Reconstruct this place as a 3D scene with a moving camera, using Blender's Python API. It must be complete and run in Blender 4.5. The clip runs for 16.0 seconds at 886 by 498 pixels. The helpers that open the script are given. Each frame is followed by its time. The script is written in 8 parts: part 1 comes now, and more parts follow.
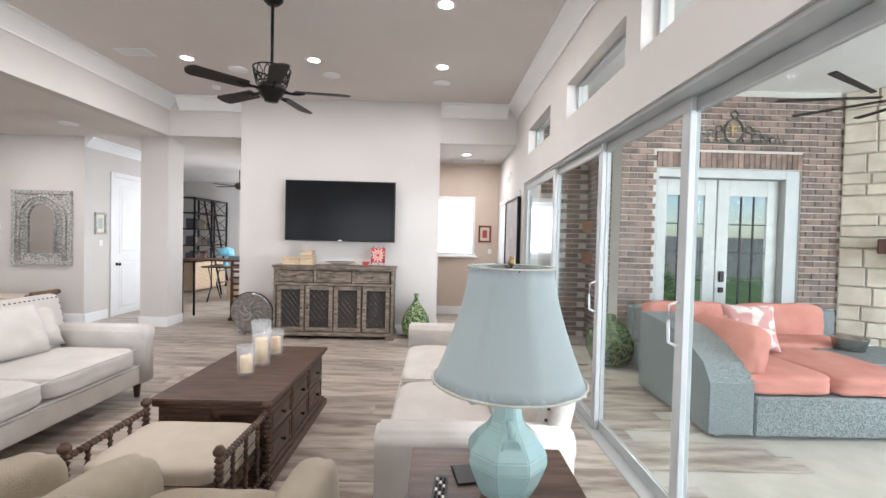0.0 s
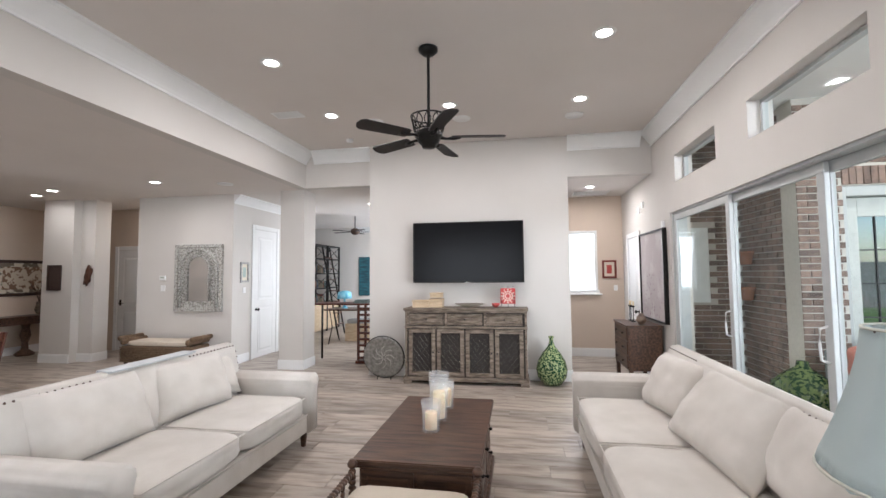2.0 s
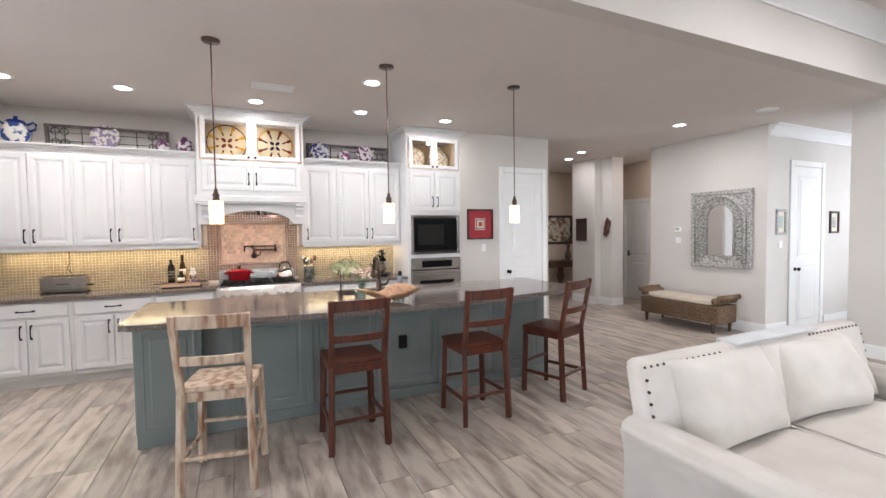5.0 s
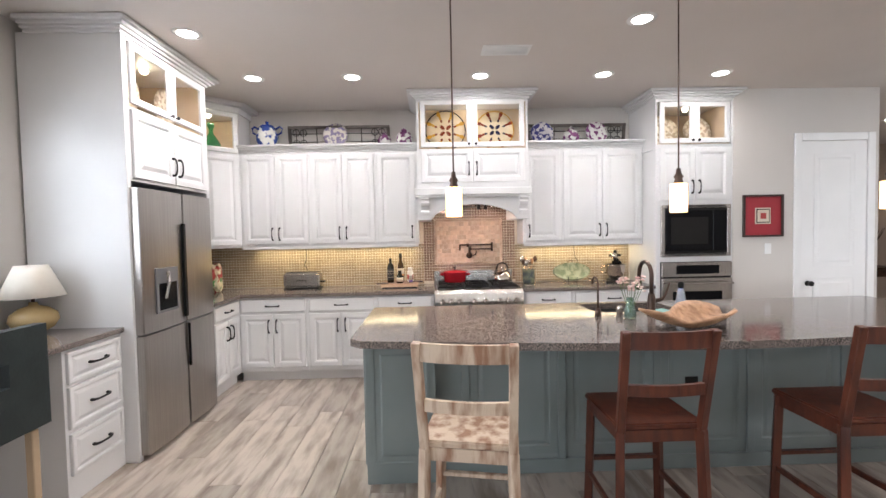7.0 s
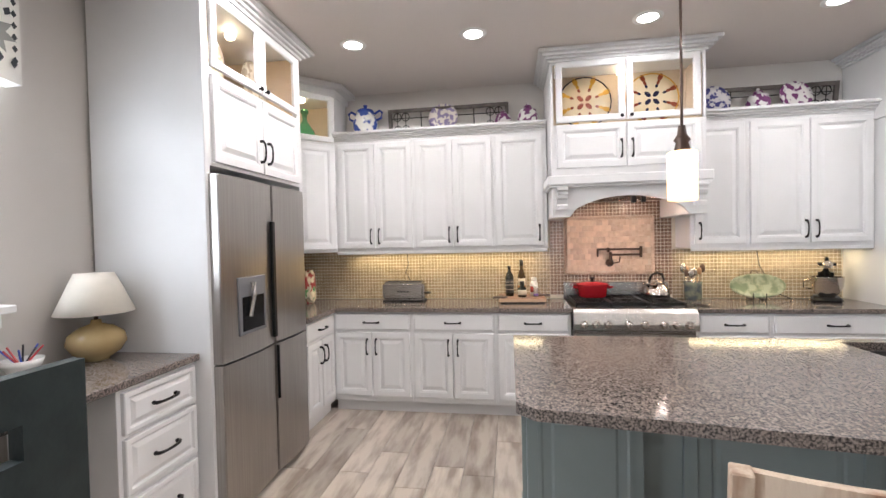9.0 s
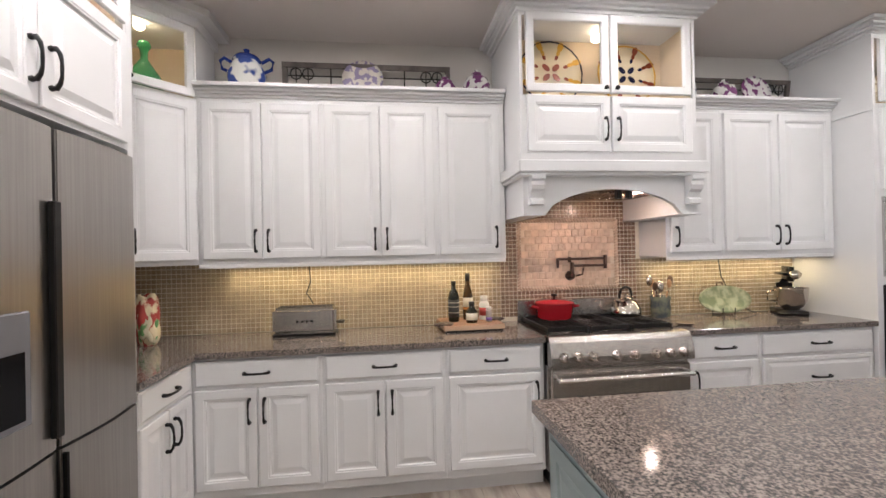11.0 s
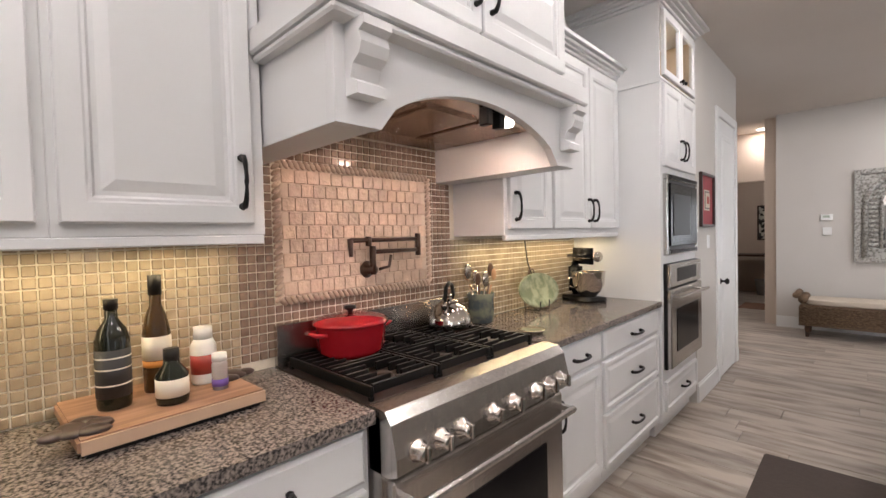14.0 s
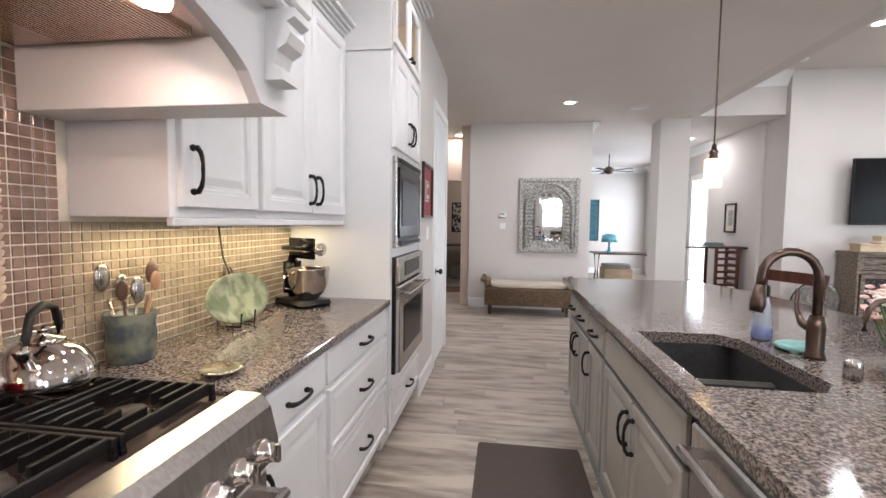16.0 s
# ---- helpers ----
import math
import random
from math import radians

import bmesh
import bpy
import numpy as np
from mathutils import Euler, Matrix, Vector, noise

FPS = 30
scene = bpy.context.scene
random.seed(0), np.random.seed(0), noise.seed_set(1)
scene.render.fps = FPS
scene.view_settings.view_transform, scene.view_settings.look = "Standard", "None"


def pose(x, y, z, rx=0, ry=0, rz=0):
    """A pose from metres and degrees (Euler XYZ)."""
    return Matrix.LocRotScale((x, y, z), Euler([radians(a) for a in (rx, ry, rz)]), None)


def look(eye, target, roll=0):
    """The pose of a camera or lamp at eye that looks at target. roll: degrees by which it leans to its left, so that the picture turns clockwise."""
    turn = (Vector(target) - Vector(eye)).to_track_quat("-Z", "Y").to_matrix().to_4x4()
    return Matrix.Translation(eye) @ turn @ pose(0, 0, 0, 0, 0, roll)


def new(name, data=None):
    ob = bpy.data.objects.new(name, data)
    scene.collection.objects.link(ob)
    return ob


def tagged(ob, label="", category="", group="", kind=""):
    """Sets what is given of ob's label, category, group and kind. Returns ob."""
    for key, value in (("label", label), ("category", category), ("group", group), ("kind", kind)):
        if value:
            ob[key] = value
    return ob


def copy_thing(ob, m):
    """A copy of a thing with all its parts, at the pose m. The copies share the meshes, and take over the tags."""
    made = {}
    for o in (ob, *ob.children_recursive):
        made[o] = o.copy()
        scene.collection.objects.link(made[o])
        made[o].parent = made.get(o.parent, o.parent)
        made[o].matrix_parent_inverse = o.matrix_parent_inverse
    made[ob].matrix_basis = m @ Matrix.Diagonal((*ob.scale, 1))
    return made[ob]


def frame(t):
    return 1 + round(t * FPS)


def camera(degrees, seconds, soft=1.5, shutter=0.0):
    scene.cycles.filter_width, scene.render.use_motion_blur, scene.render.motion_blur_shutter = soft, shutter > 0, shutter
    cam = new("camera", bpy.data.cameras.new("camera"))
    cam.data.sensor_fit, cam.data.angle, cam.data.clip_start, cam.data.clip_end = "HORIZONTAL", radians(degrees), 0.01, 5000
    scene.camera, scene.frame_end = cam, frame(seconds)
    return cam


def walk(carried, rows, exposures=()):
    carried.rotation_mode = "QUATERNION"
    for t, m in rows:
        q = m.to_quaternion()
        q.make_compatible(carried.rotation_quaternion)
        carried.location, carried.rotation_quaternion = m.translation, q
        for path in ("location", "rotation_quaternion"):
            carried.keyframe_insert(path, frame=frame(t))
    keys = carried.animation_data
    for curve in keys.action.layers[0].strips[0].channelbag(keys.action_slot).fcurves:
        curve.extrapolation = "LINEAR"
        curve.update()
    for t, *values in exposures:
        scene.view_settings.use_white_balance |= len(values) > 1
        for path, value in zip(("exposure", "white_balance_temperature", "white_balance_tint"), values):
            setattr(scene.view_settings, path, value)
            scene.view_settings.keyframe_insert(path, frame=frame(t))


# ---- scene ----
cam = camera(91.2, 16.0)
PATH = [
    (0, (1.272, 1.613, 1.472), (1.301, 3.612, 1.426), 1.4),
    (0.5, (1.092, 1.577, 1.448), (0.975, 3.573, 1.395), 1.1),
    (1, (0.915, 1.677, 1.478), (0.664, 3.661, 1.448), 0.9),
    (1.5, (0.743, 1.754, 1.482), (0.437, 3.73, 1.537), 0.6),
    (2, (0.552, 1.774, 1.529), (0.215, 3.742, 1.644), -0.5),
    (2.5, (0.399, 1.855, 1.516), (0.02, 3.812, 1.671), -0.2),
    (3, (0.231, 1.995, 1.489), (-0.395, 3.891, 1.604), 0.0),
    (3.5, (0.078, 2.071, 1.472), (-0.876, 3.829, 1.471), 0.7),
    (4, (-0.161, 2.033, 1.47), (-1.462, 3.552, 1.423), 0.4),
    (4.5, (-0.467, 1.914, 1.502), (-2.074, 3.104, 1.437), -0.3),
    (5, (-0.676, 1.889, 1.522), (-2.49, 2.726, 1.441), -0.8),
    (5.2, (-0.787, 1.897, 1.531), (-2.665, 2.582, 1.448), -1.1),
    (7.3, (-1.887, 1.546, 1.495), (-3.885, 1.495, 1.431), -1.1),
    (7.5, (-1.966, 1.524, 1.487), (-3.961, 1.389, 1.43), -1.1),
    (8, (-2.195, 1.368, 1.48), (-4.168, 1.049, 1.424), -0.9),
    (8.2, (-2.283, 1.294, 1.483), (-4.249, 0.934, 1.427), -0.8),
    (10.3, (-3.31, 0.841, 1.428), (-5.31, 0.835, 1.382), -1.2),
    (10.5, (-3.401, 0.757, 1.415), (-5.399, 0.819, 1.36), -0.8),
    (11, (-3.719, 0.663, 1.443), (-5.702, 0.918, 1.453), -1.2),
    (11.5, (-4.011, 0.656, 1.402), (-5.942, 1.173, 1.439), -1.6),
    (12, (-4.332, 0.652, 1.416), (-6.133, 1.521, 1.429), -2.4),
    (12.5, (-4.587, 0.708, 1.412), (-6.307, 1.728, 1.407), -2.7),
    (13, (-4.842, 0.782, 1.409), (-6.511, 1.884, 1.4), -2.8),
    (13.5, (-5.099, 0.843, 1.382), (-6.646, 2.11, 1.381), -2.6),
    (14, (-5.305, 0.906, 1.373), (-6.691, 2.347, 1.315), -1.4),
    (14.5, (-5.431, 1.012, 1.364), (-6.747, 2.516, 1.279), -0.8),
    (15, (-5.521, 1.175, 1.363), (-6.683, 2.801, 1.269), -0.2),
    (15.5, (-5.558, 1.332, 1.357), (-6.343, 3.168, 1.249), 0.7),
    (16, (-5.587, 1.486, 1.365), (-5.865, 3.463, 1.243), 0.7),
]
EXPOSURES = ((0.0, 0.06, 6050, 12), (2.0, -0.1, 6050, 12), (3.0, 0.06, 6050, 12), (5.0, 0.12, 6000, 12), (8.2, 0.1, 6000, 12), (11.0, -0.2, 6150, 13), (14.0, -0.2, 6250, 14), (15.0, 0.02, 6150, 14), (16.0, 0.05, 5950, 13))
walk(cam, [(t, look(eye, target, roll)) for t, eye, target, roll in PATH], EXPOSURES)

# ---- world and light ----
world = bpy.data.worlds.new("world")
scene.world = world
world.use_nodes = True
_nt = world.node_tree
_bg = _nt.nodes["Background"]
_sky = _nt.nodes.new("ShaderNodeTexSky")
_sky.sky_type, _sky.sun_disc = "NISHITA", False
_sky.sun_elevation, _sky.sun_rotation = radians(55), radians(120)
_nt.links.new(_sky.outputs[0], _bg.inputs[0])
_bg.inputs[1].default_value = 0.12


def lamp(name, kind, m, energy, color=(1, 1, 1), **kw):
    d = bpy.data.lights.new(name, kind)
    d.energy, d.color = energy, color
    for k, v in kw.items():
        if k == "size":
            d.size = v
        elif k == "size_y":
            d.shape, d.size_y = "RECTANGLE", v
        elif k == "angle":
            d.angle = v
        elif k == "spot":
            d.spot_size, d.spot_blend = v, 0.6
        elif k == "radius":
            d.shadow_soft_size = v
        elif k == "spread":
            d.spread = v
    ob = new(name, d)
    ob.matrix_world = m
    return ob


lamp("sun", "SUN", look((6, -4, 9), (0, 0, 0)), 2.5, (1, 0.95, 0.88), angle=radians(0.5))
DAY = (0.93, 0.97, 1.0)
lamp("daylight_patio", "AREA", look((8.6, 0.5, 1.8), (2.5, 3.5, 1.0)), 560, DAY, size=6.0, size_y=2.6)
# the south lamp is an added fill from the unseen side behind the camera
lamp("daylight_fill_south", "AREA", look((-1.2, -2.9, 1.6), (-1.2, 3, 1.4)), 135, DAY, size=3.6, size_y=2.0)
lamp("daylight_desk_window", "AREA", look((-3.9, -1.15, 1.7), (-3.9, 3, 1.2)), 26, DAY, size=0.8, size_y=1.2)
lamp("daylight_study", "AREA", look((-1.3, 12.0, 1.5), (-5, 12.6, 1.2)), 190, DAY, size=2.4, size_y=1.6)
lamp("daylight_hall_window", "AREA", look((1.7, 10.1, 1.7), (1.7, 6, 0.8)), 12, DAY, size=0.6, size_y=0.9)

# ---- materials ----
MATS = {}


def mat(name, color, rough=0.5, metal=0.0, color2=None, scale=8.0, stretch=(1, 1, 1), bump=0.0, bscale=60.0,
        emit=None, emit_strength=0.0, trans=0.0, ior=1.45, coat=0.0, contrast=(0.35, 0.65), sheen=0.0, rand=0.0, detail=4.0):
    """A principled material with two scales of noise in colour, and fine relief."""
    if name in MATS:
        return MATS[name]
    m = bpy.data.materials.new(name)
    MATS[name] = m
    m.use_nodes = True
    nt = m.node_tree
    N, L = nt.nodes, nt.links
    b = N["Principled BSDF"]
    b.inputs["Roughness"].default_value = rough
    b.inputs["Metallic"].default_value = metal
    b.inputs["IOR"].default_value = ior
    b.inputs["Transmission Weight"].default_value = trans
    b.inputs["Coat Weight"].default_value = coat
    b.inputs["Sheen Weight"].default_value = sheen
    color2 = color2 or tuple(c * 0.9 for c in color)
    tc = N.new("ShaderNodeTexCoord")
    mp = N.new("ShaderNodeMapping")
    mp.inputs["Scale"].default_value = stretch
    L.new(tc.outputs["Object"], mp.inputs[0])
    oi = N.new("ShaderNodeObjectInfo")
    sh = N.new("ShaderNodeVectorMath")
    sh.operation = "ADD"
    L.new(mp.outputs[0], sh.inputs[0])
    ml = N.new("ShaderNodeMath")
    ml.operation = "MULTIPLY"
    ml.inputs[1].default_value = 13.0
    L.new(oi.outputs["Random"], ml.inputs[0])
    L.new(ml.outputs[0], sh.inputs[1])
    n1 = N.new("ShaderNodeTexNoise")
    n1.inputs["Scale"].default_value, n1.inputs["Detail"].default_value = scale, detail
    L.new(sh.outputs[0], n1.inputs["Vector"])
    r = N.new("ShaderNodeValToRGB")
    r.color_ramp.elements[0].position, r.color_ramp.elements[1].position = contrast
    r.color_ramp.elements[0].color = (*color2, 1)
    r.color_ramp.elements[1].color = (*color, 1)
    L.new(n1.outputs[0], r.inputs[0])
    out = r.outputs[0]
    if rand:
        hs = N.new("ShaderNodeHueSaturation")
        mr = N.new("ShaderNodeMapRange")
        mr.inputs[3].default_value, mr.inputs[4].default_value = 1 - rand, 1 + rand
        L.new(oi.outputs["Random"], mr.inputs[0])
        L.new(mr.outputs[0], hs.inputs["Value"])
        L.new(out, hs.inputs["Color"])
        out = hs.outputs[0]
    L.new(out, b.inputs["Base Color"])
    if bump:
        n2 = N.new("ShaderNodeTexNoise")
        n2.inputs["Scale"].default_value = bscale
        L.new(sh.outputs[0], n2.inputs["Vector"])
        bp = N.new("ShaderNodeBump")
        bp.inputs["Strength"].default_value, bp.inputs["Distance"].default_value = bump, 0.01
        L.new(n2.outputs[0], bp.inputs["Height"])
        L.new(bp.outputs[0], b.inputs["Normal"])
    if emit:
        b.inputs["Emission Color"].default_value = (*emit, 1)
        b.inputs["Emission Strength"].default_value = emit_strength
    return m


M_WALL = mat("wall_paint", (0.60, 0.57, 0.535), 0.75, color2=(0.575, 0.545, 0.51), scale=1.2, bump=0.08, bscale=180)
# wall paint with the far rooms' warm lamplight mixed into the colour
M_WARMWALL = mat("warm_lit_wall_paint", (0.60, 0.50, 0.41), 0.75, scale=1.2, color2=(0.57, 0.47, 0.385), bump=0.08, bscale=180)
M_CEIL = mat("ceiling_paint", (0.68, 0.635, 0.60), 0.85, scale=1.0, color2=(0.65, 0.605, 0.57), bump=0.08, bscale=150)
M_TRIM = mat("white_trim_paint", (0.80, 0.80, 0.79), 0.4, scale=3, color2=(0.77, 0.77, 0.76), bump=0.02)
M_CAB = mat("white_cabinet_paint", (0.70, 0.695, 0.69), 0.35, scale=2.5, color2=(0.665, 0.66, 0.655), bump=0.03, bscale=90)
M_SAGE = mat("sage_cabinet_paint", (0.215, 0.247, 0.242), 0.42, scale=3, color2=(0.19, 0.222, 0.218), bump=0.04, bscale=90)
M_SOFA = mat("linen_upholstery", (0.64, 0.60, 0.55), 0.95, scale=5, color2=(0.57, 0.53, 0.48), bump=0.25, bscale=320, sheen=0.3)
M_BEIGE = mat("beige_chair_upholstery", (0.40, 0.34, 0.25), 0.95, scale=5, color2=(0.34, 0.28, 0.20), bump=0.4, bscale=200, sheen=0.2)
M_DWOOD = mat("dark_walnut_wood", (0.115, 0.06, 0.036), 0.4, scale=4, stretch=(1, 9, 9), color2=(0.035, 0.018, 0.012), bump=0.1, bscale=30)
M_GWOOD = mat("weathered_grey_wood", (0.26, 0.21, 0.165), 0.6, scale=6, stretch=(1.2, 6, 6), color2=(0.10, 0.075, 0.055), bump=0.3, bscale=30)
M_BLACK = mat("black_metal", (0.013, 0.012, 0.011), 0.4, metal=0.5, scale=20)
M_STEEL = mat("brushed_steel", (0.60, 0.57, 0.54), 0.27, metal=1.0, scale=3, stretch=(40, 40, 1), color2=(0.48, 0.46, 0.44))
M_SCREEN = mat("black_screen", (0.006, 0.006, 0.007), 0.2, scale=2, ior=1.22)
M_GLASS = mat("clear_glass", (1, 1, 1), 0.0, trans=1.0, color2=(1, 1, 1))
M_GRANITE = mat("speckled_granite", (0.27, 0.225, 0.195), 0.1, scale=135, color2=(0.036, 0.033, 0.032), contrast=(0.385, 0.625), detail=8)
M_FLOOR = mat("wood_look_tile", (0.44, 0.385, 0.33), 0.38, scale=2.6, stretch=(1, 4.5, 4.5), color2=(0.22, 0.178, 0.143), bump=0.1, bscale=20, rand=0.2, contrast=(0.33, 0.58))
M_GROUT = mat("tile_grout", (0.30, 0.28, 0.25), 0.9, scale=30)
M_LAMP = mat("lamp_lens", (0.9, 0.9, 0.88), 0.5, emit=(1, 0.93, 0.82), emit_strength=22)

# ---- building blocks ----


def bm_box(x0, y0, z0, x1, y1, z1, bevel=0.0, bm=None, seg=1):
    own = bm is None
    b = bmesh.new()
    bmesh.ops.create_cube(b, size=1, matrix=Matrix.Translation(((x0 + x1) / 2, (y0 + y1) / 2, (z0 + z1) / 2)) @ Matrix.Diagonal((abs(x1 - x0), abs(y1 - y0), abs(z1 - z0), 1)))
    if bevel:
        bmesh.ops.bevel(b, geom=b.edges[:], offset=bevel, segments=seg, affect="EDGES", clamp_overlap=True)
    if own:
        return b
    join(bm, b)
    return bm


def join(bm, b, m=None):
    """Adds the bmesh b to bm, at the pose m, and frees b."""
    me = bpy.data.meshes.new("tmp")
    if m is not None:
        b.transform(m)
    b.to_mesh(me)
    b.free()
    bm.from_mesh(me)
    bpy.data.meshes.remove(me)
    return bm


def boxes(*rows, bevel=0.0, seg=1):
    bm = bmesh.new()
    for r in rows:
        bm_box(*r, bevel=bevel, bm=bm, seg=seg)
    return bm


def lathe(profile, n=24, caps=True):
    """A turned solid from (radius, height) rows."""
    bm = bmesh.new()
    rings = []
    for r, z in profile:
        if r < 1e-5:
            rings.append([bm.verts.new((0, 0, z))])
        else:
            rings.append([bm.verts.new((r * math.cos(2 * math.pi * i / n), r * math.sin(2 * math.pi * i / n), z)) for i in range(n)])
    for a, b in zip(rings, rings[1:]):
        for i in range(n):
            j = (i + 1) % n
            vs = ([a[0]] if len(a) == 1 else [a[i], a[j]]) + ([b[0]] if len(b) == 1 else [b[j], b[i]])
            if len(vs) > 2:
                bm.faces.new(vs)
    if len(rings[0]) > 1 and caps:
        bm.faces.new(rings[0][::-1])
    if len(rings[-1]) > 1 and caps:
        bm.faces.new(rings[-1])
    return bm


def tube(pts, r, n=8, bm=None, closed=False):
    """A round bar along points; r is one radius or one for each point."""
    bm = bm or bmesh.new()
    P = [Vector(p) for p in pts]
    k = len(P)
    R = r if isinstance(r, (list, tuple)) else [r] * k
    rings = []
    up = Vector((0, 0, 1))
    for i, p in enumerate(P):
        if closed:
            d = (P[(i + 1) % k] - P[i - 1]).normalized()
        else:
            d = (P[min(i + 1, k - 1)] - P[max(i - 1, 0)]).normalized()
        u = d.cross(up)
        if u.length < 0.05:
            u = d.cross(Vector((1, 0, 0)))
        u.normalize()
        v = d.cross(u)
        rings.append([bm.verts.new(p + R[i] * (math.cos(2 * math.pi * j / n) * u + math.sin(2 * math.pi * j / n) * v)) for j in range(n)])
    pairs = list(zip(rings, rings[1:])) + ([(rings[-1], rings[0])] if closed else [])
    for a, b in pairs:
        for j in range(n):
            bm.faces.new((a[j], a[(j + 1) % n], b[(j + 1) % n], b[j]))
    if not closed:
        bm.faces.new(rings[0][::-1])
        bm.faces.new(rings[-1])
    return bm


def prism(outline, depth, axis="y", at=0.0):
    """An outline in the plane across the axis, drawn out along it from at by depth."""
    def p(u, v, w):
        return {"y": (u, w, v), "x": (w, u, v), "z": (u, v, w)}[axis]
    bm = bmesh.new()
    a = [bm.verts.new(p(u, v, at)) for u, v in outline]
    b = [bm.verts.new(p(u, v, at + depth)) for u, v in outline]
    bm.faces.new(a)
    bm.faces.new(b[::-1])
    k = len(a)
    for i in range(k):
        bm.faces.new((a[i], b[i], b[(i + 1) % k], a[(i + 1) % k]))
    bmesh.ops.recalc_face_normals(bm, faces=bm.faces[:])
    return bm


def cushion(sx, sy, sz, power=3.0, n=14, puff=0.0, seed=0):
    """A stuffed block centred on its base: a rounded box, softly swollen and creased."""
    bm = bmesh.new()
    bmesh.ops.create_cube(bm, size=2)
    bmesh.ops.subdivide_edges(bm, edges=bm.edges[:], cuts=n, use_grid_fill=True)
    for v in bm.verts:
        c = v.co
        l = (abs(c.x) ** power + abs(c.y) ** power + abs(c.z) ** power) ** (1 / power)
        q = c / l
        w = noise.noise(Vector((q.x * 2.3 + seed * 7.1, q.y * 2.3, q.z * 2.0 + seed))) * puff
        v.co = Vector((q.x * sx / 2 * (1 + w), q.y * sy / 2 * (1 + w), sz / 2 + q.z * sz / 2 * (1 + w * 1.5)))
    bmesh.ops.recalc_face_normals(bm, faces=bm.faces[:])
    for f in bm.faces:
        f.smooth = True
    return bm


def pillow(w, h, d, seed=0, n=14):
    """A pillow in the x-z plane, its corners drawn out, thick in the middle."""
    bm = bmesh.new()
    bmesh.ops.create_cube(bm, size=2)
    bmesh.ops.subdivide_edges(bm, edges=bm.edges[:], cuts=n, use_grid_fill=True)
    for v in bm.verts:
        x, y, z = v.co
        e = (1 - x ** 4) * (1 - z ** 4)
        t = d / 2 * max(0.06, e ** 0.5)
        k = 1 - 0.07 * (1 - abs(z) ** 2) * abs(x) ** 2
        k2 = 1 - 0.07 * (1 - abs(x) ** 2) * abs(z) ** 2
        wv = 0.018 * noise.noise(Vector((x * 2.5 + seed * 5, z * 2.5, seed)))
        v.co = Vector((x * w / 2 * k, y * t + wv, h / 2 + z * h / 2 * k2))
    for f in bm.faces:
        f.smooth = True
    return bm


def frame_bm(w, h, s, t):
    """A flat frame w by h whose members are s wide and t thick, facing -y, as one closed ring."""
    bm = bmesh.new()
    L = [[bm.verts.new(p) for p in ((i, y, i), (w - i, y, i), (w - i, y, h - i), (i, y, h - i))] for i, y in ((0, 0), (0, -t + .004), (.004, -t), (s - .008, -t), (s, -t + .008), (s, 0))]
    for a, b in zip(L, L[1:] + L[:1]):
        for k in range(4):
            bm.faces.new((a[k], a[(k + 1) % 4], b[(k + 1) % 4], b[k]))
    bmesh.ops.recalc_face_normals(bm, faces=bm.faces[:])
    return bm


def smooth(bm):
    for f in bm.faces:
        f.smooth = True
    return bm


def part(name, bm, material, parent, label="", m=None):
    """Links a bmesh as one mesh object under a thing or a part."""
    me = bpy.data.meshes.new(name)
    bm.normal_update()
    bm.to_mesh(me)
    bm.free()
    me.materials.append(material)
    ob = new(name, me)
    ob.parent = parent
    if m is not None:
        ob.matrix_basis = m
    return tagged(ob, label)


def thing(name, m=None, label="", category="", group=""):
    ob = new(name)
    ob.empty_display_size = 0.1
    if m is not None:
        ob.matrix_basis = m
    return tagged(ob, label, category, group)


def solo(name, bm, material, label="", category="", group="", kind="", m=None):
    """A top-level thing that is one mesh."""
    ob = part(name, bm, material, None, label, m)
    return tagged(ob, "", category, group, kind)


def structure(name, bm, material, label="", parent=None):
    ob = part(name, bm, material, parent, label)
    return ob if parent else tagged(ob, "", "", "", "structure")

# ---- large structure ----
KC, LC = 2.94, 3.52          # kitchen and living ceilings
WX = 2.46                    # window wall
NY = 7.62                    # far end of the sliding door
structure("floor", boxes((-9.5, -3.2, -0.12, 2.66, 14.3, -0.012)), M_GROUT, "grey-brown wood-look tile floor")
structure("wall_kitchen", boxes((-7.0, -1.25, 0, -6.85, 4.78, KC)), M_WALL)
structure("wall_pantry", boxes((-6.40, 4.74, 0, -6.235, 5.46, KC), (-6.40, 6.18, 0, -6.235, 6.30, KC), (-6.40, 5.46, 2.40, -6.235, 6.18, KC), (-9.35, 6.15, 0, -6.40, 6.30, KC)), M_WALL)
structure("wall_desk", boxes((-7.0, -1.25, 0, -4.20, -1.1, KC), (-4.20, -1.25, 0, -3.30, -1.1, 1.21), (-4.20, -1.25, 2.37, -3.30, -1.1, KC), (-3.30, -1.25, 0, -2.9, -1.1, KC)), M_WALL)
structure("wall_breakfast_side", boxes((-3.05, -3.2, 0, -2.9, -1.25, KC)), M_WALL)
structure("wall_south", boxes((-2.9, -3.2, 0, 2.66, -3.05, 0.5), (-2.9, -3.2, 2.6, 2.66, -3.05, LC + .1), (-2.9, -3.2, 0.5, -2.6, -3.05, 2.6), (0.8, -3.2, 0.5, 2.66, -3.05, 2.6)), M_WALL)
structure("wall_mirror", boxes((-6.15, 8.51, 0, -4.27, 8.66, KC)), M_WALL)
structure("wall_study_side", boxes((-4.42, 8.66, 0, -4.27, 10.9, KC)), M_WALL)
structure("wall_television", boxes((-1.70, 8.20, 0, 1.29, 8.75, LC)), M_WALL)
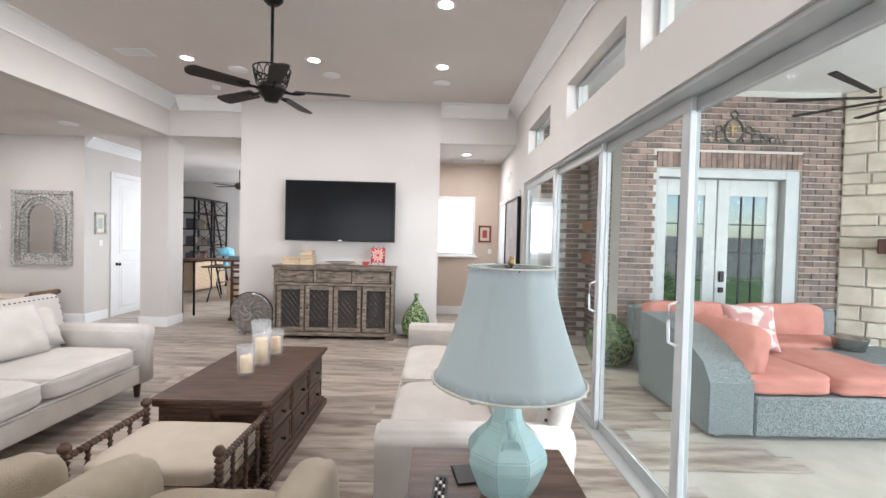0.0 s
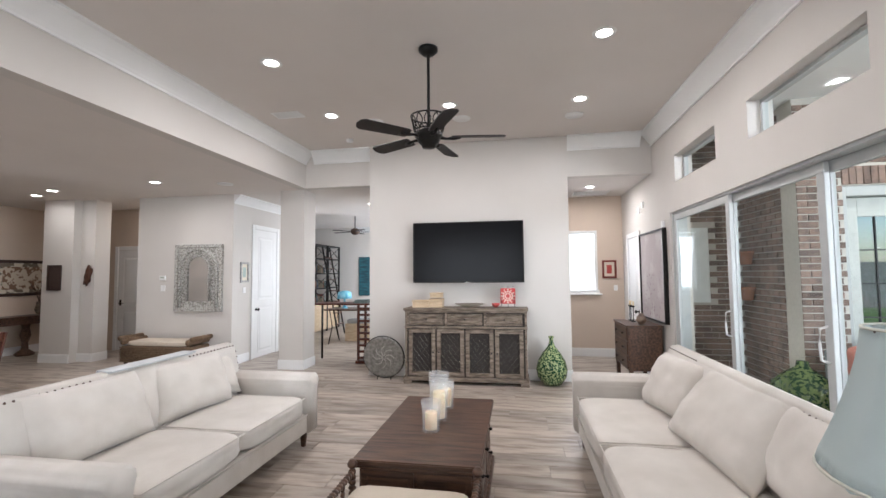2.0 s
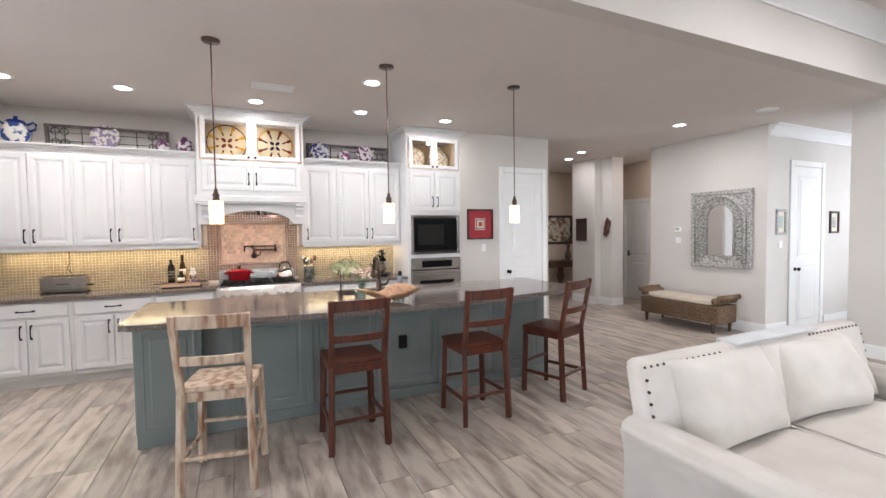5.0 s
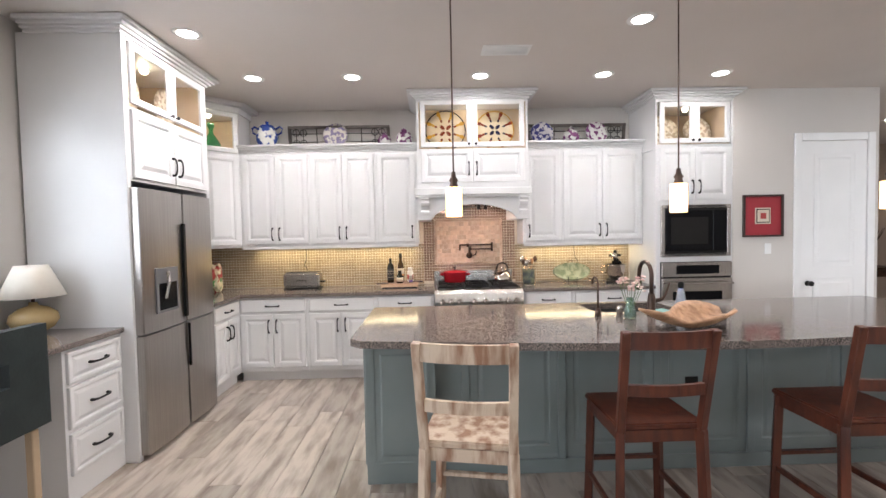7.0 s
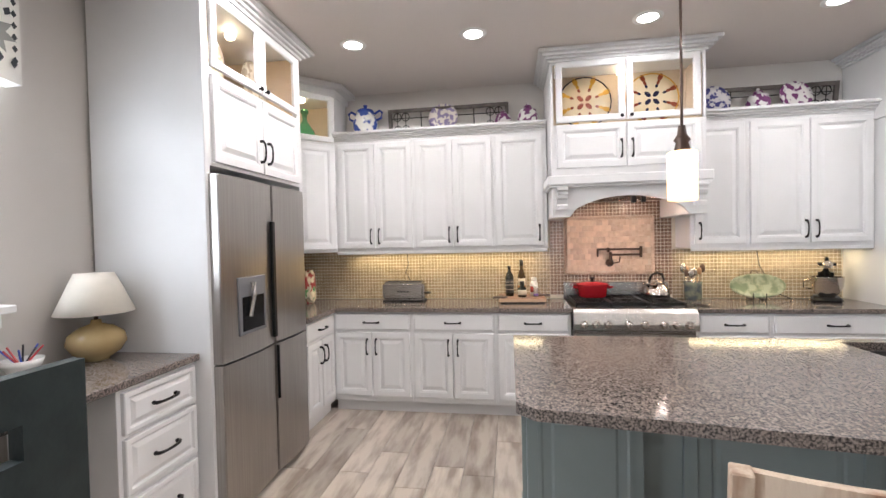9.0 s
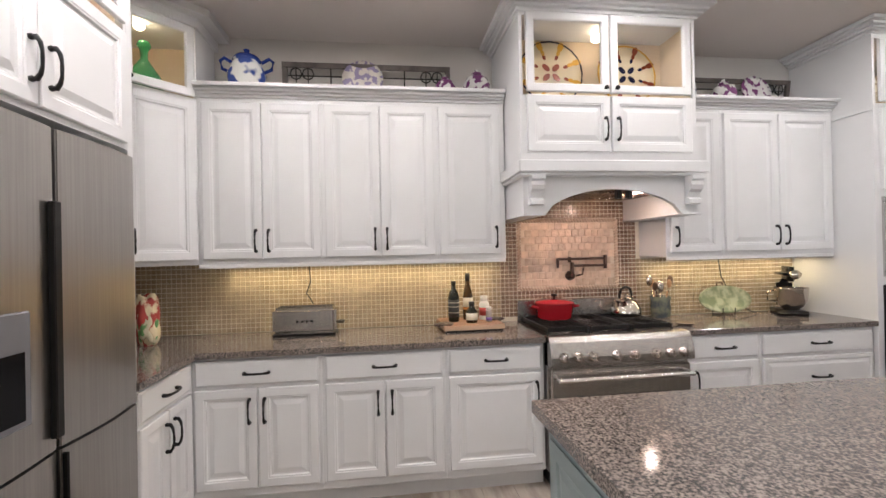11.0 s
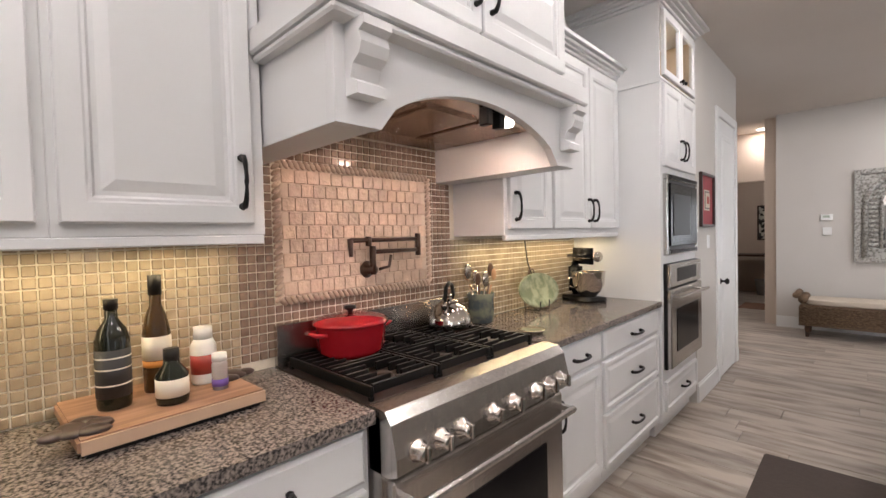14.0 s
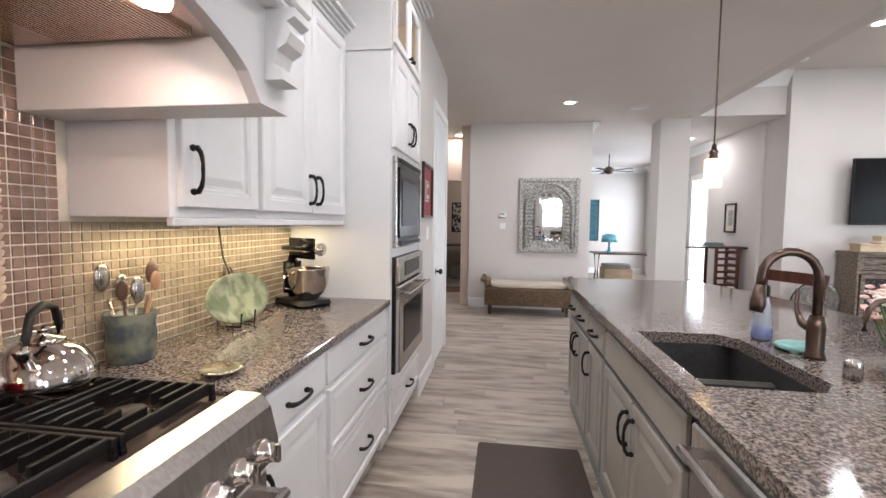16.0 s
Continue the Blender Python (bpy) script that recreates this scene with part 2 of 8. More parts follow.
structure("wall_study_right", boxes((-1.75, 8.75, 0, -1.60, 10.4, KC), (-1.75, 10.4, 2.4, -1.60, 11.3, KC), (-1.75, 11.3, 0, -1.60, 11.8, KC), (-1.75, 11.8, 2.3, -1.60, 13.6, KC), (-1.75, 11.8, 0, -1.60, 13.6, .6), (-1.75, 13.6, 0, -1.60, 14.15, KC)), M_WALL)
structure("column", boxes((-3.32, 8.40, 0, -2.90, 8.80, KC)), M_WALL, "square painted column")
structure("beam_kitchen", boxes((-2.98, -3.05, KC, -2.83, 8.30, LC)), M_WALL)
structure("beam_north", boxes((-2.98, 8.30, KC, -1.70, 8.45, LC), (1.29, 8.30, KC, WX, 8.45, LC)), M_WALL)
structure("ceiling_living", boxes((-2.98, -3.2, LC, 2.66, 8.75, LC + 0.1)), M_CEIL)
structure("ceiling_kitchen", boxes((-9.5, -3.2, KC, -2.98, 14.3, KC + 0.1), (-2.98, 8.45, KC, 2.66, 10.3, KC + 0.1), (-2.98, 10.3, KC, -1.6, 14.3, KC + 0.1)), M_CEIL)
structure("wall_windows", boxes((WX, NY, 0, WX + .2, 9.05, LC), (WX, 2.1, 2.27, WX + .2, NY, 2.62), (WX, -3.2, 0, WX + .2, 2.1, LC), (WX, 2.1, 2.95, WX + .2, NY, LC),
          (WX, 5.7, 2.62, WX + .2, 6.3, 2.95), (WX, 4.22, 2.62, WX + .2, 4.43, 2.95), (WX, 7.4, 2.62, WX + .2, NY, 2.95), (WX, 9.05, 2.15, WX + .2, 9.75, KC), (WX, 9.75, 0, WX + .2, 10.15, KC)), M_WALL)
structure("wall_hall_back", boxes((-1.6, 10.15, 0, 1.25, 10.3, KC), (2.01, 10.15, 0, 2.9, 10.3, KC), (1.25, 10.15, 0, 2.01, 10.3, 1.17), (1.25, 10.15, 2.31, 2.01, 10.3, KC)), M_WARMWALL)
structure("wall_study_back", boxes((-9.5, 14.15, 0, -1.6, 14.3, KC)), M_WALL)
structure("wall_far_west", boxes((-9.5, 6.3, 0, -9.35, 14.15, KC)), M_WARMWALL)
structure("wall_hall_pier", boxes((-8.0, 8.35, 0, -7.35, 8.75, KC), (-7.35, 8.50, 0, -7.05, 8.80, KC)), M_WALL)
structure("wall_hall_door", boxes((-8.0, 9.62, 0, -6.82, 9.77, KC), (-6.82, 9.62, 2.15, -6.15, 9.77, KC), (-6.3, 8.66, 0, -6.15, 12.6, KC), (-7.4, 12.5, 0, -6.15, 12.65, KC)), M_WARMWALL)

BB = .135


def skirting(rows):
    bm = bmesh.new()
    for r in rows:
        x0, y0, x1, y1 = r
        bm_box(x0, y0, 0, x1, y1, BB, bm=bm, bevel=.003)
        cx = .005
        bm_box(x0 + (cx if x1 - x0 < y1 - y0 else 0), y0 + (0 if x1 - x0 < y1 - y0 else cx), BB, x1 - (cx if x1 - x0 < y1 - y0 else 0), y1, BB + .02, bm=bm)
    return bm


for r in [(-6.15, 8.494, -4.27, 8.51), (-4.27, 8.51, -4.254, 9.0), (-4.27, 10.0, -4.254, 10.9), (-1.70, 8.184, 1.29, 8.20), (1.29, 8.2, 1.306, 8.75), (-1.716, 8.2, -1.70, 8.75), (WX - .016, NY, WX, 9.0), (1.3, 10.134, WX, 10.15), (-1.6, 10.134, 1.0, 10.15), (-3.336, 8.384, -2.884, 8.40), (-2.90, 8.40, -2.884, 8.80), (-3.336, 8.40, -3.32, 8.80), (-6.235, 4.745, -6.219, 5.37), (-6.235, 6.275, -6.219, 6.30), (-8.0, 8.334, -7.35, 8.35), (-7.35, 8.484, -7.05, 8.50), (-7.05, 8.5, -7.034, 8.8), (-9.35, 6.3, -9.334, 12), (-4.2, 14.134, -1.8, 14.15)]:
    structure("baseboard", skirting([r]), M_TRIM)


def crown(p, q, z, nx, ny, s=.13):
    """A sloping crown moulding from p to q under a ceiling at z; (nx, ny) points into the room."""
    prof = [(0, 0), (s, 0), (s, -.02), (s * .8, -.035), (s * .55, -s * .55), (s * .25, -s * .95), (s * .12, -s * 1.15), (s * .12, -s * 1.3), (0, -s * 1.3)]
    bm = bmesh.new()
    ra = [bm.verts.new((p[0] + nx * a, p[1] + ny * a, z + b)) for a, b in prof]
    rb = [bm.verts.new((q[0] + nx * a, q[1] + ny * a, z + b)) for a, b in prof]
    bm.faces.new(ra)
    bm.faces.new(rb[::-1])
    for i in range(len(ra)):
        bm.faces.new((ra[i], rb[i], rb[(i + 1) % len(ra)], ra[(i + 1) % len(ra)]))
    bmesh.ops.recalc_face_normals(bm, faces=bm.faces[:])
    structure("crown_moulding", bm, M_TRIM)


crown((-2.83, -3.05), (-2.83, 8.30), LC, 1, 0, .15)
crown((-2.68, 8.298), (-1.702, 8.298), LC, 0, -1, .15)
crown((1.292, 8.298), (WX - .15, 8.298), LC, 0, -1, .15)
crown((WX, -3.05), (WX, 8.29), LC, -1, 0, .15)
crown((-4.27, 8.52), (-4.27, 10.9), KC, 1, 0, .12)
crown((-4.2, 14.148), (-1.75, 14.148), KC, 0, -1, .12)
crown((-1.752, 10.2), (-1.752, 14.0), KC, -1, 0, .12)

# window frames
M_FRAME = mat("pale_grey_window_frame", (0.46, 0.475, 0.47), .4, scale=4)
M_WINGLASS = mat("window_glass", (0.95, 1, 0.98), 0.0, trans=1.0, ior=1.12, color2=(0.95, 1, 0.98))


def pane(name, row, parent):
    o = part(name, boxes(row), M_WINGLASS, parent)
    o.visible_shadow = False
    return o


for k, (a, b) in enumerate(((6.3, 7.4), (4.43, 5.7), (2.1, 4.22))):
    w = structure("window_transom", boxes((WX + .10, a, 2.62, WX + .15, b, 2.65), (WX + .10, a, 2.92, WX + .15, b, 2.95), (WX + .10, a, 2.65, WX + .15, a + .03, 2.92), (WX + .10, b - .03, 2.65, WX + .15, b, 2.92), bevel=.003), M_FRAME)
    pane("pane", (WX + .12, a + .03, 2.65, WX + .125, b - .03, 2.92), w)
sl = structure("sliding_door", boxes((WX + .02, 2.1, 2.245, WX + .19, NY, 2.27), (WX + .02, 2.1, -.012, WX + .19, NY, .012), (WX + .02, NY - .03, .012, WX + .19, NY, 2.245), bevel=.003), M_FRAME)
for k, (a, b) in enumerate(((6.15, 7.59), (4.95, 6.23), (3.86, 5.03), (2.6, 3.96))):
    x = WX + .03 + .04 * k
    d = part("door_panel", boxes((x, a, .013, x + .035, b, .09), (x, a, 2.17, x + .035, b, 2.244), (x, a, .09, x + .035, a + .075, 2.17), (x, b - .075, .09, x + .035, b, 2.17), bevel=.004), M_FRAME, sl)
    pane("pane", (x + .014, a + .075, .09, x + .019, b - .075, 2.17), d)
    part("handle", smooth(tube([(x - .002, a + .04, .93), (x - .05, a + .04, .95), (x - .055, a + .04, 1.05), (x - .05, a + .04, 1.15), (x - .002, a + .04, 1.17)], .009, 8)), M_TRIM, d)
wh = structure("window_hall", boxes((1.23, 10.12, 1.15, 2.03, 10.2, 1.21), (1.25, 10.15, 2.25, 2.01, 10.2, 2.31), (1.25, 10.15, 1.21, 1.30, 10.2, 2.25), (1.96, 10.15, 1.21, 2.01, 10.2, 2.25), bevel=.003), M_TRIM)
structure("window_sill", boxes((1.18, 10.09, 1.12, 2.07, 10.15, 1.155), bevel=.004), M_TRIM)
bl = thing("window_blind", Matrix(), "white slatted blind in the hall window", "blind")
for k in range(26):
    part("slat", boxes((1.31, 10.17, 1.22 + .039 * k, 1.95, 10.2, 1.228 + .039 * k)), M_TRIM, bl)
w = structure("window_study", boxes((-1.75, 11.8, .6, -1.68, 11.87, 2.3), (-1.75, 12.66, .6, -1.68, 12.74, 2.3), (-1.75, 13.53, .6, -1.68, 13.6, 2.3), (-1.75, 11.87, .6, -1.68, 13.53, .67), (-1.75, 11.87, 2.23, -1.68, 13.53, 2.3), bevel=.003), M_TRIM)
w = structure("door_study_outside", boxes((-1.74, 10.4, 0, -1.68, 10.5, 2.4), (-1.74, 11.2, 0, -1.68, 11.3, 2.4), (-1.74, 10.5, 0, -1.68, 11.2, .25), (-1.74, 10.5, 2.28, -1.68, 11.2, 2.4), bevel=.003), M_TRIM)

# ---- kitchen cabinets ----


def rings_panel(w, h, rings):
    """A rectangular front whose relief is given by (inset, outwardness) rings; it faces -y, its lower left corner at the origin."""
    bm = bmesh.new()
    loops = []
    for i, d in rings:
        i = min(i, w * 0.47, h * 0.47)
        loops.append([bm.verts.new(p) for p in ((i, -d, i), (w - i, -d, i), (w - i, -d, h - i), (i, -d, h - i))])
    bm.faces.new(loops[0][::-1])
    for a, b in zip(loops, loops[1:]):
        for k in range(4):
            bm.faces.new((a[k], a[(k + 1) % 4], b[(k + 1) % 4], b[k]))
    bm.faces.new(loops[-1])
    return bm


RAISED = [(0, 0), (0, 0.017), (0.004, 0.021), (0.045, 0.021), (0.05, 0.018), (0.056, 0.018), (0.062, 0.010), (0.072, 0.010), (0.098, 0.018)]
RAISED_LOW = [(0, 0), (0, 0.017), (0.004, 0.021), (0.022, 0.021), (0.03, 0.012), (0.036, 0.012), (0.055, 0.019)]
SLAB = [(0, 0), (0, 0.012), (0.012, 0.02)]


def handle_bm(length=0.128, vertical=True):
    """An arched bar pull with ball ends, centred, facing -y."""
    h = length / 2
    pts = [(-h, 0, 0), (-h, -0.022, 0), (-h + 0.015, -0.032, 0), (-h / 2, -0.036, 0), (0, -0.038, 0), (h / 2, -0.036, 0), (h - 0.015, -0.032, 0), (h, -0.022, 0), (h, 0, 0)]
    if vertical:
        pts = [(0, y, x) for x, y, z in pts]
    bm = tube(pts, [0.007, 0.009, 0.007, 0.006, 0.0065, 0.006, 0.007, 0.009, 0.007], 6)
    for s in (-1, 1):
        p = (0, -0.008, s * h) if vertical else (s * h, -0.008, 0)
        b = bmesh.new()
        bmesh.ops.create_icosphere(b, subdivisions=1, radius=0.0115, matrix=Matrix.Translation(p))
        join(bm, b)
    return smooth(bm)


def knob_bm(r=0.014):
    bm = lathe([(0.006, 0), (0.006, 0.012), (r, 0.018), (r * 1.05, 0.024), (r * 0.6, 0.031), (0, 0.032)], 10)
    bm.transform(Matrix.Rotation(radians(90), 4, "X"))
    return smooth(bm)


def front(parent, kind, x0, z0, x1, z1, hd="", paint=None, y=0.0):
    """A door or drawer front with its handle. hd: l or r (upright pull low), L or R (upright pull high), c (level pull), k/K (knob low left/right)."""
    paint = paint or M_CAB
    w, h = x1 - x0, z1 - z0
    if kind == "glass":
        s = 0.05
        d = part("door", frame_bm(w, h, s, .02), paint, parent, "white framed glass door", Matrix.Translation((x0, y, z0)))
        g = part("pane", boxes((s, -0.012, s, w - s, -0.008, h - s)), M_PANE, d)
        g.visible_shadow = False
    elif kind == "drawer":
        d = part("drawer", rings_panel(w, h, RAISED_LOW if h > 0.18 else SLAB), paint, parent, "", Matrix.Translation((x0, y, z0)))
    else:
        d = part("door", rings_panel(w, h, RAISED), paint, parent, "", Matrix.Translation((x0, y, z0)))
    place = {"l": (0.035, 0.11 if h > 0.6 else 0.135), "r": (w - 0.035, 0.11 if h > 0.6 else 0.135), "L": (0.035, h - 0.12), "R": (w - 0.035, h - 0.12), "c": (w / 2, h / 2), "k": (0.03, 0.025), "K": (w - 0.03, 0.025)}
    if hd:
        u, v = place[hd]
        bm = knob_bm() if hd in "kK" else handle_bm(0.128, hd != "c")
        part("knob" if hd in "kK" else "handle", bm, M_BLACK, d, "black iron pull", Matrix.Translation((u, -0.02, v)))
    return d


def cornice(w, z, out=0.07, h=0.1, d=0.33, ends=(True, True)):
    """A stepped crown moulding along a cabinet's front and its open ends."""
    bm = bmesh.new()
    for k, (o, a, b) in enumerate([(0.012, 0, 0.25), (0.03, 0.25, 0.45), (0.048, 0.45, 0.7), (0.07, 0.7, 1.0)]):
        o = o * out / 0.07
        bm_box(-o if ends[0] else 0, -o, z + a * h, w + (o if ends[1] else 0), d, z + b * h, bm=bm, bevel=0.003)
    return bm


M_PANE = mat("cabinet_glass", (1, 1, 1), 0.02, trans=1.0, ior=1.05, color2=(1, 1, 1))
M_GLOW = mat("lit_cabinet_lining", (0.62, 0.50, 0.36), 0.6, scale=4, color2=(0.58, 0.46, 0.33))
KX = lambda xf, y0: pose(xf, y0, 0, 0, 0, 90)

WHITE_UP = "white painted wall cabinet with raised-panel doors over the tiled backsplash"
WHITE_BASE = "white painted base cabinet with black iron pulls under the granite worktop"


def cabinet(name, m, w, z0, z1, d, fronts, label, toe=False, paint=None, group="", hollow=()):
    """One cabinet unit; hollow (za, zb): a part of its height that is open behind glass."""
    t = thing(name, m, label, "cabinet", group)
    paint = paint or M_CAB
    zb = z0 + (0.1 if toe else 0)
    if hollow:
        za, zc = hollow
        part("body", boxes((0, 0, zb, w, d, za)), paint, t)
        part("top", boxes((0, 0, zc, w, d, z1)), paint, t)
        part("side", boxes((0, 0, za, 0.02, d, zc)), paint, t)
        part("side", boxes((w - 0.02, 0, za, w, d, zc)), paint, t)
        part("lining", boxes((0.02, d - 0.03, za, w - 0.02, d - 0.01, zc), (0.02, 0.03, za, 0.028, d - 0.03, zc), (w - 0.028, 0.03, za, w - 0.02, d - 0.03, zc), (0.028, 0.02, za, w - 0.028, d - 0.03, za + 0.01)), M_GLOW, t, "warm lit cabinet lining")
    else:
        part("body", boxes((0, 0, zb, w, d, z1), bevel=0.002), paint, t)
    if toe:
        part("toe_kick", boxes((0, 0.05, z0, w, d, zb)), paint, t)
    for f in fronts:
        front(t, *f, paint=paint)
    return t


# base run along the wall
cabinet("base_cabinet", KX(-6.27, -0.42), 0.70, 0, 0.875, 0.56, [("drawer", .02, .72, .68, .86, "c"), ("door", .02, .15, .345, .70, "R"), ("door", .355, .15, .68, .70, "L")], WHITE_BASE, True, group="base cabinets")
cabinet("base_cabinet", KX(-6.27, 0.28), 0.71, 0, 0.875, 0.56, [("drawer", .02, .72, .69, .86, "c"), ("door", .02, .15, .35, .70, "R"), ("door", .36, .15, .69, .70, "L")], WHITE_BASE, True, group="base cabinets")
cabinet("base_cabinet", KX(-6.27, 0.99), 0.605, 0, 0.875, 0.56, [("drawer", .02, .72, .585, .86, "c"), ("door", .02, .15, .585, .70, "R")], "white painted base cabinet with one door beside the range", True, group="base cabinets")
cabinet("base_cabinet", KX(-6.27, 2.53), 0.525, 0, 0.875, 0.56, [("drawer", .02, .72, .505, .86, "c"), ("door", .02, .15, .505, .70, "L")], "white painted base cabinet with one door beside the range", True, group="base cabinets")
cabinet("drawer_cabinet", KX(-6.27, 3.055), 0.865, 0, 0.875, 0.56, [("drawer", .02, .72, .845, .86, "c"), ("drawer", .02, .44, .845, .70, "c"), ("drawer", .02, .14, .845, .42, "c")], "white painted cabinet of three drawers beside the wall oven", True, group="base cabinets")
cabinet("corner_base_cabinet", pose(-6.275, -0.42, 0, 0, 0, 180) @ pose(-0.60, 0, 0), 0.60, 0, 0.875, 0.64, [("drawer", .06, .72, .55, .86, "c"), ("door", .06, .15, .30, .70, "R"), ("door", .31, .15, .55, .70, "L")], "white painted base cabinet between the corner and the fridge", True)

# upper run
cabinet("wall_cabinet", KX(-6.52, -0.47), 0.74, 1.39, 2.41, 0.325, [("door", .03, 1.42, .375, 2.38, "r"), ("door", .38, 1.42, .725, 2.38, "l")], WHITE_UP, group="wall cabinets")
cabinet("wall_cabinet", KX(-6.52, 0.27), 0.72, 1.39, 2.41, 0.325, [("door", .015, 1.42, .355, 2.38, "r"), ("door", .36, 1.42, .70, 2.38, "l")], WHITE_UP, group="wall cabinets")
cabinet("wall_cabinet", KX(-6.52, 0.99), 0.455, 1.39, 2.41, 0.325, [("door", .015, 1.42, .42, 2.38, "r")], "white painted wall cabinet with one door beside the hood", group="wall cabinets")
cabinet("wall_cabinet", KX(-6.52, 2.59), 0.43, 1.37, 2.41, 0.325, [("door", .03, 1.40, .41, 2.38, "l")], "white painted wall cabinet with one door beside the hood", group="wall cabinets")
cabinet("wall_cabinet", KX(-6.52, 3.02), 0.905, 1.37, 2.41, 0.325, [("door", .02, 1.40, .447, 2.38, "r"), ("door", .453, 1.40, .885, 2.38, "l")], WHITE_UP, group="wall cabinets")
for y0, w in ((-0.47, 1.915), (2.6, 1.33)):
    solo("cabinet_shelf", cornice(w, 2.41, 0.075, 0.075, 0.325, (False, False)), M_CAB, "white moulded ledge along the top of the wall cabinets", "moulding", m=KX(-6.52, y0))
for y0, w in ((-0.47, 1.91), (2.6, 1.32)):
    solo("light_rail", boxes((0, -0.006, 1.365 if y0 < 0 else 1.345, w, 0.02, 1.39 if y0 < 0 else 1.37), bevel=0.003), M_CAB, "white moulding strip under the wall cabinets", "moulding", m=KX(-6.52, y0))

# diagonal corner cabinet with a glass door above
c = thing("corner_wall_cabinet", Matrix(), "white diagonal corner cabinet with a green bottle behind its glass door", "cabinet")
part("body", prism([(-6.845, -1.095), (-6.235, -1.095), (-6.235, -0.755), (-6.52, -0.47), (-6.845, -0.47)], 1.01, "z", 1.39), M_CAB, c)
part("top", prism([(-6.845, -1.095), (-6.22, -1.095), (-6.22, -0.75), (-6.515, -0.455), (-6.845, -0.455)], 0.06, "z", 2.83), M_CAB, c)
part("cornice", prism([(-6.845, -1.095), (-6.15, -1.095), (-6.15, -0.73), (-6.50, -0.38), (-6.845, -0.38)], 0.045, "z", 2.89), M_CAB, c)
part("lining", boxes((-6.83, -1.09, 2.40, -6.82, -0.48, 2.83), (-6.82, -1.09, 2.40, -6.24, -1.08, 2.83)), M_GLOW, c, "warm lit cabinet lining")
part("side", boxes((-6.82, -0.49, 2.40, -6.525, -0.472, 2.83), (-6.262, -1.08, 2.40, -6.24, -0.77, 2.83)), M_CAB, c)
fm = Matrix.Translation((-6.225, -0.748, 0)) @ Matrix.Rotation(radians(135), 4, "Z")
e = thing("tmp", fm)
for o in (front(e, "door", 0.02, 1.42, 0.385, 2.37, "l"), front(e, "glass", 0.02, 2.40, 0.385, 2.82, "k")):
    o.parent = c
    o.matrix_basis = fm @ o.matrix_basis
bpy.data.objects.remove(e)
solo("green_bottle", smooth(lathe([(0.0, 0), (0.085, 0.005), (0.10, 0.05), (0.085, 0.12), (0.045, 0.18), (0.02, 0.22), (0.022, 0.27), (0.038, 0.30), (0.028, 0.325), (0.0, 0.325)], 20)), mat("green_glass", (0.10, 0.45, 0.18), 0.05, color2=(0.08, 0.4, 0.15), trans=0.6), "green glass bottle inside the corner cabinet", "bottle", m=pose(-6.5, -0.75, 2.402))

# tall oven unit
t = cabinet("oven_tower", KX(-6.24, 3.925), 0.815, 0, 2.86, 0.605, [("drawer", .04, .17, .775, .37, "c"), ("door", .04, 1.80, .405, 2.34, "r"), ("door", .41, 1.80, .775, 2.34, "l"), ("glass", .04, 2.39, .405, 2.81, "K"), ("glass", .41, 2.39, .775, 2.81, "k")], "tall white cabinet tower holding the microwave and wall oven", True, hollow=(2.38, 2.82))
part("cornice", cornice(0.815, 2.85, 0.09, 0.085, 0.6), M_CAB, t)
part("rail", boxes((0.0, -0.008, 2.36, 0.815, 0.0, 2.375), (-0.012, -0.01, 2.335, 0.0, 0.6, 2.355)), M_CAB, t)
hood = thing("range_hood_cabinet", KX(-6.19, 1.455), "white painted hood cabinet with an arched valance over the range", "cabinet")
W = 1.13
part("body", boxes((0, 0, 1.95, W, .65, 2.36)), M_CAB, hood)
part("top", boxes((0, 0, 2.83, W, .65, 2.86)), M_CAB, hood)
part("side", boxes((0, 0, 2.36, .02, .65, 2.83)), M_CAB, hood)
part("side", boxes((W - .02, 0, 2.36, W, .65, 2.83)), M_CAB, hood)
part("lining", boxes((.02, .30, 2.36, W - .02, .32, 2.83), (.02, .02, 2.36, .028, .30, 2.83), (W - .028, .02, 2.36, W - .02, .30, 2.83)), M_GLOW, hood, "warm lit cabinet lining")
for f in [("door", .04, 2.02, .555, 2.355, "r"), ("door", .565, 2.02, W - .04, 2.355, "l"), ("glass", .04, 2.375, .555, 2.845, "K"), ("glass", .565, 2.375, W - .04, 2.845, "k")]:
    front(hood, *f)
part("cornice", cornice(W, 2.85, 0.09, 0.085, 0.65), M_CAB, hood)
part("shelf", boxes((-0.04, -0.095, 1.885, W + .012, .33, 1.955), (-0.03, -0.08, 1.865, W + .002, .33, 1.885), bevel=.006), M_CAB, hood, "moulded mantel shelf")
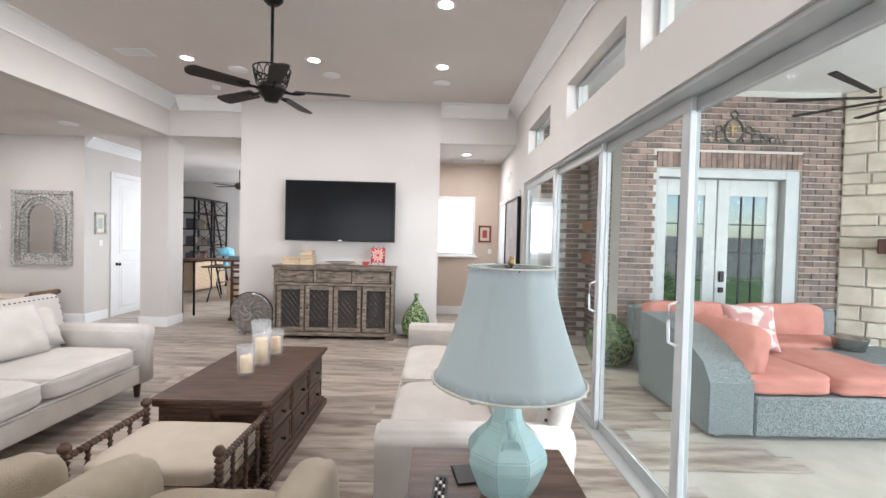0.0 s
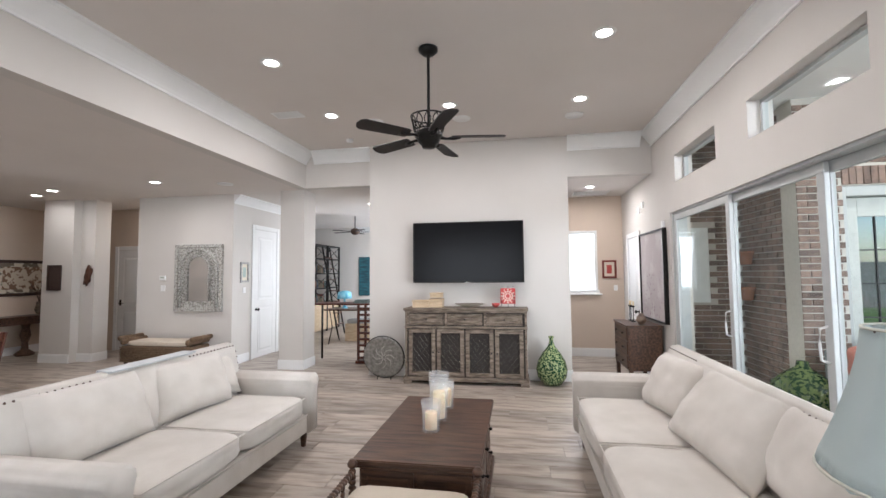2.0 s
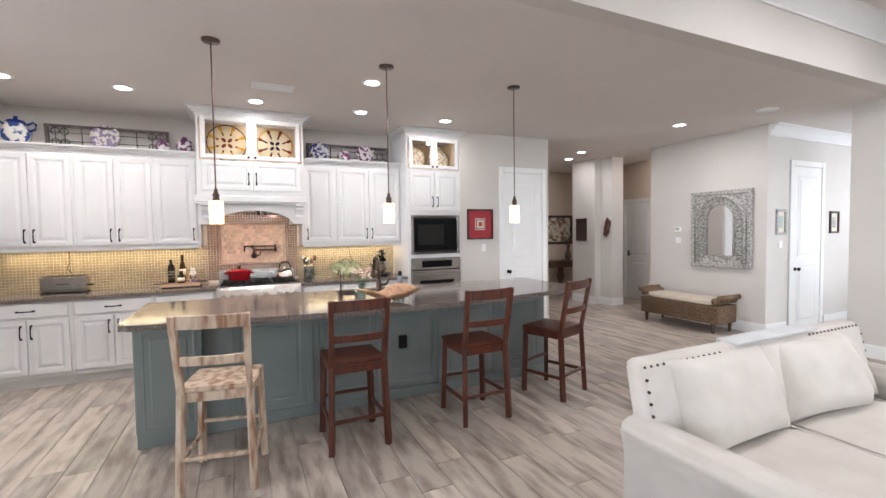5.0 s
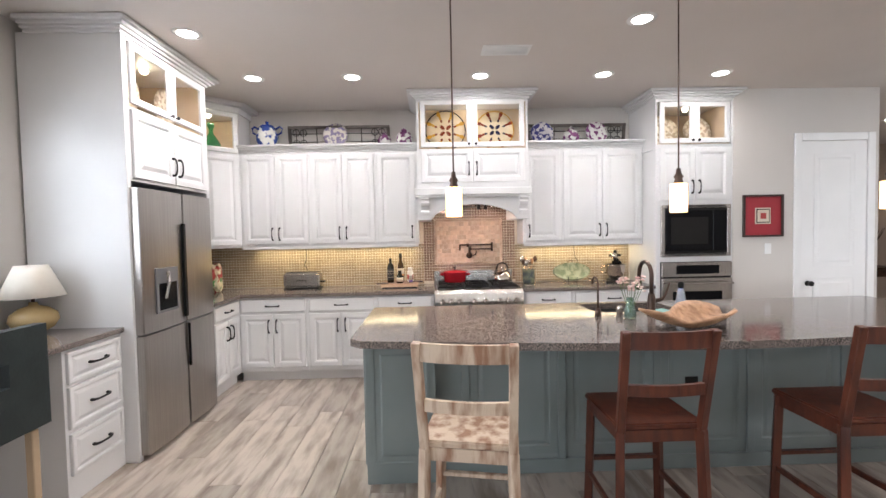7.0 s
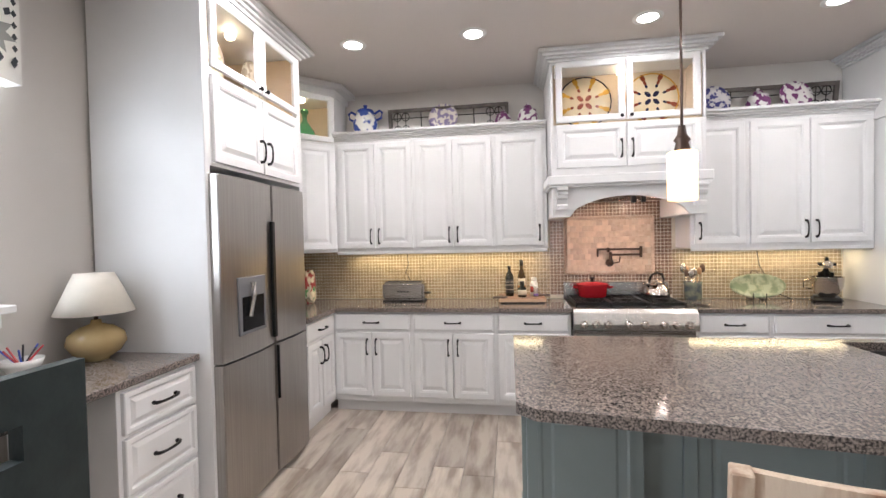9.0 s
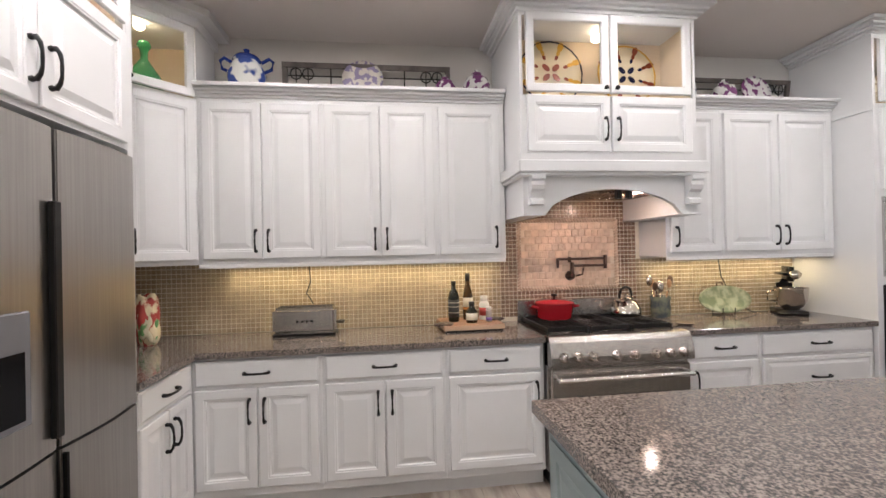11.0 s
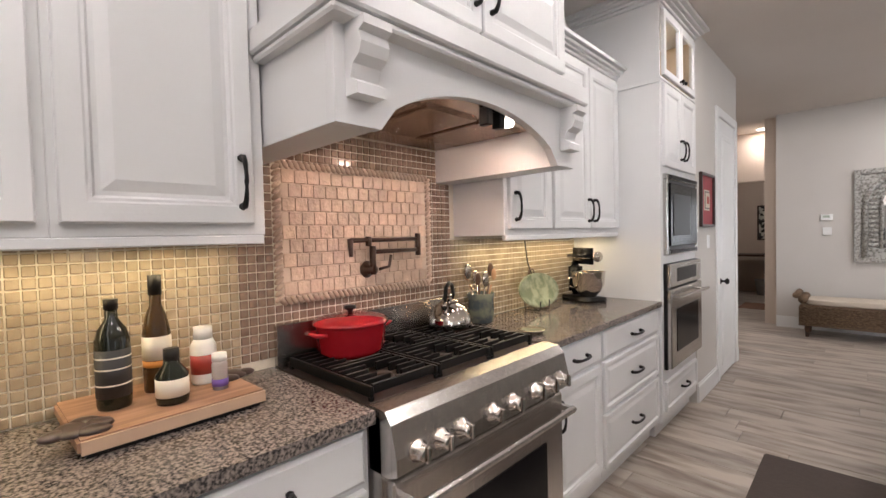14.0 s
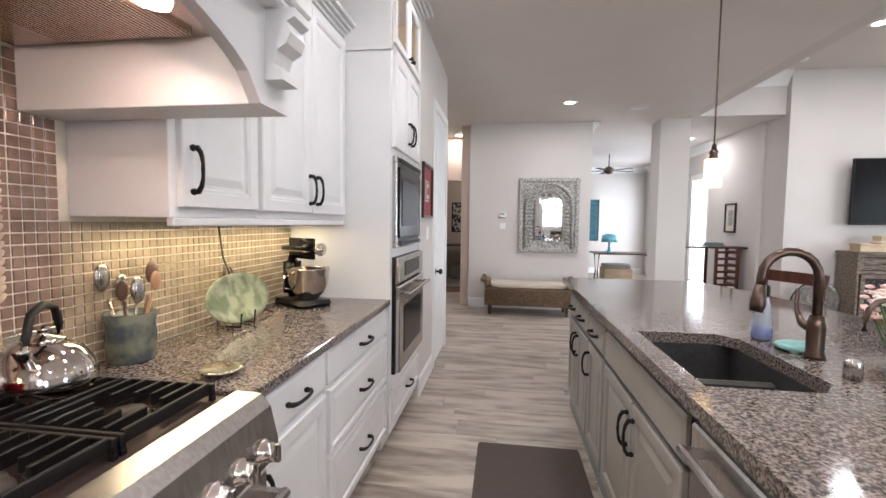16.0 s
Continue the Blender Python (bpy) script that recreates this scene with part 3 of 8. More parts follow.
# valance with an arch
N = 18
arch = [(0, 1.865), (0, 1.64), (0.13, 1.64)] + [(0.13 + 0.87 * k / N, 1.64 + 0.155 * min(1, math.sin(math.pi * k / N) * 1.0) ** 0.55) for k in range(1, N)] + [(1.0, 1.64), (W, 1.64), (W, 1.865)]
part("valance", prism(arch, 0.03, "y", -0.03), M_CAB, hood, "arched valance board")
part("cheek", boxes((0, 0, 1.64, 0.125, .65, 1.948), bevel=.002), M_CAB, hood)
part("cheek", boxes((W - .125, 0, 1.64, W, .65, 1.948), bevel=.002), M_CAB, hood)
for x in (0.03, W - 0.11):
    cb = [(-0.105, 1.865), (-0.105, 1.845), (-0.085, 1.835), (-0.095, 1.81), (-0.085, 1.785), (-0.06, 1.77), (-0.05, 1.74), (-0.075, 1.725), (-0.075, 1.70), (-0.03, 1.70), (-0.03, 1.865)]
    part("corbel", prism(cb, 0.08, "x", x), M_CAB, hood, "carved corbel")
M_COPPER = mat("reflective_hood_steel", (0.50, 0.40, 0.34), 0.25, metal=1.0, scale=30)
part("liner", boxes((0.125, 0.0, 1.80, W - .125, .64, 1.82)), M_COPPER, hood, "steel hood liner")
for k in range(3):
    fl = part("filter", boxes((0.16 + .28 * k, .12, 1.79, .41 + .28 * k, .48, 1.80)), M_COPPER, hood, "mesh filter")
mb = bmesh.new()
for k in range(3):
    for j in range(34):
        bm_box(0.165 + .28 * k, .125 + .0103 * j, 1.788, .405 + .28 * k, .130 + .0103 * j, 1.79, bm=mb)
part("filter_ribs", mb, M_COPPER, hood)["kind"] = "stuff"
for x in (0.30, 0.83):
    part("hood_light", smooth(lathe([(0.0, 1.787), (0.026, 1.787), (0.03, 1.80), (0, 1.80)], 16)), M_LAMP, hood, "round hood lamp", Matrix.Translation((x, .09, 0)))
for x in (0.60, 0.67):
    part("knob", boxes((x, -.0, 1.74, x + .03, .04, 1.80), bevel=.004), M_BLACK, hood)
for y in (1.755, 2.285):
    lamp("hood_lamp", "AREA", look((-6.28, y, 1.78), (-6.62, 2.02, 1.0)), 3.4, (1, 0.68, 0.50), size=0.06)

# fridge enclosure, the fridge, and the cabinet above it
solo("fridge_side_panel", boxes((-4.72, -1.08, 0, -4.68, -0.41, 2.86), (-5.75, -1.08, 0, -5.71, -0.42, 2.86), bevel=.002), M_CAB, "tall white side panel of the fridge recess", "panel")
t = cabinet("fridge_cabinet", pose(-4.72, -0.42, 0, 0, 0, 180), 0.99, 1.90, 2.86, 0.6, [("door", .03, 1.92, .49, 2.38, "r"), ("door", .50, 1.92, .96, 2.38, "l"), ("glass", .03, 2.42, .49, 2.83, "K"), ("glass", .50, 2.42, .96, 2.83, "k")], "white cabinet above the fridge with lit glass doors", hollow=(2.40, 2.83))
part("cornice", cornice(1.07, 2.85, .09, .085, .6), M_CAB, t, m=Matrix.Translation((-.04, 0, 0)))

M_FSTEEL = mat("fridge_steel", (0.42, 0.40, 0.375), 0.3, metal=1.0, scale=2, stretch=(60, 60, 1), color2=(0.37, 0.35, 0.33))
f = thing("refrigerator", pose(-4.70, -0.345, 0, 0, 0, 180), "stainless steel four-door refrigerator with a water dispenser", "refrigerator")
part("body", boxes((0.005, .075, 0.03, .925, .72, 1.85)), mat("dark_grey_enamel", (0.05, 0.05, 0.052), 0.4), f)


def fdoor(x0, z0, x1, z1):
    w = x1 - x0
    out = [(x0, .07), (x0, .012)] + [(x0 + w * k / 8, .012 - .016 * math.sin(math.pi * k / 8)) for k in range(1, 8)] + [(x1, .012), (x1, .07)]
    bm = prism(out, z1 - z0, "z", z0)
    bmesh.ops.bevel(bm, geom=[e for e in bm.edges if e.calc_length() > 0.3], offset=.004, segments=2, affect="EDGES")
    return bm


d1 = part("door", fdoor(0, .86, .50, 1.85), M_FSTEEL, f)
part("door", fdoor(.515, .86, .93, 1.85), M_FSTEEL, f)
part("door", fdoor(0, .04, .50, .85), M_FSTEEL, f)
part("door", fdoor(.515, .04, .93, .85), M_FSTEEL, f)
part("grip", boxes((.47, -.012, .90, .50, .01, 1.62), (.515, -.008, .50, .525, .01, .84), bevel=.003), M_BLACK, f, "dark recessed door grip")
dp = part("dispenser", boxes((.12, -.010, .98, .38, .006, 1.30), bevel=.004), mat("dispenser_grey", (0.16, 0.16, 0.17), 0.3), f, "grey recessed water dispenser")
part("recess", boxes((.145, -.0125, 1.0, .355, -.0105, 1.19), bevel=.001), M_SCREEN, f, "dark dispenser recess")
part("paddle", tube([(.22, -.03, 1.27), (.22, -.035, 1.2), (.2, -.02, 1.08)], .014), M_STEEL, f)

# worktops
solo("worktop", prism([(-6.85, -1.09), (-5.70, -1.09), (-5.70, -0.385), (-6.235, -0.385), (-6.235, 1.598), (-6.85, 1.598)], 0.035, "z", 0.878), M_GRANITE, "polished speckled brown granite worktop along the wall", "worktop")
solo("worktop", boxes((-6.85, 2.525, 0.878, -6.235, 3.925, 0.913), bevel=.004), M_GRANITE, "polished speckled brown granite worktop between range and ovens", "worktop")

# microwave and wall oven
mw = thing("microwave", KX(-6.235, 3.95), "built-in stainless microwave with a black window", "microwave")
part("trim_frame", boxes((0.02, -.02, 1.21, .76, .005, 1.245), (0.02, -.02, 1.715, .76, .005, 1.75), (0.02, -.02, 1.245, .06, .005, 1.715), (.72, -.02, 1.245, .76, .005, 1.715), bevel=.003), M_STEEL, mw, "stainless trim frame")
part("body", boxes((.06, -.012, 1.245, .72, .005, 1.715)), M_BLACK, mw)
part("door", boxes((.07, -.03, 1.27, .56, -.012, 1.69), bevel=.004), M_SCREEN, mw, "black glass door")
part("control_panel", boxes((.565, -.028, 1.27, .71, -.012, 1.69), bevel=.003), M_SCREEN, mw)
bm = bmesh.new()
for k in range(4):
    bm_box(.08, -.034, 1.222 + k * .006, .70, -.02, 1.225 + k * .006, bm=bm)
    bm_box(.08, -.034, 1.722 + k * .006, .70, -.02, 1.725 + k * .006, bm=bm)
part("vent_slots", bm, M_BLACK, mw)
part("window", boxes((.12, -.034, 1.34, .51, -.0305, 1.62)), M_BLACK, mw)
ov = thing("wall_oven", KX(-6.235, 3.95), "stainless built-in wall oven with a dark window", "oven")
part("body", boxes((.02, -.015, .45, .76, .005, 1.155)), M_BLACK, ov)
part("control_panel", boxes((.02, -.04, 1.0, .76, -.015, 1.15), bevel=.004), M_STEEL, ov)
part("display", boxes((.17, -.043, 1.03, .62, -.040, 1.12)), M_SCREEN, ov)
part("door", boxes((.02, -.045, .46, .76, -.015, .985), bevel=.006), M_STEEL, ov, "stainless oven door")
part("window", boxes((.13, -.048, .56, .65, -.045, .85)), M_SCREEN, ov)
part("handle", boxes((.04, -.105, .925, .74, -.085, .945), (.09, -.09, .925, .115, -.045, .945), (.665, -.09, .925, .69, -.045, .945), bevel=.005), M_STEEL, ov)

# range
M_CHROME = mat("polished_steel", (0.62, 0.57, 0.53), .1, metal=1.0)
rg = thing("range", KX(-6.225, 1.604), "stainless steel gas range with six knobs and black grates", "range")
RW = .912
part("body", boxes((0, 0, .1, RW, .61, .895)), M_STEEL, rg)
part("kick_plate", boxes((.02, .04, 0, RW - .02, .6, .1)), M_BLACK, rg)
part("control_panel", prism([(-.065, .755), (-.065, .80), (-.045, .885), (-.02, .915), (.05, .918), (.05, .74), (-.03, .74)], RW, "x", 0), M_STEEL, rg)
# steel top; the dark brown it reflects is put into the base colour
part("cooktop", boxes((.014, .055, .895, RW - .014, .59, .905)), mat("dark_cooktop_steel", (0.085, 0.062, 0.055), 0.3, metal=.6), rg, "dark brown reflecting steel cooktop")
part("backguard", boxes((0, .59, .895, RW, .615, 1.065), bevel=.002), M_STEEL, rg)
for x in (.075, .165, .255, .405, .52, .66, .75, .84):
    kb = smooth(lathe([(.031, 0), (.031, .008), (.024, .012), (.022, .034), (.019, .04), (0, .04)], 18))
    kb.transform(Matrix.Rotation(radians(90), 4, "X"))
    bm_box(-.006, -.05, -.022, .006, -.036, .022, bm=kb, bevel=.002)
    part("knob", kb, M_CHROME, rg, "polished steel knob", Matrix.Translation((x, -.06, .80)))
dd = part("door", boxes((.01, -.04, .16, RW - .01, 0, .725), bevel=.006), M_STEEL, rg, "stainless oven door")
part("window", boxes((.14, -.043, .27, RW - .14, -.040, .56)), M_SCREEN, dd)
part("handle", tube([(.03, -.10, .675), (RW - .03, -.10, .675)], .014, 10, boxes((.03, -.1, .665, .05, -.03, .685), (RW - .05, -.1, .665, RW - .03, -.03, .685))), M_STEEL, dd)
for ix in range(3):
    gx = .035 + ix * .283
    bm = bmesh.new()
    for a in (0, .264):
        bm_box(gx + a, .085, .915, gx + a + .012, .57, .948, bm=bm, bevel=.002)
    bm_box(gx + .012, .322, .918, gx + .264, .334, .945, bm=bm, bevel=.002)
    for cy in (.205, .452):
        for dy, reach in ((-.108, .252), (-.066, .105), (-.022, .085), (.022, .085), (.066, .105), (.108, .252)):
            bm_box(gx + .012, cy + dy - .005, .922, gx + .012 + reach, cy + dy + .005, .952, bm=bm, bevel=.002)
            if reach < .2:
                bm_box(gx + .264 - reach, cy + dy - .005, .922, gx + .264, cy + dy + .005, .952, bm=bm, bevel=.002)
    for a in (0, .264):
        for b in (.085, .558):
            bm_box(gx + a, b, .905, gx + a + .012, b + .012, .916, bm=bm)
    part("grate", bm, M_BLACK, rg, "black cast-iron grate")
    for cy in (.205, .452):
        part("burner_ring", smooth(lathe([(.058, .905), (.058, .909), (.05, .912), (.044, .912), (.044, .905)], 20)), M_STEEL, rg, "steel burner ring", Matrix.Translation((gx + .138, cy, 0)))
        part("burner", smooth(lathe([(.043, .905), (.043, .916), (.036, .919), (.034, .930), (.0, .932)], 18)), mat("burner_iron", (0.09, 0.075, 0.065), 0.5, metal=.6), rg, "", Matrix.Translation((gx + .138, cy, 0)))

# ---- island and stools ----
isl = thing("kitchen_island", pose(-4.39, 1.17, 0, 0, 0, 90), "sage grey kitchen island with panelled sides", "kitchen island")
# local x runs along the island, y towards the wall
IL, ID = 3.62, 0.68
part("body", boxes((0, .02, 0.0, IL, ID, .68), (0, .02, .68, IL, .29, .885), (0, .29, .68, 1.50, ID, .885), (2.16, .29, .68, IL, ID, .885)), M_SAGE, isl)
part("base_rail", boxes((-.008, .0, 0, IL, .02, .09), (-.012, .02, 0, 0, ID, .09), bevel=.004), M_SAGE, isl)
for k in range(6):
    x0 = .03 + k * .598
    part("panel", rings_panel(.55, .72, [(0, 0), (0, .006), (.05, .006), (.058, .001), (.068, .001), (.085, .005)]), M_SAGE, isl, "", Matrix.Translation((x0, .02, .12))) if k else None
    part("stile", boxes((x0 - .048, .004, .09, x0, .02, .885), bevel=.002), M_SAGE, isl)
part("end_post", boxes((0, -.06, .0, .42, .0199, .885), bevel=.003), M_SAGE, isl)
part("panel", rings_panel(.34, .72, [(0, 0), (0, .006), (.012, .006), (.02, .002), (.05, .002), (.06, .007)]), M_SAGE, isl, "", Matrix.Translation((.04, -.06, .12)))
part("end_panel", rings_panel(.60, .72, [(0, 0), (0, .006), (.05, .006), (.058, .001), (.068, .001), (.085, .005)]), M_SAGE, isl, "", pose(0, .66, .12, 0, 0, -90))
part("outlet", boxes((1.98, .004, .46, 2.06, .016, .58), bevel=.003), M_BLACK, isl, "black outlet plate")
# worktop: straight towards the wall, bowed towards the stools
S0, S1, SX0, SX1 = 2.70, 3.30, -5.05, -4.70
top = thing("island_worktop", Matrix(), "polished speckled granite worktop on the sage island", "worktop")
tb = bmesh.new()
outer = [(-5.12, 5.02), (-5.12, 1.13), (-4.12, 1.13), (-4.06, 1.19)] + [(-4.06 + .20 * math.sin(math.pi * k / 12), 1.25 + 3.7 * k / 12) for k in range(1, 12)] + [(-4.14, 5.02)]
hole = [(SX0, S0), (SX0, S1), (SX1 - .06, S1), (SX1, S1 - .07), (SX1, S0 + .07), (SX1 - .06, S0)]
vo = [tb.verts.new((x, y, .94)) for x, y in outer]
vh = [tb.verts.new((x, y, .94)) for x, y in hole]
es = [tb.edges.new((v[i], v[(i + 1) % len(v)])) for v in (vo, vh) for i in range(len(v))]
bmesh.ops.triangle_fill(tb, edges=es, use_beauty=True)
r = bmesh.ops.extrude_face_region(tb, geom=tb.faces[:])
for v in [g for g in r["geom"] if isinstance(g, bmesh.types.BMVert)]:
    v.co.z -= .04
bmesh.ops.recalc_face_normals(tb, faces=tb.faces[:])
part("slab", tb, M_GRANITE, top)
M_SINK = mat("dark_composite_sink", (0.045, 0.043, 0.042), 0.45, scale=60, color2=(0.03, 0.03, 0.03))
sk = thing("sink", Matrix(), "dark composite double-bowl sink set in the island", "sink")
part("bowl", boxes((SX0 + .002, S0 + .002, .70, SX1 - .002, S1 - .002, .71), (SX0 - .01, S0 - .01, .71, SX0 + .004, S1 + .01, .899), (SX1 - .004, S0 - .01, .71, SX1 + .01, S1 + .01, .899), (SX0, S0 - .01, .71, SX1, S0 + .004, .899), (SX0, S1 - .004, .71, SX1, S1 + .01, .899)), M_SINK, sk)
part("divider", boxes((SX0 + .01, 2.98, .71, SX1 - .01, 3.01, .86), bevel=.01), M_SINK, sk)
# doors on the wall side, seen from the aisle
M_GREY = mat("grey_cabinet_paint", (0.33, 0.315, 0.29), 0.4, scale=3, color2=(0.30, 0.285, 0.26), bump=.03)
kb = thing("island_cabinets", pose(-5.072, 4.79, 0, 0, 0, -90), "grey-beige painted doors on the aisle side of the island", "cabinet")
kb.name = "island_cabinet"
for x0, x1, dr in ((.02, .36, 1), (.37, .71, 1), (.74, 1.10, 1), (1.14, 1.60, 0), (1.61, 2.07, 0)):
    if dr:
        front(kb, "drawer", x0, .71, x1, .85, "c", M_GREY)
        front(kb, "door", x0, .12, x1, .69, "L" if x0 > .3 else "R", M_GREY)
    else:
        front(kb, "door", x0, .12, x1, .69, "R" if x0 < 1.3 else "L", M_GREY)
front(kb, "drawer", 1.14, .71, 2.07, .85, "", M_GREY)
dw = thing("dishwasher", pose(-5.072, 2.66, 0, 0, 0, -90), "stainless dishwasher built into the island", "dishwasher")
part("door", boxes((0, -.025, .12, .60, 0, .86), bevel=.006), M_STEEL, dw)
part("handle", tube([(.03, -.06, .80), (.57, -.06, .80)], .012, 8, boxes((.04, -.06, .79, .06, -.02, .81), (.54, -.06, .79, .56, -.02, .81))), M_STEEL, dw)

M_BRONZE = mat("dark_bronze", (0.11, 0.075, 0.06), 0.28, metal=.9, scale=8)
fc = thing("faucet", pose(-4.58, 3.03, .94), "dark bronze gooseneck kitchen faucet beside the sink", "faucet")
pts = [(0, 0, .02), (0, 0, .26)] + [(-.085 + .085 * math.cos(a), 0, .26 + .085 * math.sin(a)) for a in [radians(d) for d in range(20, 181, 20)]] + [(-.172, 0, .23)]
part("spout", smooth(tube(pts, .014, 12)), M_BRONZE, fc)
part("spray_head", smooth(tube([(-.172, 0, .235), (-.177, 0, .17), (-.182, 0, .145)], [.016, .024, .02], 12)), M_BRONZE, fc)
part("base", smooth(lathe([(.03, 0), (.03, .01), (.024, .02), (.026, .10), (.02, .14), (0, .14)], 16)), M_BRONZE, fc)
part("lever", smooth(tube([(0, .02, .09), (0, .07, .10), (0, .10, .14), (.01, .115, .21)], [.016, .013, .008, .007], 8)), M_BRONZE, fc)
fs = thing("filter_faucet", pose(-4.60, 2.68, .94), "small bronze filtered-water faucet beside the sink", "faucet")
part("spout", smooth(tube([(0, 0, 0), (0, 0, .20)] + [(-.05 + .05 * math.cos(a), 0, .20 + .05 * math.sin(a)) for a in [radians(d) for d in range(30, 181, 30)]] + [(-.10, 0, .17)], .007, 8)), M_BRONZE, fs)
part("base", smooth(lathe([(.022, 0), (.022, .02), (.012, .05), (0, .05)], 12)), M_BRONZE, fs)
solo("air_gap_cap", smooth(lathe([(.022, 0), (.022, .05), (.018, .058), (0, .058)], 16)), M_STEEL, "short chrome cap on the island worktop", "cap", m=pose(-4.61, 2.83, .94))
sp = thing("dish_soap_bottle", pose(-4.62, 3.25, .94), "clear bottle of blue dish soap beside the sink", "bottle")
part("bottle", smooth(lathe([(.03, 0), (.034, .01), (.034, .06), (.026, .12), (.018, .165), (0, .165)], 16)), mat("clear_plastic", (0.75, 0.82, 0.9), 0.1, trans=.7), sp)
part("soap", smooth(lathe([(0, .003), (.029, .004), (.0335, .012), (.0338, .045), (0, .045)], 16)), mat("blue_soap", (0.01, 0.06, 0.6), 0.1), sp, "blue liquid soap")
part("cap", smooth(lathe([(.02, .165), (.02, .20), (.012, .21), (0, .21)], 12)), M_BLACK, sp)
solo("dish_cloth", cushion(.14, .11, .03, 2.5, 6, .5, 3), mat("teal_cloth", (0.25, 0.45, 0.42), .9, bump=.3), "folded teal dish cloth by the sink", "cloth", m=pose(-4.58, 3.11, .94))
# wavy wooden bowl
bw = bmesh.new()
nr, ns = 7, 28
grid = []
for i in range(nr):
    row = []
    for j in range(ns):
        a = 2 * math.pi * j / ns
        u = i / (nr - 1)
        rad = u * (1 + .18 * math.sin(3 * a + .6) + .07 * math.sin(7 * a))
        row.append(bw.verts.new((.17 * rad * math.cos(a), .26 * rad * math.sin(a), .085 * u ** 1.7 * (1 + .35 * math.sin(3 * a)) + .012)))
    grid.append(row)
for i in range(nr - 1):
    for j in range(ns):
        bw.faces.new((grid[i][j], grid[i][(j + 1) % ns], grid[i + 1][(j + 1) % ns], grid[i + 1][j]))
bmesh.ops.remove_doubles(bw, verts=bw.verts[:], dist=.0005)
bmesh.ops.solidify(bw, geom=bw.faces[:], thickness=.012)
solo("wooden_bowl", smooth(bw), mat("teak_root_wood", (0.50, 0.30, 0.17), .5, color2=(0.28, 0.15, 0.08), scale=9, stretch=(1, 4, 4), bump=.2), "wavy carved wooden bowl on the island", "bowl", m=pose(-4.13, 3.02, .94, 0, 0, 10))
vz = thing("flower_vase", pose(-4.48, 2.84, .94), "small glass vase of pale pink flowers", "vase")
part("glass", smooth(lathe([(.03, 0), (.038, .01), (.034, .06), (.02, .10), (.026, .13), (.024, .13), (.017, .10), (.03, .06), (.033, .012), (0, .012)], 18)), mat("green_tinted_glass", (0.6, 0.8, 0.7), .05, trans=.8), vz)
random.seed(5)
lf, fl = bmesh.new(), bmesh.new()
for k in range(11):
    a, h = random.random() * 6.28, .16 + random.random() * .1
    e = Vector((math.cos(a) * .07, math.sin(a) * .07, h))
    tube([(0, 0, .03), e * .6, e], .002, 5, lf)
    for q in range(5):
        b = bmesh.new()
        bmesh.ops.create_icosphere(b, subdivisions=1, radius=.013, matrix=Matrix.Translation(e + Vector([random.uniform(-.016, .016) for _ in range(3)])) @ Matrix.Diagonal((1, 1, .5, 1)))
        join(fl, b)
part("stems", lf, mat("stem_green", (0.08, 0.16, 0.05), .6), vz)
part("petals", fl, mat("pink_petals", (0.75, 0.45, 0.42), .7, color2=(0.8, 0.7, 0.62), scale=30), vz)
solo("kitchen_mat", boxes((-5.72, 2.75, 0.001, -5.12, 4.1, .018), bevel=.008, seg=2), mat("brown_foam_mat", (0.075, 0.055, 0.045), .7, scale=30, bump=.2), "dark brown cushioned floor mat between range and island", "mat")

M_CHERRY = mat("cherry_stool_wood", (0.115, 0.032, 0.016), .33, color2=(0.045, 0.014, 0.009), scale=5, stretch=(6, 6, 1), bump=.1, bscale=40, contrast=(.3, .7))
M_PALE = mat("reclaimed_pale_wood", (0.56, 0.45, 0.34), .55, color2=(0.27, 0.15, 0.09), scale=4.5, stretch=(4, 4, .8), bump=.25, bscale=40, contrast=(.36, .56))


def bar(a, b, w, d, bm):
    """A squared rail from a to b."""
    a, b = Vector(a), Vector(b)
    q = bm_box(-w / 2, -d / 2, 0, w / 2, d / 2, (b - a).length, bevel=.003)
    return join(bm, q, Matrix.Translation(a) @ (b - a).to_track_quat("Z", "Y").to_matrix().to_4x4())


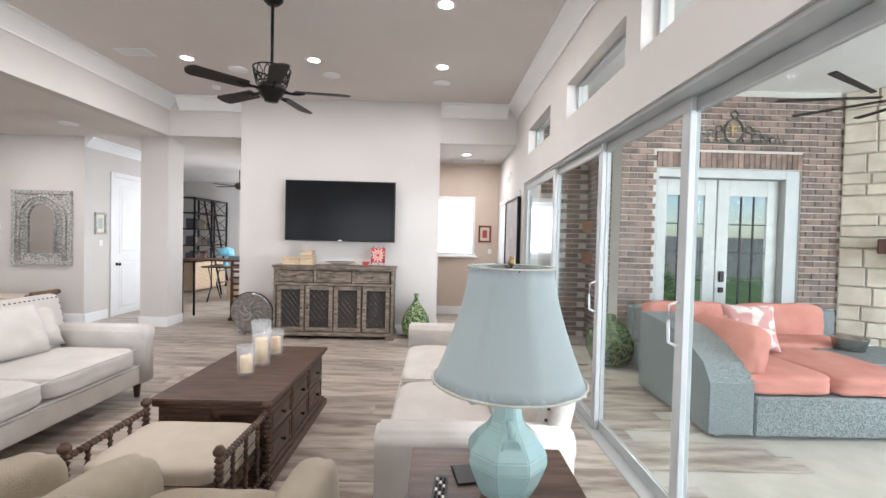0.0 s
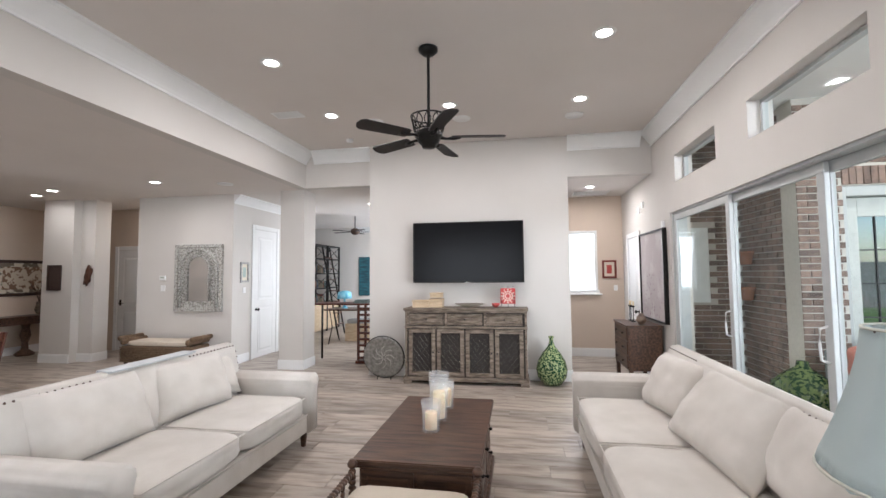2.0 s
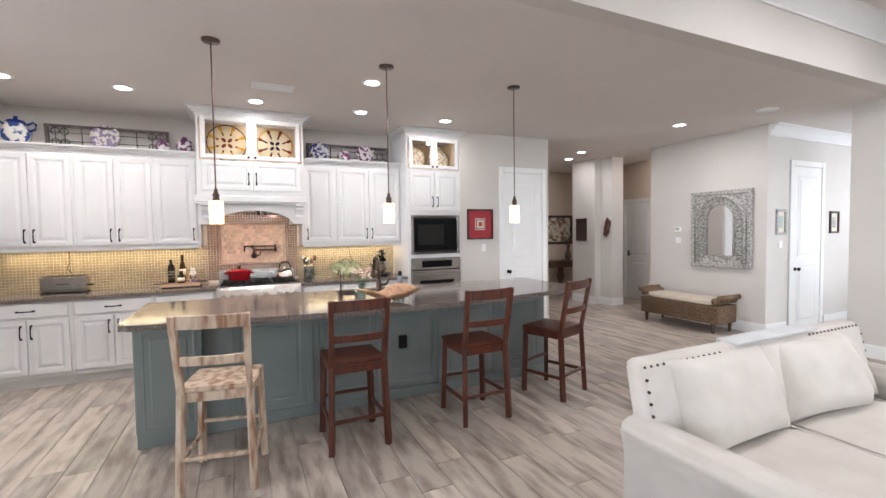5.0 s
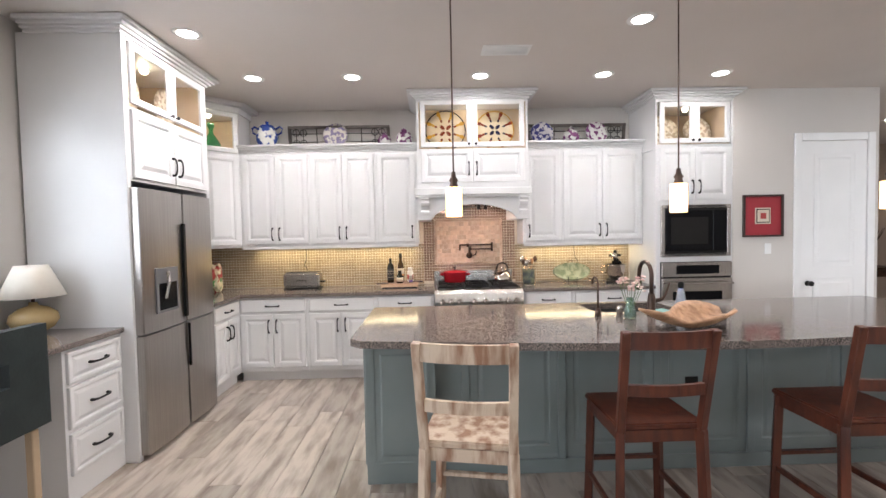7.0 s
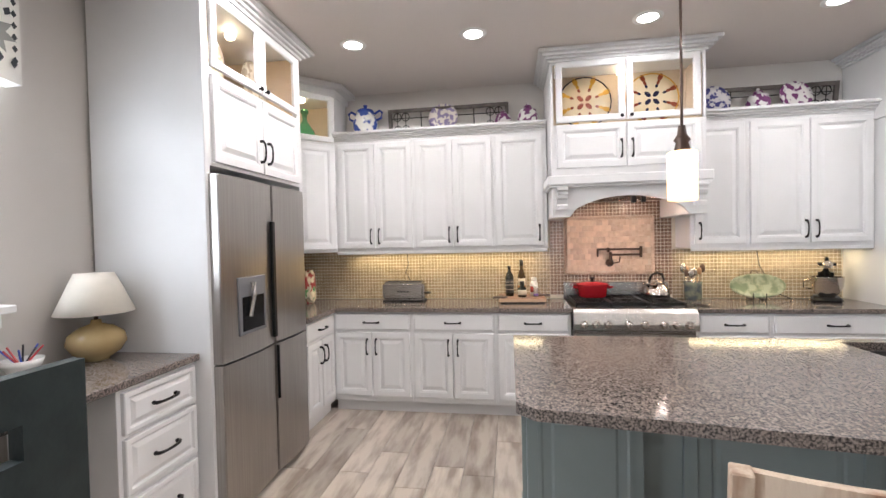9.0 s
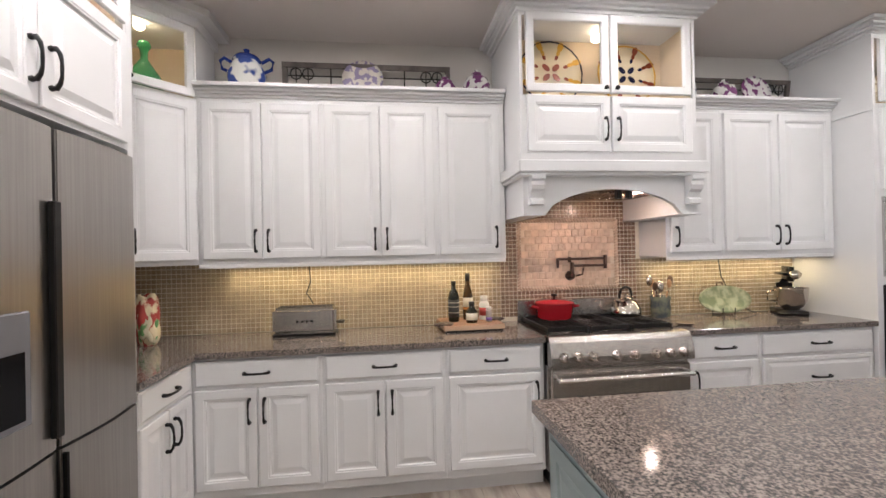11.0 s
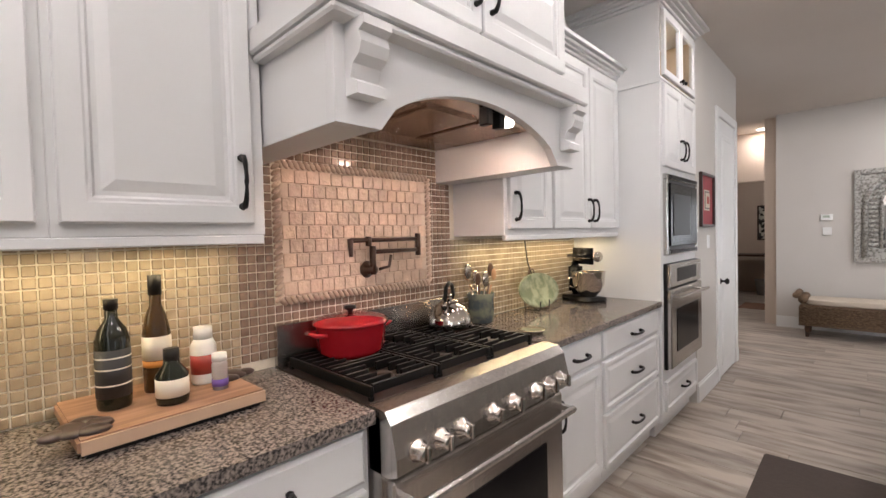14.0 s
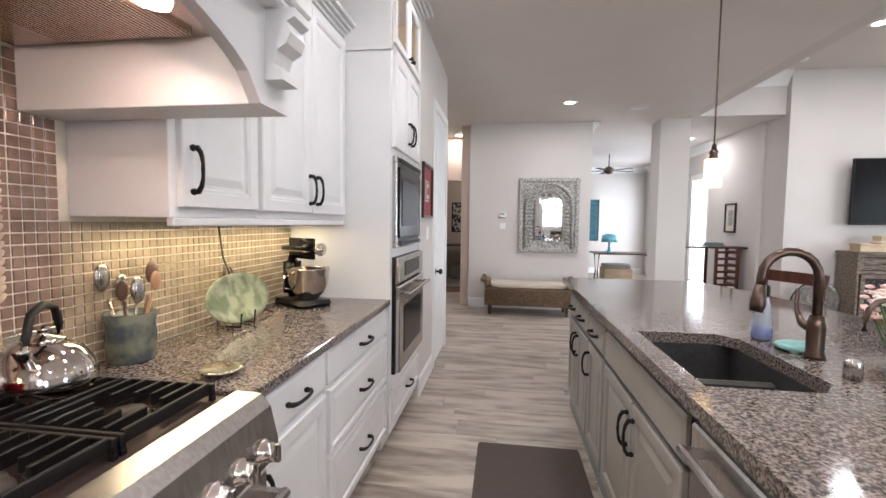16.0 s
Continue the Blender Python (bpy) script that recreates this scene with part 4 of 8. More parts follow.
def stool(material, label):
    """A counter stool; its back stands at +x, the seat reaches to -x."""
    t = thing("counter_stool", Matrix(), label, "stool", "stools at the island")
    seat = boxes((-.40, -.205, .60, .0, .205, .63), bevel=.008, seg=2)
    part("seat", seat, material, t)
    part("apron", boxes((-.385, -.19, .545, -.005, -.17, .60), (-.385, .17, .545, -.005, .19, .60), (-.385, -.17, .545, -.365, .17, .60), (-.02, -.17, .545, -.0, .17, .60)), material, t)
    for s in (-1, 1):
        part("leg", bar((-.385, s * .195, 0), (-.375, s * .178, .60), .04, .04, bmesh.new()), material, t)
        bm = bmesh.new()
        bar((.03, s * .20, 0), (.0, s * .185, .60), .038, .042, bm)
        bar((.0, s * .185, .595), (.085, s * .195, 1.07), .036, .034, bm)
        part("back_post", bm, material, t)
        part("stretcher", bar((-.38, s * .19, .20), (.018, s * .197, .20), .02, .03, bmesh.new()), material, t)
    for z, w, x in ((1.03, .075, .077), (.80, .05, .038)):
        ys = [-.178 + .356 * k / 8 for k in range(9)]
        bow = [x + .022 * (1 - (y / .178) ** 2) for y in ys]
        bm = prism([(b - .01, y) for b, y in zip(bow, ys)] + [(b + .01, y) for b, y in zip(bow[::-1], ys[::-1])], w, "z", z - w / 2)
        part("back_rail", bm, material, t)
    for x, z in ((-.38, .28), (.02, .22)):
        part("stretcher", bar((x, -.19, z), (x, .19, z), .03, .02, bmesh.new()), material, t)
    return t


s1 = stool(M_PALE, "pale reclaimed-wood counter stool with a slatted back at the island")
s1.matrix_basis = pose(-3.535, 1.72, 0, 0, 0, -11)
s2 = stool(M_CHERRY, "dark cherry wood counter stool with a slatted back at the island")
s2.matrix_basis = pose(-3.66, 2.60, 0)
copy_thing(s2, pose(-3.65, 3.62, 0))
copy_thing(s2, pose(-3.77, 4.60, 0, 0, 0, 20))

# ---- kitchen: splashback, lamps, and the things on the worktop ----
M_TILE = mat("beige_glass_mosaic", (0.44, 0.355, 0.25), .12, color2=(0.31, 0.245, 0.17), scale=14, rand=.15)
M_BROWNTILE = mat("brown_glass_mosaic", (0.30, 0.21, 0.16), .12, color2=(0.17, 0.115, 0.085), scale=14)
M_TGROUT = mat("light_tile_grout", (0.76, 0.70, 0.59), .85, scale=30)
M_TRAV = mat("tumbled_travertine", (0.66, 0.52, 0.41), .6, color2=(0.50, 0.37, 0.28), scale=12, bump=.3, bscale=60, rand=.16)
MOS = (1.63, 2.395, 1.148, 1.655)    # the framed panel behind the range: y0, y1, z0, z1
structure("backsplash", boxes((-6.85, -1.0, .913, -6.846, 3.925, 1.39), (-6.85, 1.445, 1.39, -6.846, 2.6, 1.95), (-6.85, 1.6, 1.03, -6.844, 2.44, 1.66)), M_TGROUT)
structure("backsplash_return", boxes((-6.846, -1.1, .913, -5.75, -1.096, 1.39)), M_TGROUT)
p = thing("mosaic_medallion", Matrix(), "tumbled travertine panel with a rope border behind the range", "tile panel")
part("mortar", boxes((-6.844, MOS[0], MOS[2], -6.838, MOS[1], MOS[3])), mat("sand_mortar", (0.66, 0.55, 0.45), .9), p)
for (ya, za, yb, zb) in ((MOS[0], MOS[3], MOS[1], MOS[3]), (MOS[0], MOS[2], MOS[1], MOS[2]), (MOS[0], MOS[2], MOS[0], MOS[3]), (MOS[1], MOS[2], MOS[1], MOS[3])):
    n = int(max(yb - ya, zb - za) / .022)
    bm = bmesh.new()
    for k in range(n):
        u = (k + .5) / n
        q = bmesh.new()
        bmesh.ops.create_icosphere(q, subdivisions=2, radius=1)
        join(bm, q, Matrix.Translation((-6.836, ya + (yb - ya) * u, za + (zb - za) * u)) @ Matrix.Rotation(radians(38 if zb == za else -52), 4, "X") @ Matrix.Diagonal((.012, .010, .022, 1)))
    part("rope_border", smooth(bm), M_TRAV, p, "twisted rope moulding")


tst = thing("toaster", pose(-6.68, .125, .913), "long brushed steel toaster on the granite worktop", "toaster")
part("shell", boxes((-.085, -.20, .015, .085, .20, .185), bevel=.022, seg=3), M_STEEL, tst)
part("base", boxes((-.08, -.195, 0, .08, .195, .016)), M_BLACK, tst)
part("slot", boxes((-.045, -.17, .1855, -.02, .17, .188), (.02, -.17, .1855, .045, .17, .188)), M_BLACK, tst)
part("lever", boxes((-.03, .20, .07, .03, .245, .085), bevel=.003), M_BLACK, tst)
for k in range(4):
    part("button", boxes((.085, -.05 + .03 * k, .09, .089, -.035 + .03 * k, .105), bevel=.002), M_BLACK, tst)
part("button", boxes((.085, -.05, .05, .088, .03, .058)), M_STEEL, tst)
solo("power_cord", smooth(tube([(-6.84, .12, 1.36), (-6.83, .13, 1.25), (-6.83, .10, 1.17), (-6.82, .13, 1.13), (-6.80, .15, 1.10)], .004, 6)), M_BLACK, "black power cord hanging from the wall cabinet", "cord")
solo("power_cord", smooth(tube([(-6.84, 3.25, 1.35), (-6.835, 3.27, 1.2), (-6.83, 3.33, 1.08), (-6.8, 3.35, .98), (-6.7, 3.45, .92)], .004, 6)), M_BLACK, "black power cord behind the mixer", "cord")

bd = thing("cutting_board", pose(-6.65, 1.215, .913, 0, 0, 2), "thick wooden cutting board carrying bottles", "cutting board")
M_BOARD = mat("maple_butcher_block", (0.36, 0.21, 0.135), .45, color2=(0.24, 0.13, 0.08), scale=5, stretch=(9, 1, 1), contrast=(.4, .6))
part("board", boxes((-.20, -.205, .012, .15, .205, .045), bevel=.006, seg=2), M_BOARD, bd)
part("edge", boxes((.151, -.20, .014, .156, .20, .043)), mat("pale_maple", (0.50, 0.35, 0.24), .45), bd)
for x in (-.18, .10):
    part("foot", boxes((x, -.19, 0, x + .04, .19, .012)), M_BLACK, bd)
M_RESIN = mat("dark_resin", (0.06, 0.04, 0.035), .3)
for sy in (-1, 1):
    bm = bmesh.new()
    for k, (u, v, q_, w_) in enumerate(((0, .205, .05, .035), (-.035, .175, .035, .03), (.035, .17, .035, .03), (.0, .155, .03, .035), (.01, .235, .03, .025))):
        b = bmesh.new()
        bmesh.ops.create_icosphere(b, subdivisions=2, radius=1)
        join(bm, b, Matrix.Translation((u + (.07 if sy < 0 else -.06), sy * v, .047)) @ Matrix.Rotation(.5 * k, 4, "Z") @ Matrix.Diagonal((q_, w_, .011, 1)))
    part("leaf_handle", smooth(bm), M_RESIN, bd, "dark cast leaf-shaped handle")


def bottle(name, prof, m, material, label, bands=(), cap=None):
    t = thing(name, m, label, "bottle")
    part("glass", smooth(lathe(prof, 18)), material, t)
    for z0, z1, r, mt in bands:
        part("label", smooth(lathe([(r, z0), (r, z1)], 18)), mt, t)
    if cap:
        part("cap", smooth(lathe([(cap[0], cap[1]), (cap[0], cap[2]), (0, cap[2])], 12)), cap[3], t)
    return t


M_PAPER = mat("cream_label_paper", (0.72, 0.66, 0.55), .7)
M_DGLASS = mat("dark_bottle_glass", (0.012, 0.014, 0.008), .08)
M_AMBER = mat("amber_bottle_glass", (0.07, 0.035, 0.012), .08, trans=.2)
M_WHITE = mat("white_plastic", (0.78, 0.77, 0.74), .4)
Z = .959
ob = bottle("olive_oil_bottle", [(.036, 0), (.038, .01), (.038, .17), (.030, .20), (.014, .225), (.013, .26), (0, .26)], pose(-6.68, 1.11, Z), M_DGLASS, "dark green olive oil bottle on the cutting board", [], (.016, .25, .275, M_BLACK))
part("label", smooth(lathe([(.0385, .03), (.0385, .15)], 18)), mat("black_label", (0.03, 0.03, 0.03), .5), ob)
bars = bmesh.new()
for k, z in enumerate((.06, .10, .128)):
    join(bars, lathe([(.039, z), (.039, z + .0035)], 18))
part("lettering", bars, M_PAPER, ob, "cream bars of print")
bottle("wine_vinegar_bottle", [(.033, 0), (.035, .01), (.035, .16), (.026, .21), (.015, .24), (.015, .31), (0, .31)], pose(-6.74, 1.22, Z), M_AMBER, "tall amber vinegar bottle with a cream label", [(.09, .155, .0355, M_PAPER), (.07, .088, .0355, mat("orange_label", (0.6, 0.25, 0.06), .6))], (.017, .27, .325, M_BLACK))
bottle("supplement_jar", [(.032, 0), (.035, .01), (.035, .11), (.025, .13), (0, .13)], pose(-6.71, 1.33, Z), M_WHITE, "white and red plastic jar on the cutting board", [(.03, .085, .0355, mat("red_jar", (0.35, 0.04, 0.03), .3))], (.026, .13, .165, M_WHITE))
bottle("sauce_jar", [(.036, 0), (.038, .01), (.038, .075), (.02, .10), (.018, .115), (0, .115)], pose(-6.60, 1.22, Z), M_DGLASS, "squat dark jar with a cream label on the cutting board", [(.02, .065, .0385, M_PAPER)], (.019, .105, .14, M_BLACK))
bottle("spice_jar", [(.02, 0), (.021, .07), (.018, .08), (0, .08)], pose(-6.61, 1.34, Z), mat("clear_jar", (0.8, 0.75, 0.7), .1, trans=.5), "small spice jar with a purple band", [(.01, .03, .0215, mat("purple_label", (0.18, 0.1, 0.4), .5))], (.02, .08, .10, M_WHITE))

dt = thing("dutch_oven", pose(-6.70, 1.84, .94) @ Matrix.Diagonal((1.05, 1.05, 1.05, 1)), "red enamelled cast-iron dutch oven on the range", "pot")
M_RED = mat("red_enamel", (0.40, 0.014, 0.022), .12, color2=(0.34, 0.01, 0.018), coat=.5)
part("pot", smooth(lathe([(.0, 0), (.10, 0), (.118, .02), (.128, .105), (.131, .11), (0, .11)], 32)), M_RED, dt)
part("lid", smooth(lathe([(.134, .109), (.135, .118), (.12, .13), (.06, .142), (0, .145)], 32)), M_RED, dt)
part("knob", smooth(lathe([(.01, .143), (.01, .155), (.024, .163), (.02, .172), (0, .173)], 16)), M_BLACK, dt)
for s in (-1, 1):
    part("handle", smooth(tube([(-.04, s * .122, .088), (-.035, s * .155, .092), (.035, s * .155, .092), (.04, s * .122, .088)], .008, 8)), M_RED, dt)
kt = thing("kettle", pose(-6.69, 2.38, .94, 0, 0, 30), "polished steel stovetop kettle with a black handle", "kettle")
M_CHROME = mat("polished_steel", (0.72, 0.66, 0.60), .07, metal=1.0)
part("body", smooth(lathe([(0, 0), (.088, 0), (.102, .012), (.105, .03), (.098, .065), (.075, .105), (.045, .125), (0, .128)], 32)), M_CHROME, kt)
part("lid", smooth(lathe([(.045, .125), (.04, .135), (.012, .14), (.012, .15), (.016, .16), (0, .165)], 20)), M_CHROME, kt)
part("handle", smooth(tube([(0, -.075, .10), (0, -.085, .15), (0, -.06, .20), (0, 0, .215), (0, .06, .20), (0, .085, .15), (0, .075, .10)], .0095, 8)), M_BLACK, kt)
part("spout", smooth(tube([(0, -.07, .09), (0, -.105, .125), (0, -.115, .135)], [.02, .015, .014], 10)), M_CHROME, kt)
ck = thing("utensil_crock", pose(-6.76, 2.70, .913), "green and blue glazed crock of cooking utensils", "crock")
part("crock", smooth(lathe([(0, 0), (.06, 0), (.066, .01), (.07, .08), (.066, .12), (.076, .155), (.07, .156), (.06, .12), (0, .02)], 24)), mat("green_blue_glaze", (0.17, 0.18, 0.13), .25, color2=(0.07, 0.085, 0.09), scale=16, contrast=(.4, .6)), ck)
M_DSPOON = mat("dark_spoon_wood", (0.10, 0.05, 0.03), .4)
M_LSPOON = mat("spoon_wood", (0.40, 0.22, 0.12), .5)
for k, (a, mt, r) in enumerate([(-30, M_STEEL, .033), (20, M_LSPOON, .025), (80, M_DSPOON, .03), (150, M_STEEL, .03), (200, M_LSPOON, .028), (250, M_STEEL, .034), (300, M_DSPOON, .026)]):
    dx, dy = math.cos(radians(a)) * .06, math.sin(radians(a)) * .06
    bm = tube([(dx * .3, dy * .3, .03), (dx, dy, .20)], .005, 6)
    q = bmesh.new()
    bmesh.ops.create_icosphere(q, subdivisions=2, radius=1)
    join(bm, q, Matrix.Translation((dx * 1.25, dy * 1.25, .235 + .02 * (k % 3))) @ Matrix.Diagonal((r * .35, r * .8, r * 1.3, 1)))
    part("utensil", smooth(bm), mt, ck, "steel utensil" if mt is M_STEEL else "wooden spoon")
sr = solo("spoon_rest", smooth(lathe([(0, .004), (.04, .004), (.06, .016), (.062, .02), (.05, .02), (0, .01)], 20)), M_CHROME, "round polished spoon rest beside the range", "spoon rest", m=pose(-6.40, 2.63, .913))
op = thing("oval_platter", pose(-6.72, 3.185, .925, 0, 0, 90), "oval green leaf-patterned platter on a wire stand", "platter")
q = lathe([(0, .0), (.10, .002), (.15, .012), (.17, .022), (.168, .028), (.14, .02), (0, .008)], 32)
q.transform(Matrix.Rotation(radians(72), 4, "X") @ Matrix.Diagonal((1.28, .62, 1, 1)))
part("plate", smooth(q), mat("leaf_green_glaze", (0.38, 0.40, 0.27), .3, color2=(0.17, 0.21, 0.12), scale=16, contrast=(.42, .58)), op, "", Matrix.Translation((0, 0, .105)))
part("handle", smooth(tube([(-.03, .03, .205), (-.02, .035, .235), (.02, .035, .235), (.03, .03, .205)], .005, 6)), M_BRONZE, op)
part("stand", smooth(tube([(-.05, -.06, .05), (-.05, -.055, -.005), (-.05, .05, -.006), (-.05, .05, .09), (.05, .05, .09), (.05, .05, -.006), (.05, -.055, -.005), (.05, -.06, .05)], .004, 6)), M_BLACK, op)
mx = thing("stand_mixer", pose(-6.66, 3.68, .913, 0, 0, 60), "black stand mixer with a steel bowl by the ovens", "stand mixer")
part("base", smooth(boxes((-.10, -.15, 0, .10, .14, .035), bevel=.03, seg=3)), M_BLACK, mx)
part("column", smooth(boxes((-.05, .05, .03, .05, .13, .26), bevel=.03, seg=3)), M_SCREEN, mx)
part("head", smooth(boxes((-.055, -.15, .25, .055, .15, .36), bevel=.045, seg=4)), M_SCREEN, mx)
part("hub", smooth(lathe([(.03, 0), (.034, .02), (0, .03)], 16)), M_CHROME, mx, "", pose(0, -.148, .305, 90, 0, 0))
part("trim_band", boxes((-.057, -.10, .29, .057, .10, .298), bevel=.002), M_CHROME, mx)
part("bowl", smooth(lathe([(.05, .04), (.055, .05), (.075, .07), (.10, .12), (.108, .20), (.11, .205), (.10, .20), (.07, .08), (0, .06)], 28)), M_CHROME, mx, "polished mixing bowl", Matrix.Translation((0, -.06, 0)))
part("handle", smooth(tube([(-.10, -.06, .18), (-.145, -.06, .17), (-.145, -.06, .11), (-.095, -.06, .10)], .007, 6)), M_CHROME, mx)
pf = thing("pot_filler", pose(-6.838, 2.02, 1.24), "dark bronze folding pot filler on the wall", "faucet")
part("flange", smooth(lathe([(.036, 0), (.036, .008), (.02, .02), (.018, .06), (0, .06)], 20)), M_BRONZE, pf, "", pose(0, 0, 0, 0, 90, 0))
part("valve", smooth(tube([(.05, 0, -.02), (.05, 0, .10)], .014, 10)), M_BRONZE, pf)
part("arm", smooth(tube([(.05, -.11, .125), (.05, .26, .125)], .009, 8)), M_BRONZE, pf)
part("arm", smooth(tube([(.05, 0, .075), (.05, .26, .075)], .009, 8)), M_BRONZE, pf)
part("joint", smooth(tube([(.05, .26, .05), (.05, .26, .15)], .013, 10, tube([(.05, -.02, .10), (.05, -.02, .14)], .013, 10))), M_BRONZE, pf)
part("lever", smooth(tube([(.05, .03, .0), (.07, .07, .01), (.08, .075, .06)], .007, 6)), M_BRONZE, pf)
part("nozzle", smooth(tube([(.05, -.11, .13), (.06, -.115, .06)], [.012, .008], 8)), M_BRONZE, pf)
fb = thing("floral_bag", pose(-6.55, -.78, .913, 0, 0, 30), "stuffed floral print bag in the worktop corner", "bag")
part("bag", cushion(.16, .12, .30, 3, 8, .25, 4), mat("floral_print", (0.72, 0.62, 0.42), .8, color2=(0.40, 0.06, 0.05), scale=14, contrast=(.47, .53)), fb)
part("leaves", cushion(.163, .10, .22, 3, 8, .3, 6), mat("leaf_print", (0.12, 0.28, 0.10), .8, color2=(0.55, 0.50, 0.35), scale=18, contrast=(.47, .53)), fb)

# decor on the cabinets
LZ = 2.486


def painted(name, a, b, sc=22, rough=.2):
    return mat(name, a, rough, color2=b, scale=sc, contrast=(.47, .53), detail=1.0)


M_BLUEPOT = painted("blue_white_majolica", (0.70, 0.70, 0.66), (0.05, 0.09, 0.32), 13)
M_REDPOT = painted("red_blue_majolica", (0.62, 0.60, 0.58), (0.16, 0.05, 0.14), 24)
ur = thing("lidded_urn", pose(-6.68, -.22, LZ), "blue and white painted lidded urn on the cabinet ledge", "urn")
part("body", smooth(lathe([(.07, 0), (.08, .01), (.115, .07), (.12, .13), (.09, .20), (.075, .215), (.085, .225), (0, .225)], 28)), M_BLUEPOT, ur)
part("lid", smooth(lathe([(.088, .225), (.07, .25), (.02, .265), (.015, .28), (.02, .295), (0, .30)], 24)), mat("cobalt_glaze", (0.03, 0.06, 0.30), .2), ur)
for s in (-1, 1):
    part("handle", smooth(tube([(0, s * .09, .21), (0, s * .14, .24), (0, s * .165, .22), (0, s * .155, .17), (0, s * .11, .15)], .011, 8)), mat("cobalt_glaze", (0, 0, 0)), ur)


def iron_frame(y0, y1, z0, h, label):
    t = thing("iron_wall_panel", pose(-6.80, y0, z0, 0, 8, 0), label, "wall decor")
    w = y1 - y0
    part("wood_frame", boxes((-.012, 0, 0, .012, w, .035), (-.012, 0, h - .035, .012, w, h), (-.012, 0, .035, .012, .035, h - .035), (-.012, w - .035, .035, .012, w, h - .035), bevel=.003), mat("grey_brown_frame_wood", (0.12, 0.10, 0.085), .6, color2=(0.06, 0.05, 0.045), scale=12), t)
    bm = bmesh.new()
    for z in (.33, .67):
        tube([(0, .03, h * z), (0, w - .03, h * z)], .005, 6, bm)
    for y in (.28, .72):
        tube([(0, w * y, .03), (0, w * y, h - .03)], .005, 6, bm)
    for yc in (.09, .17, w - .17, w - .09):
        for zc in (.28, .72):
            tube([(0, yc + .038 * math.cos(radians(a)), h * zc + .038 * math.sin(radians(a))) for a in range(0, 360, 45)], .005, 6, bm, closed=True)
        tube([(0, yc, .03), (0, yc, h - .03)], .004, 6, bm)
    part("scrollwork", smooth(bm), M_BLACK, t, "black iron scrollwork")
    return t


iron_frame(-.02, 1.13, LZ, .265, "long iron scrollwork panel in a wood frame")
iron_frame(2.70, 3.85, LZ, .25, "long iron scrollwork panel in a wood frame")


def plate(name, m, r, mats, label):
    t = thing(name, m, label, "plate")
    q = lathe([(0, .004), (r * .55, .004), (r * .62, .012), (r, .02), (r, .025), (r * .6, .018), (0, .01)], 32)
    q.transform(Matrix.Rotation(radians(90), 4, "Y"))
    part("plate", smooth(q), mats[0], t)
    if len(mats) > 1:
        for rr, n, mm, br in ((r * .88, 8, mats[1], r * .16), (r * .22, 4, mats[2 % len(mats)], r * .15), (r * .52, 8, mats[2 % len(mats)], r * .09), (r * .66, 8, mats[1], r * .10)):
            bm = bmesh.new()
            for k in range(n):
                a = 2 * math.pi * (k + .5) / n
                q = bmesh.new()
                bmesh.ops.create_circle(q, cap_ends=True, segments=10, radius=1)
                join(bm, q, Matrix.Translation((.0275 if rr > r * .6 else .021, rr * math.cos(a), rr * math.sin(a))) @ Matrix.Rotation(a, 4, "X") @ Matrix.Rotation(radians(90), 4, "Y") @ Matrix.Diagonal((br * .6, br, 1, 1)))
            part("painted_petals", bm, mm, t)
    return t


M_PL1 = painted("cream_floral_glaze", (0.70, 0.66, 0.60), (0.28, 0.24, 0.38), 26)
M_PL2 = painted("dark_blue_floral_glaze", (0.62, 0.60, 0.62), (0.07, 0.07, 0.22), 26)
M_CREAMG = mat("cream_glaze", (0.72, 0.62, 0.44), .15, color2=(0.68, 0.56, 0.36), scale=5)
M_BRG = mat("oxblood_glaze", (0.22, 0.045, 0.02), .2)
M_YEG = mat("ochre_glaze", (0.62, 0.34, 0.05), .2)
M_NAVY = mat("navy_glaze", (0.02, 0.02, 0.05), .2)
plate("painted_plate", pose(-6.755, .52, LZ + .145, 0, -12, 0), .14, [M_PL1], "cream plate with small blue and red flowers")
plate("painted_plate", pose(-6.72, 2.86, LZ + .13, 0, -12, 0), .13, [M_PL2], "dark blue and white floral plate")
plate("painted_plate", pose(-6.71, 3.48, LZ + .125, 0, -12, 0), .125, [M_REDPOT], "dark red and white patterned plate")
for y, r in ((1.08, .075), (1.30, .095), (3.18, .09)):
    t = thing("ginger_jar", pose(-6.66, y, LZ), "small round painted jar on the cabinet ledge", "jar")
    part("body", smooth(lathe([(r * .5, 0), (r * .95, r * .5), (r, r * .95), (r * .75, r * 1.5), (r * .4, r * 1.7), (0, r * 1.7)], 24)), M_REDPOT, t)
    part("lid", smooth(lathe([(r * .42, r * 1.7), (r * .35, r * 1.9), (r * .12, r * 2), (r * .14, r * 2.15), (0, r * 2.2)], 16)), M_REDPOT, t)
hp = plate("painted_platter", pose(-6.47, 1.755, 2.60, 0, -6, 0), .215, [M_CREAMG, M_YEG, M_BRG], "large cream plate painted in ochre and oxblood behind glass")
part("rim", smooth(tube([(.023, .213 * math.cos(radians(a)), .213 * math.sin(radians(a))) for a in range(0, 360, 15)], .006, 6, closed=True)), M_NAVY, hp, "dark painted rim")
hp = plate("painted_platter", pose(-6.47, 2.285, 2.60, 0, -6, 0), .205, [M_CREAMG, M_BRG, M_NAVY], "large cream plate painted with an oxblood cross behind glass")
part("rim", smooth(tube([(.023, .203 * math.cos(radians(a)), .203 * math.sin(radians(a))) for a in range(0, 360, 15)], .006, 6, closed=True)), M_YEG, hp, "ochre painted rim")
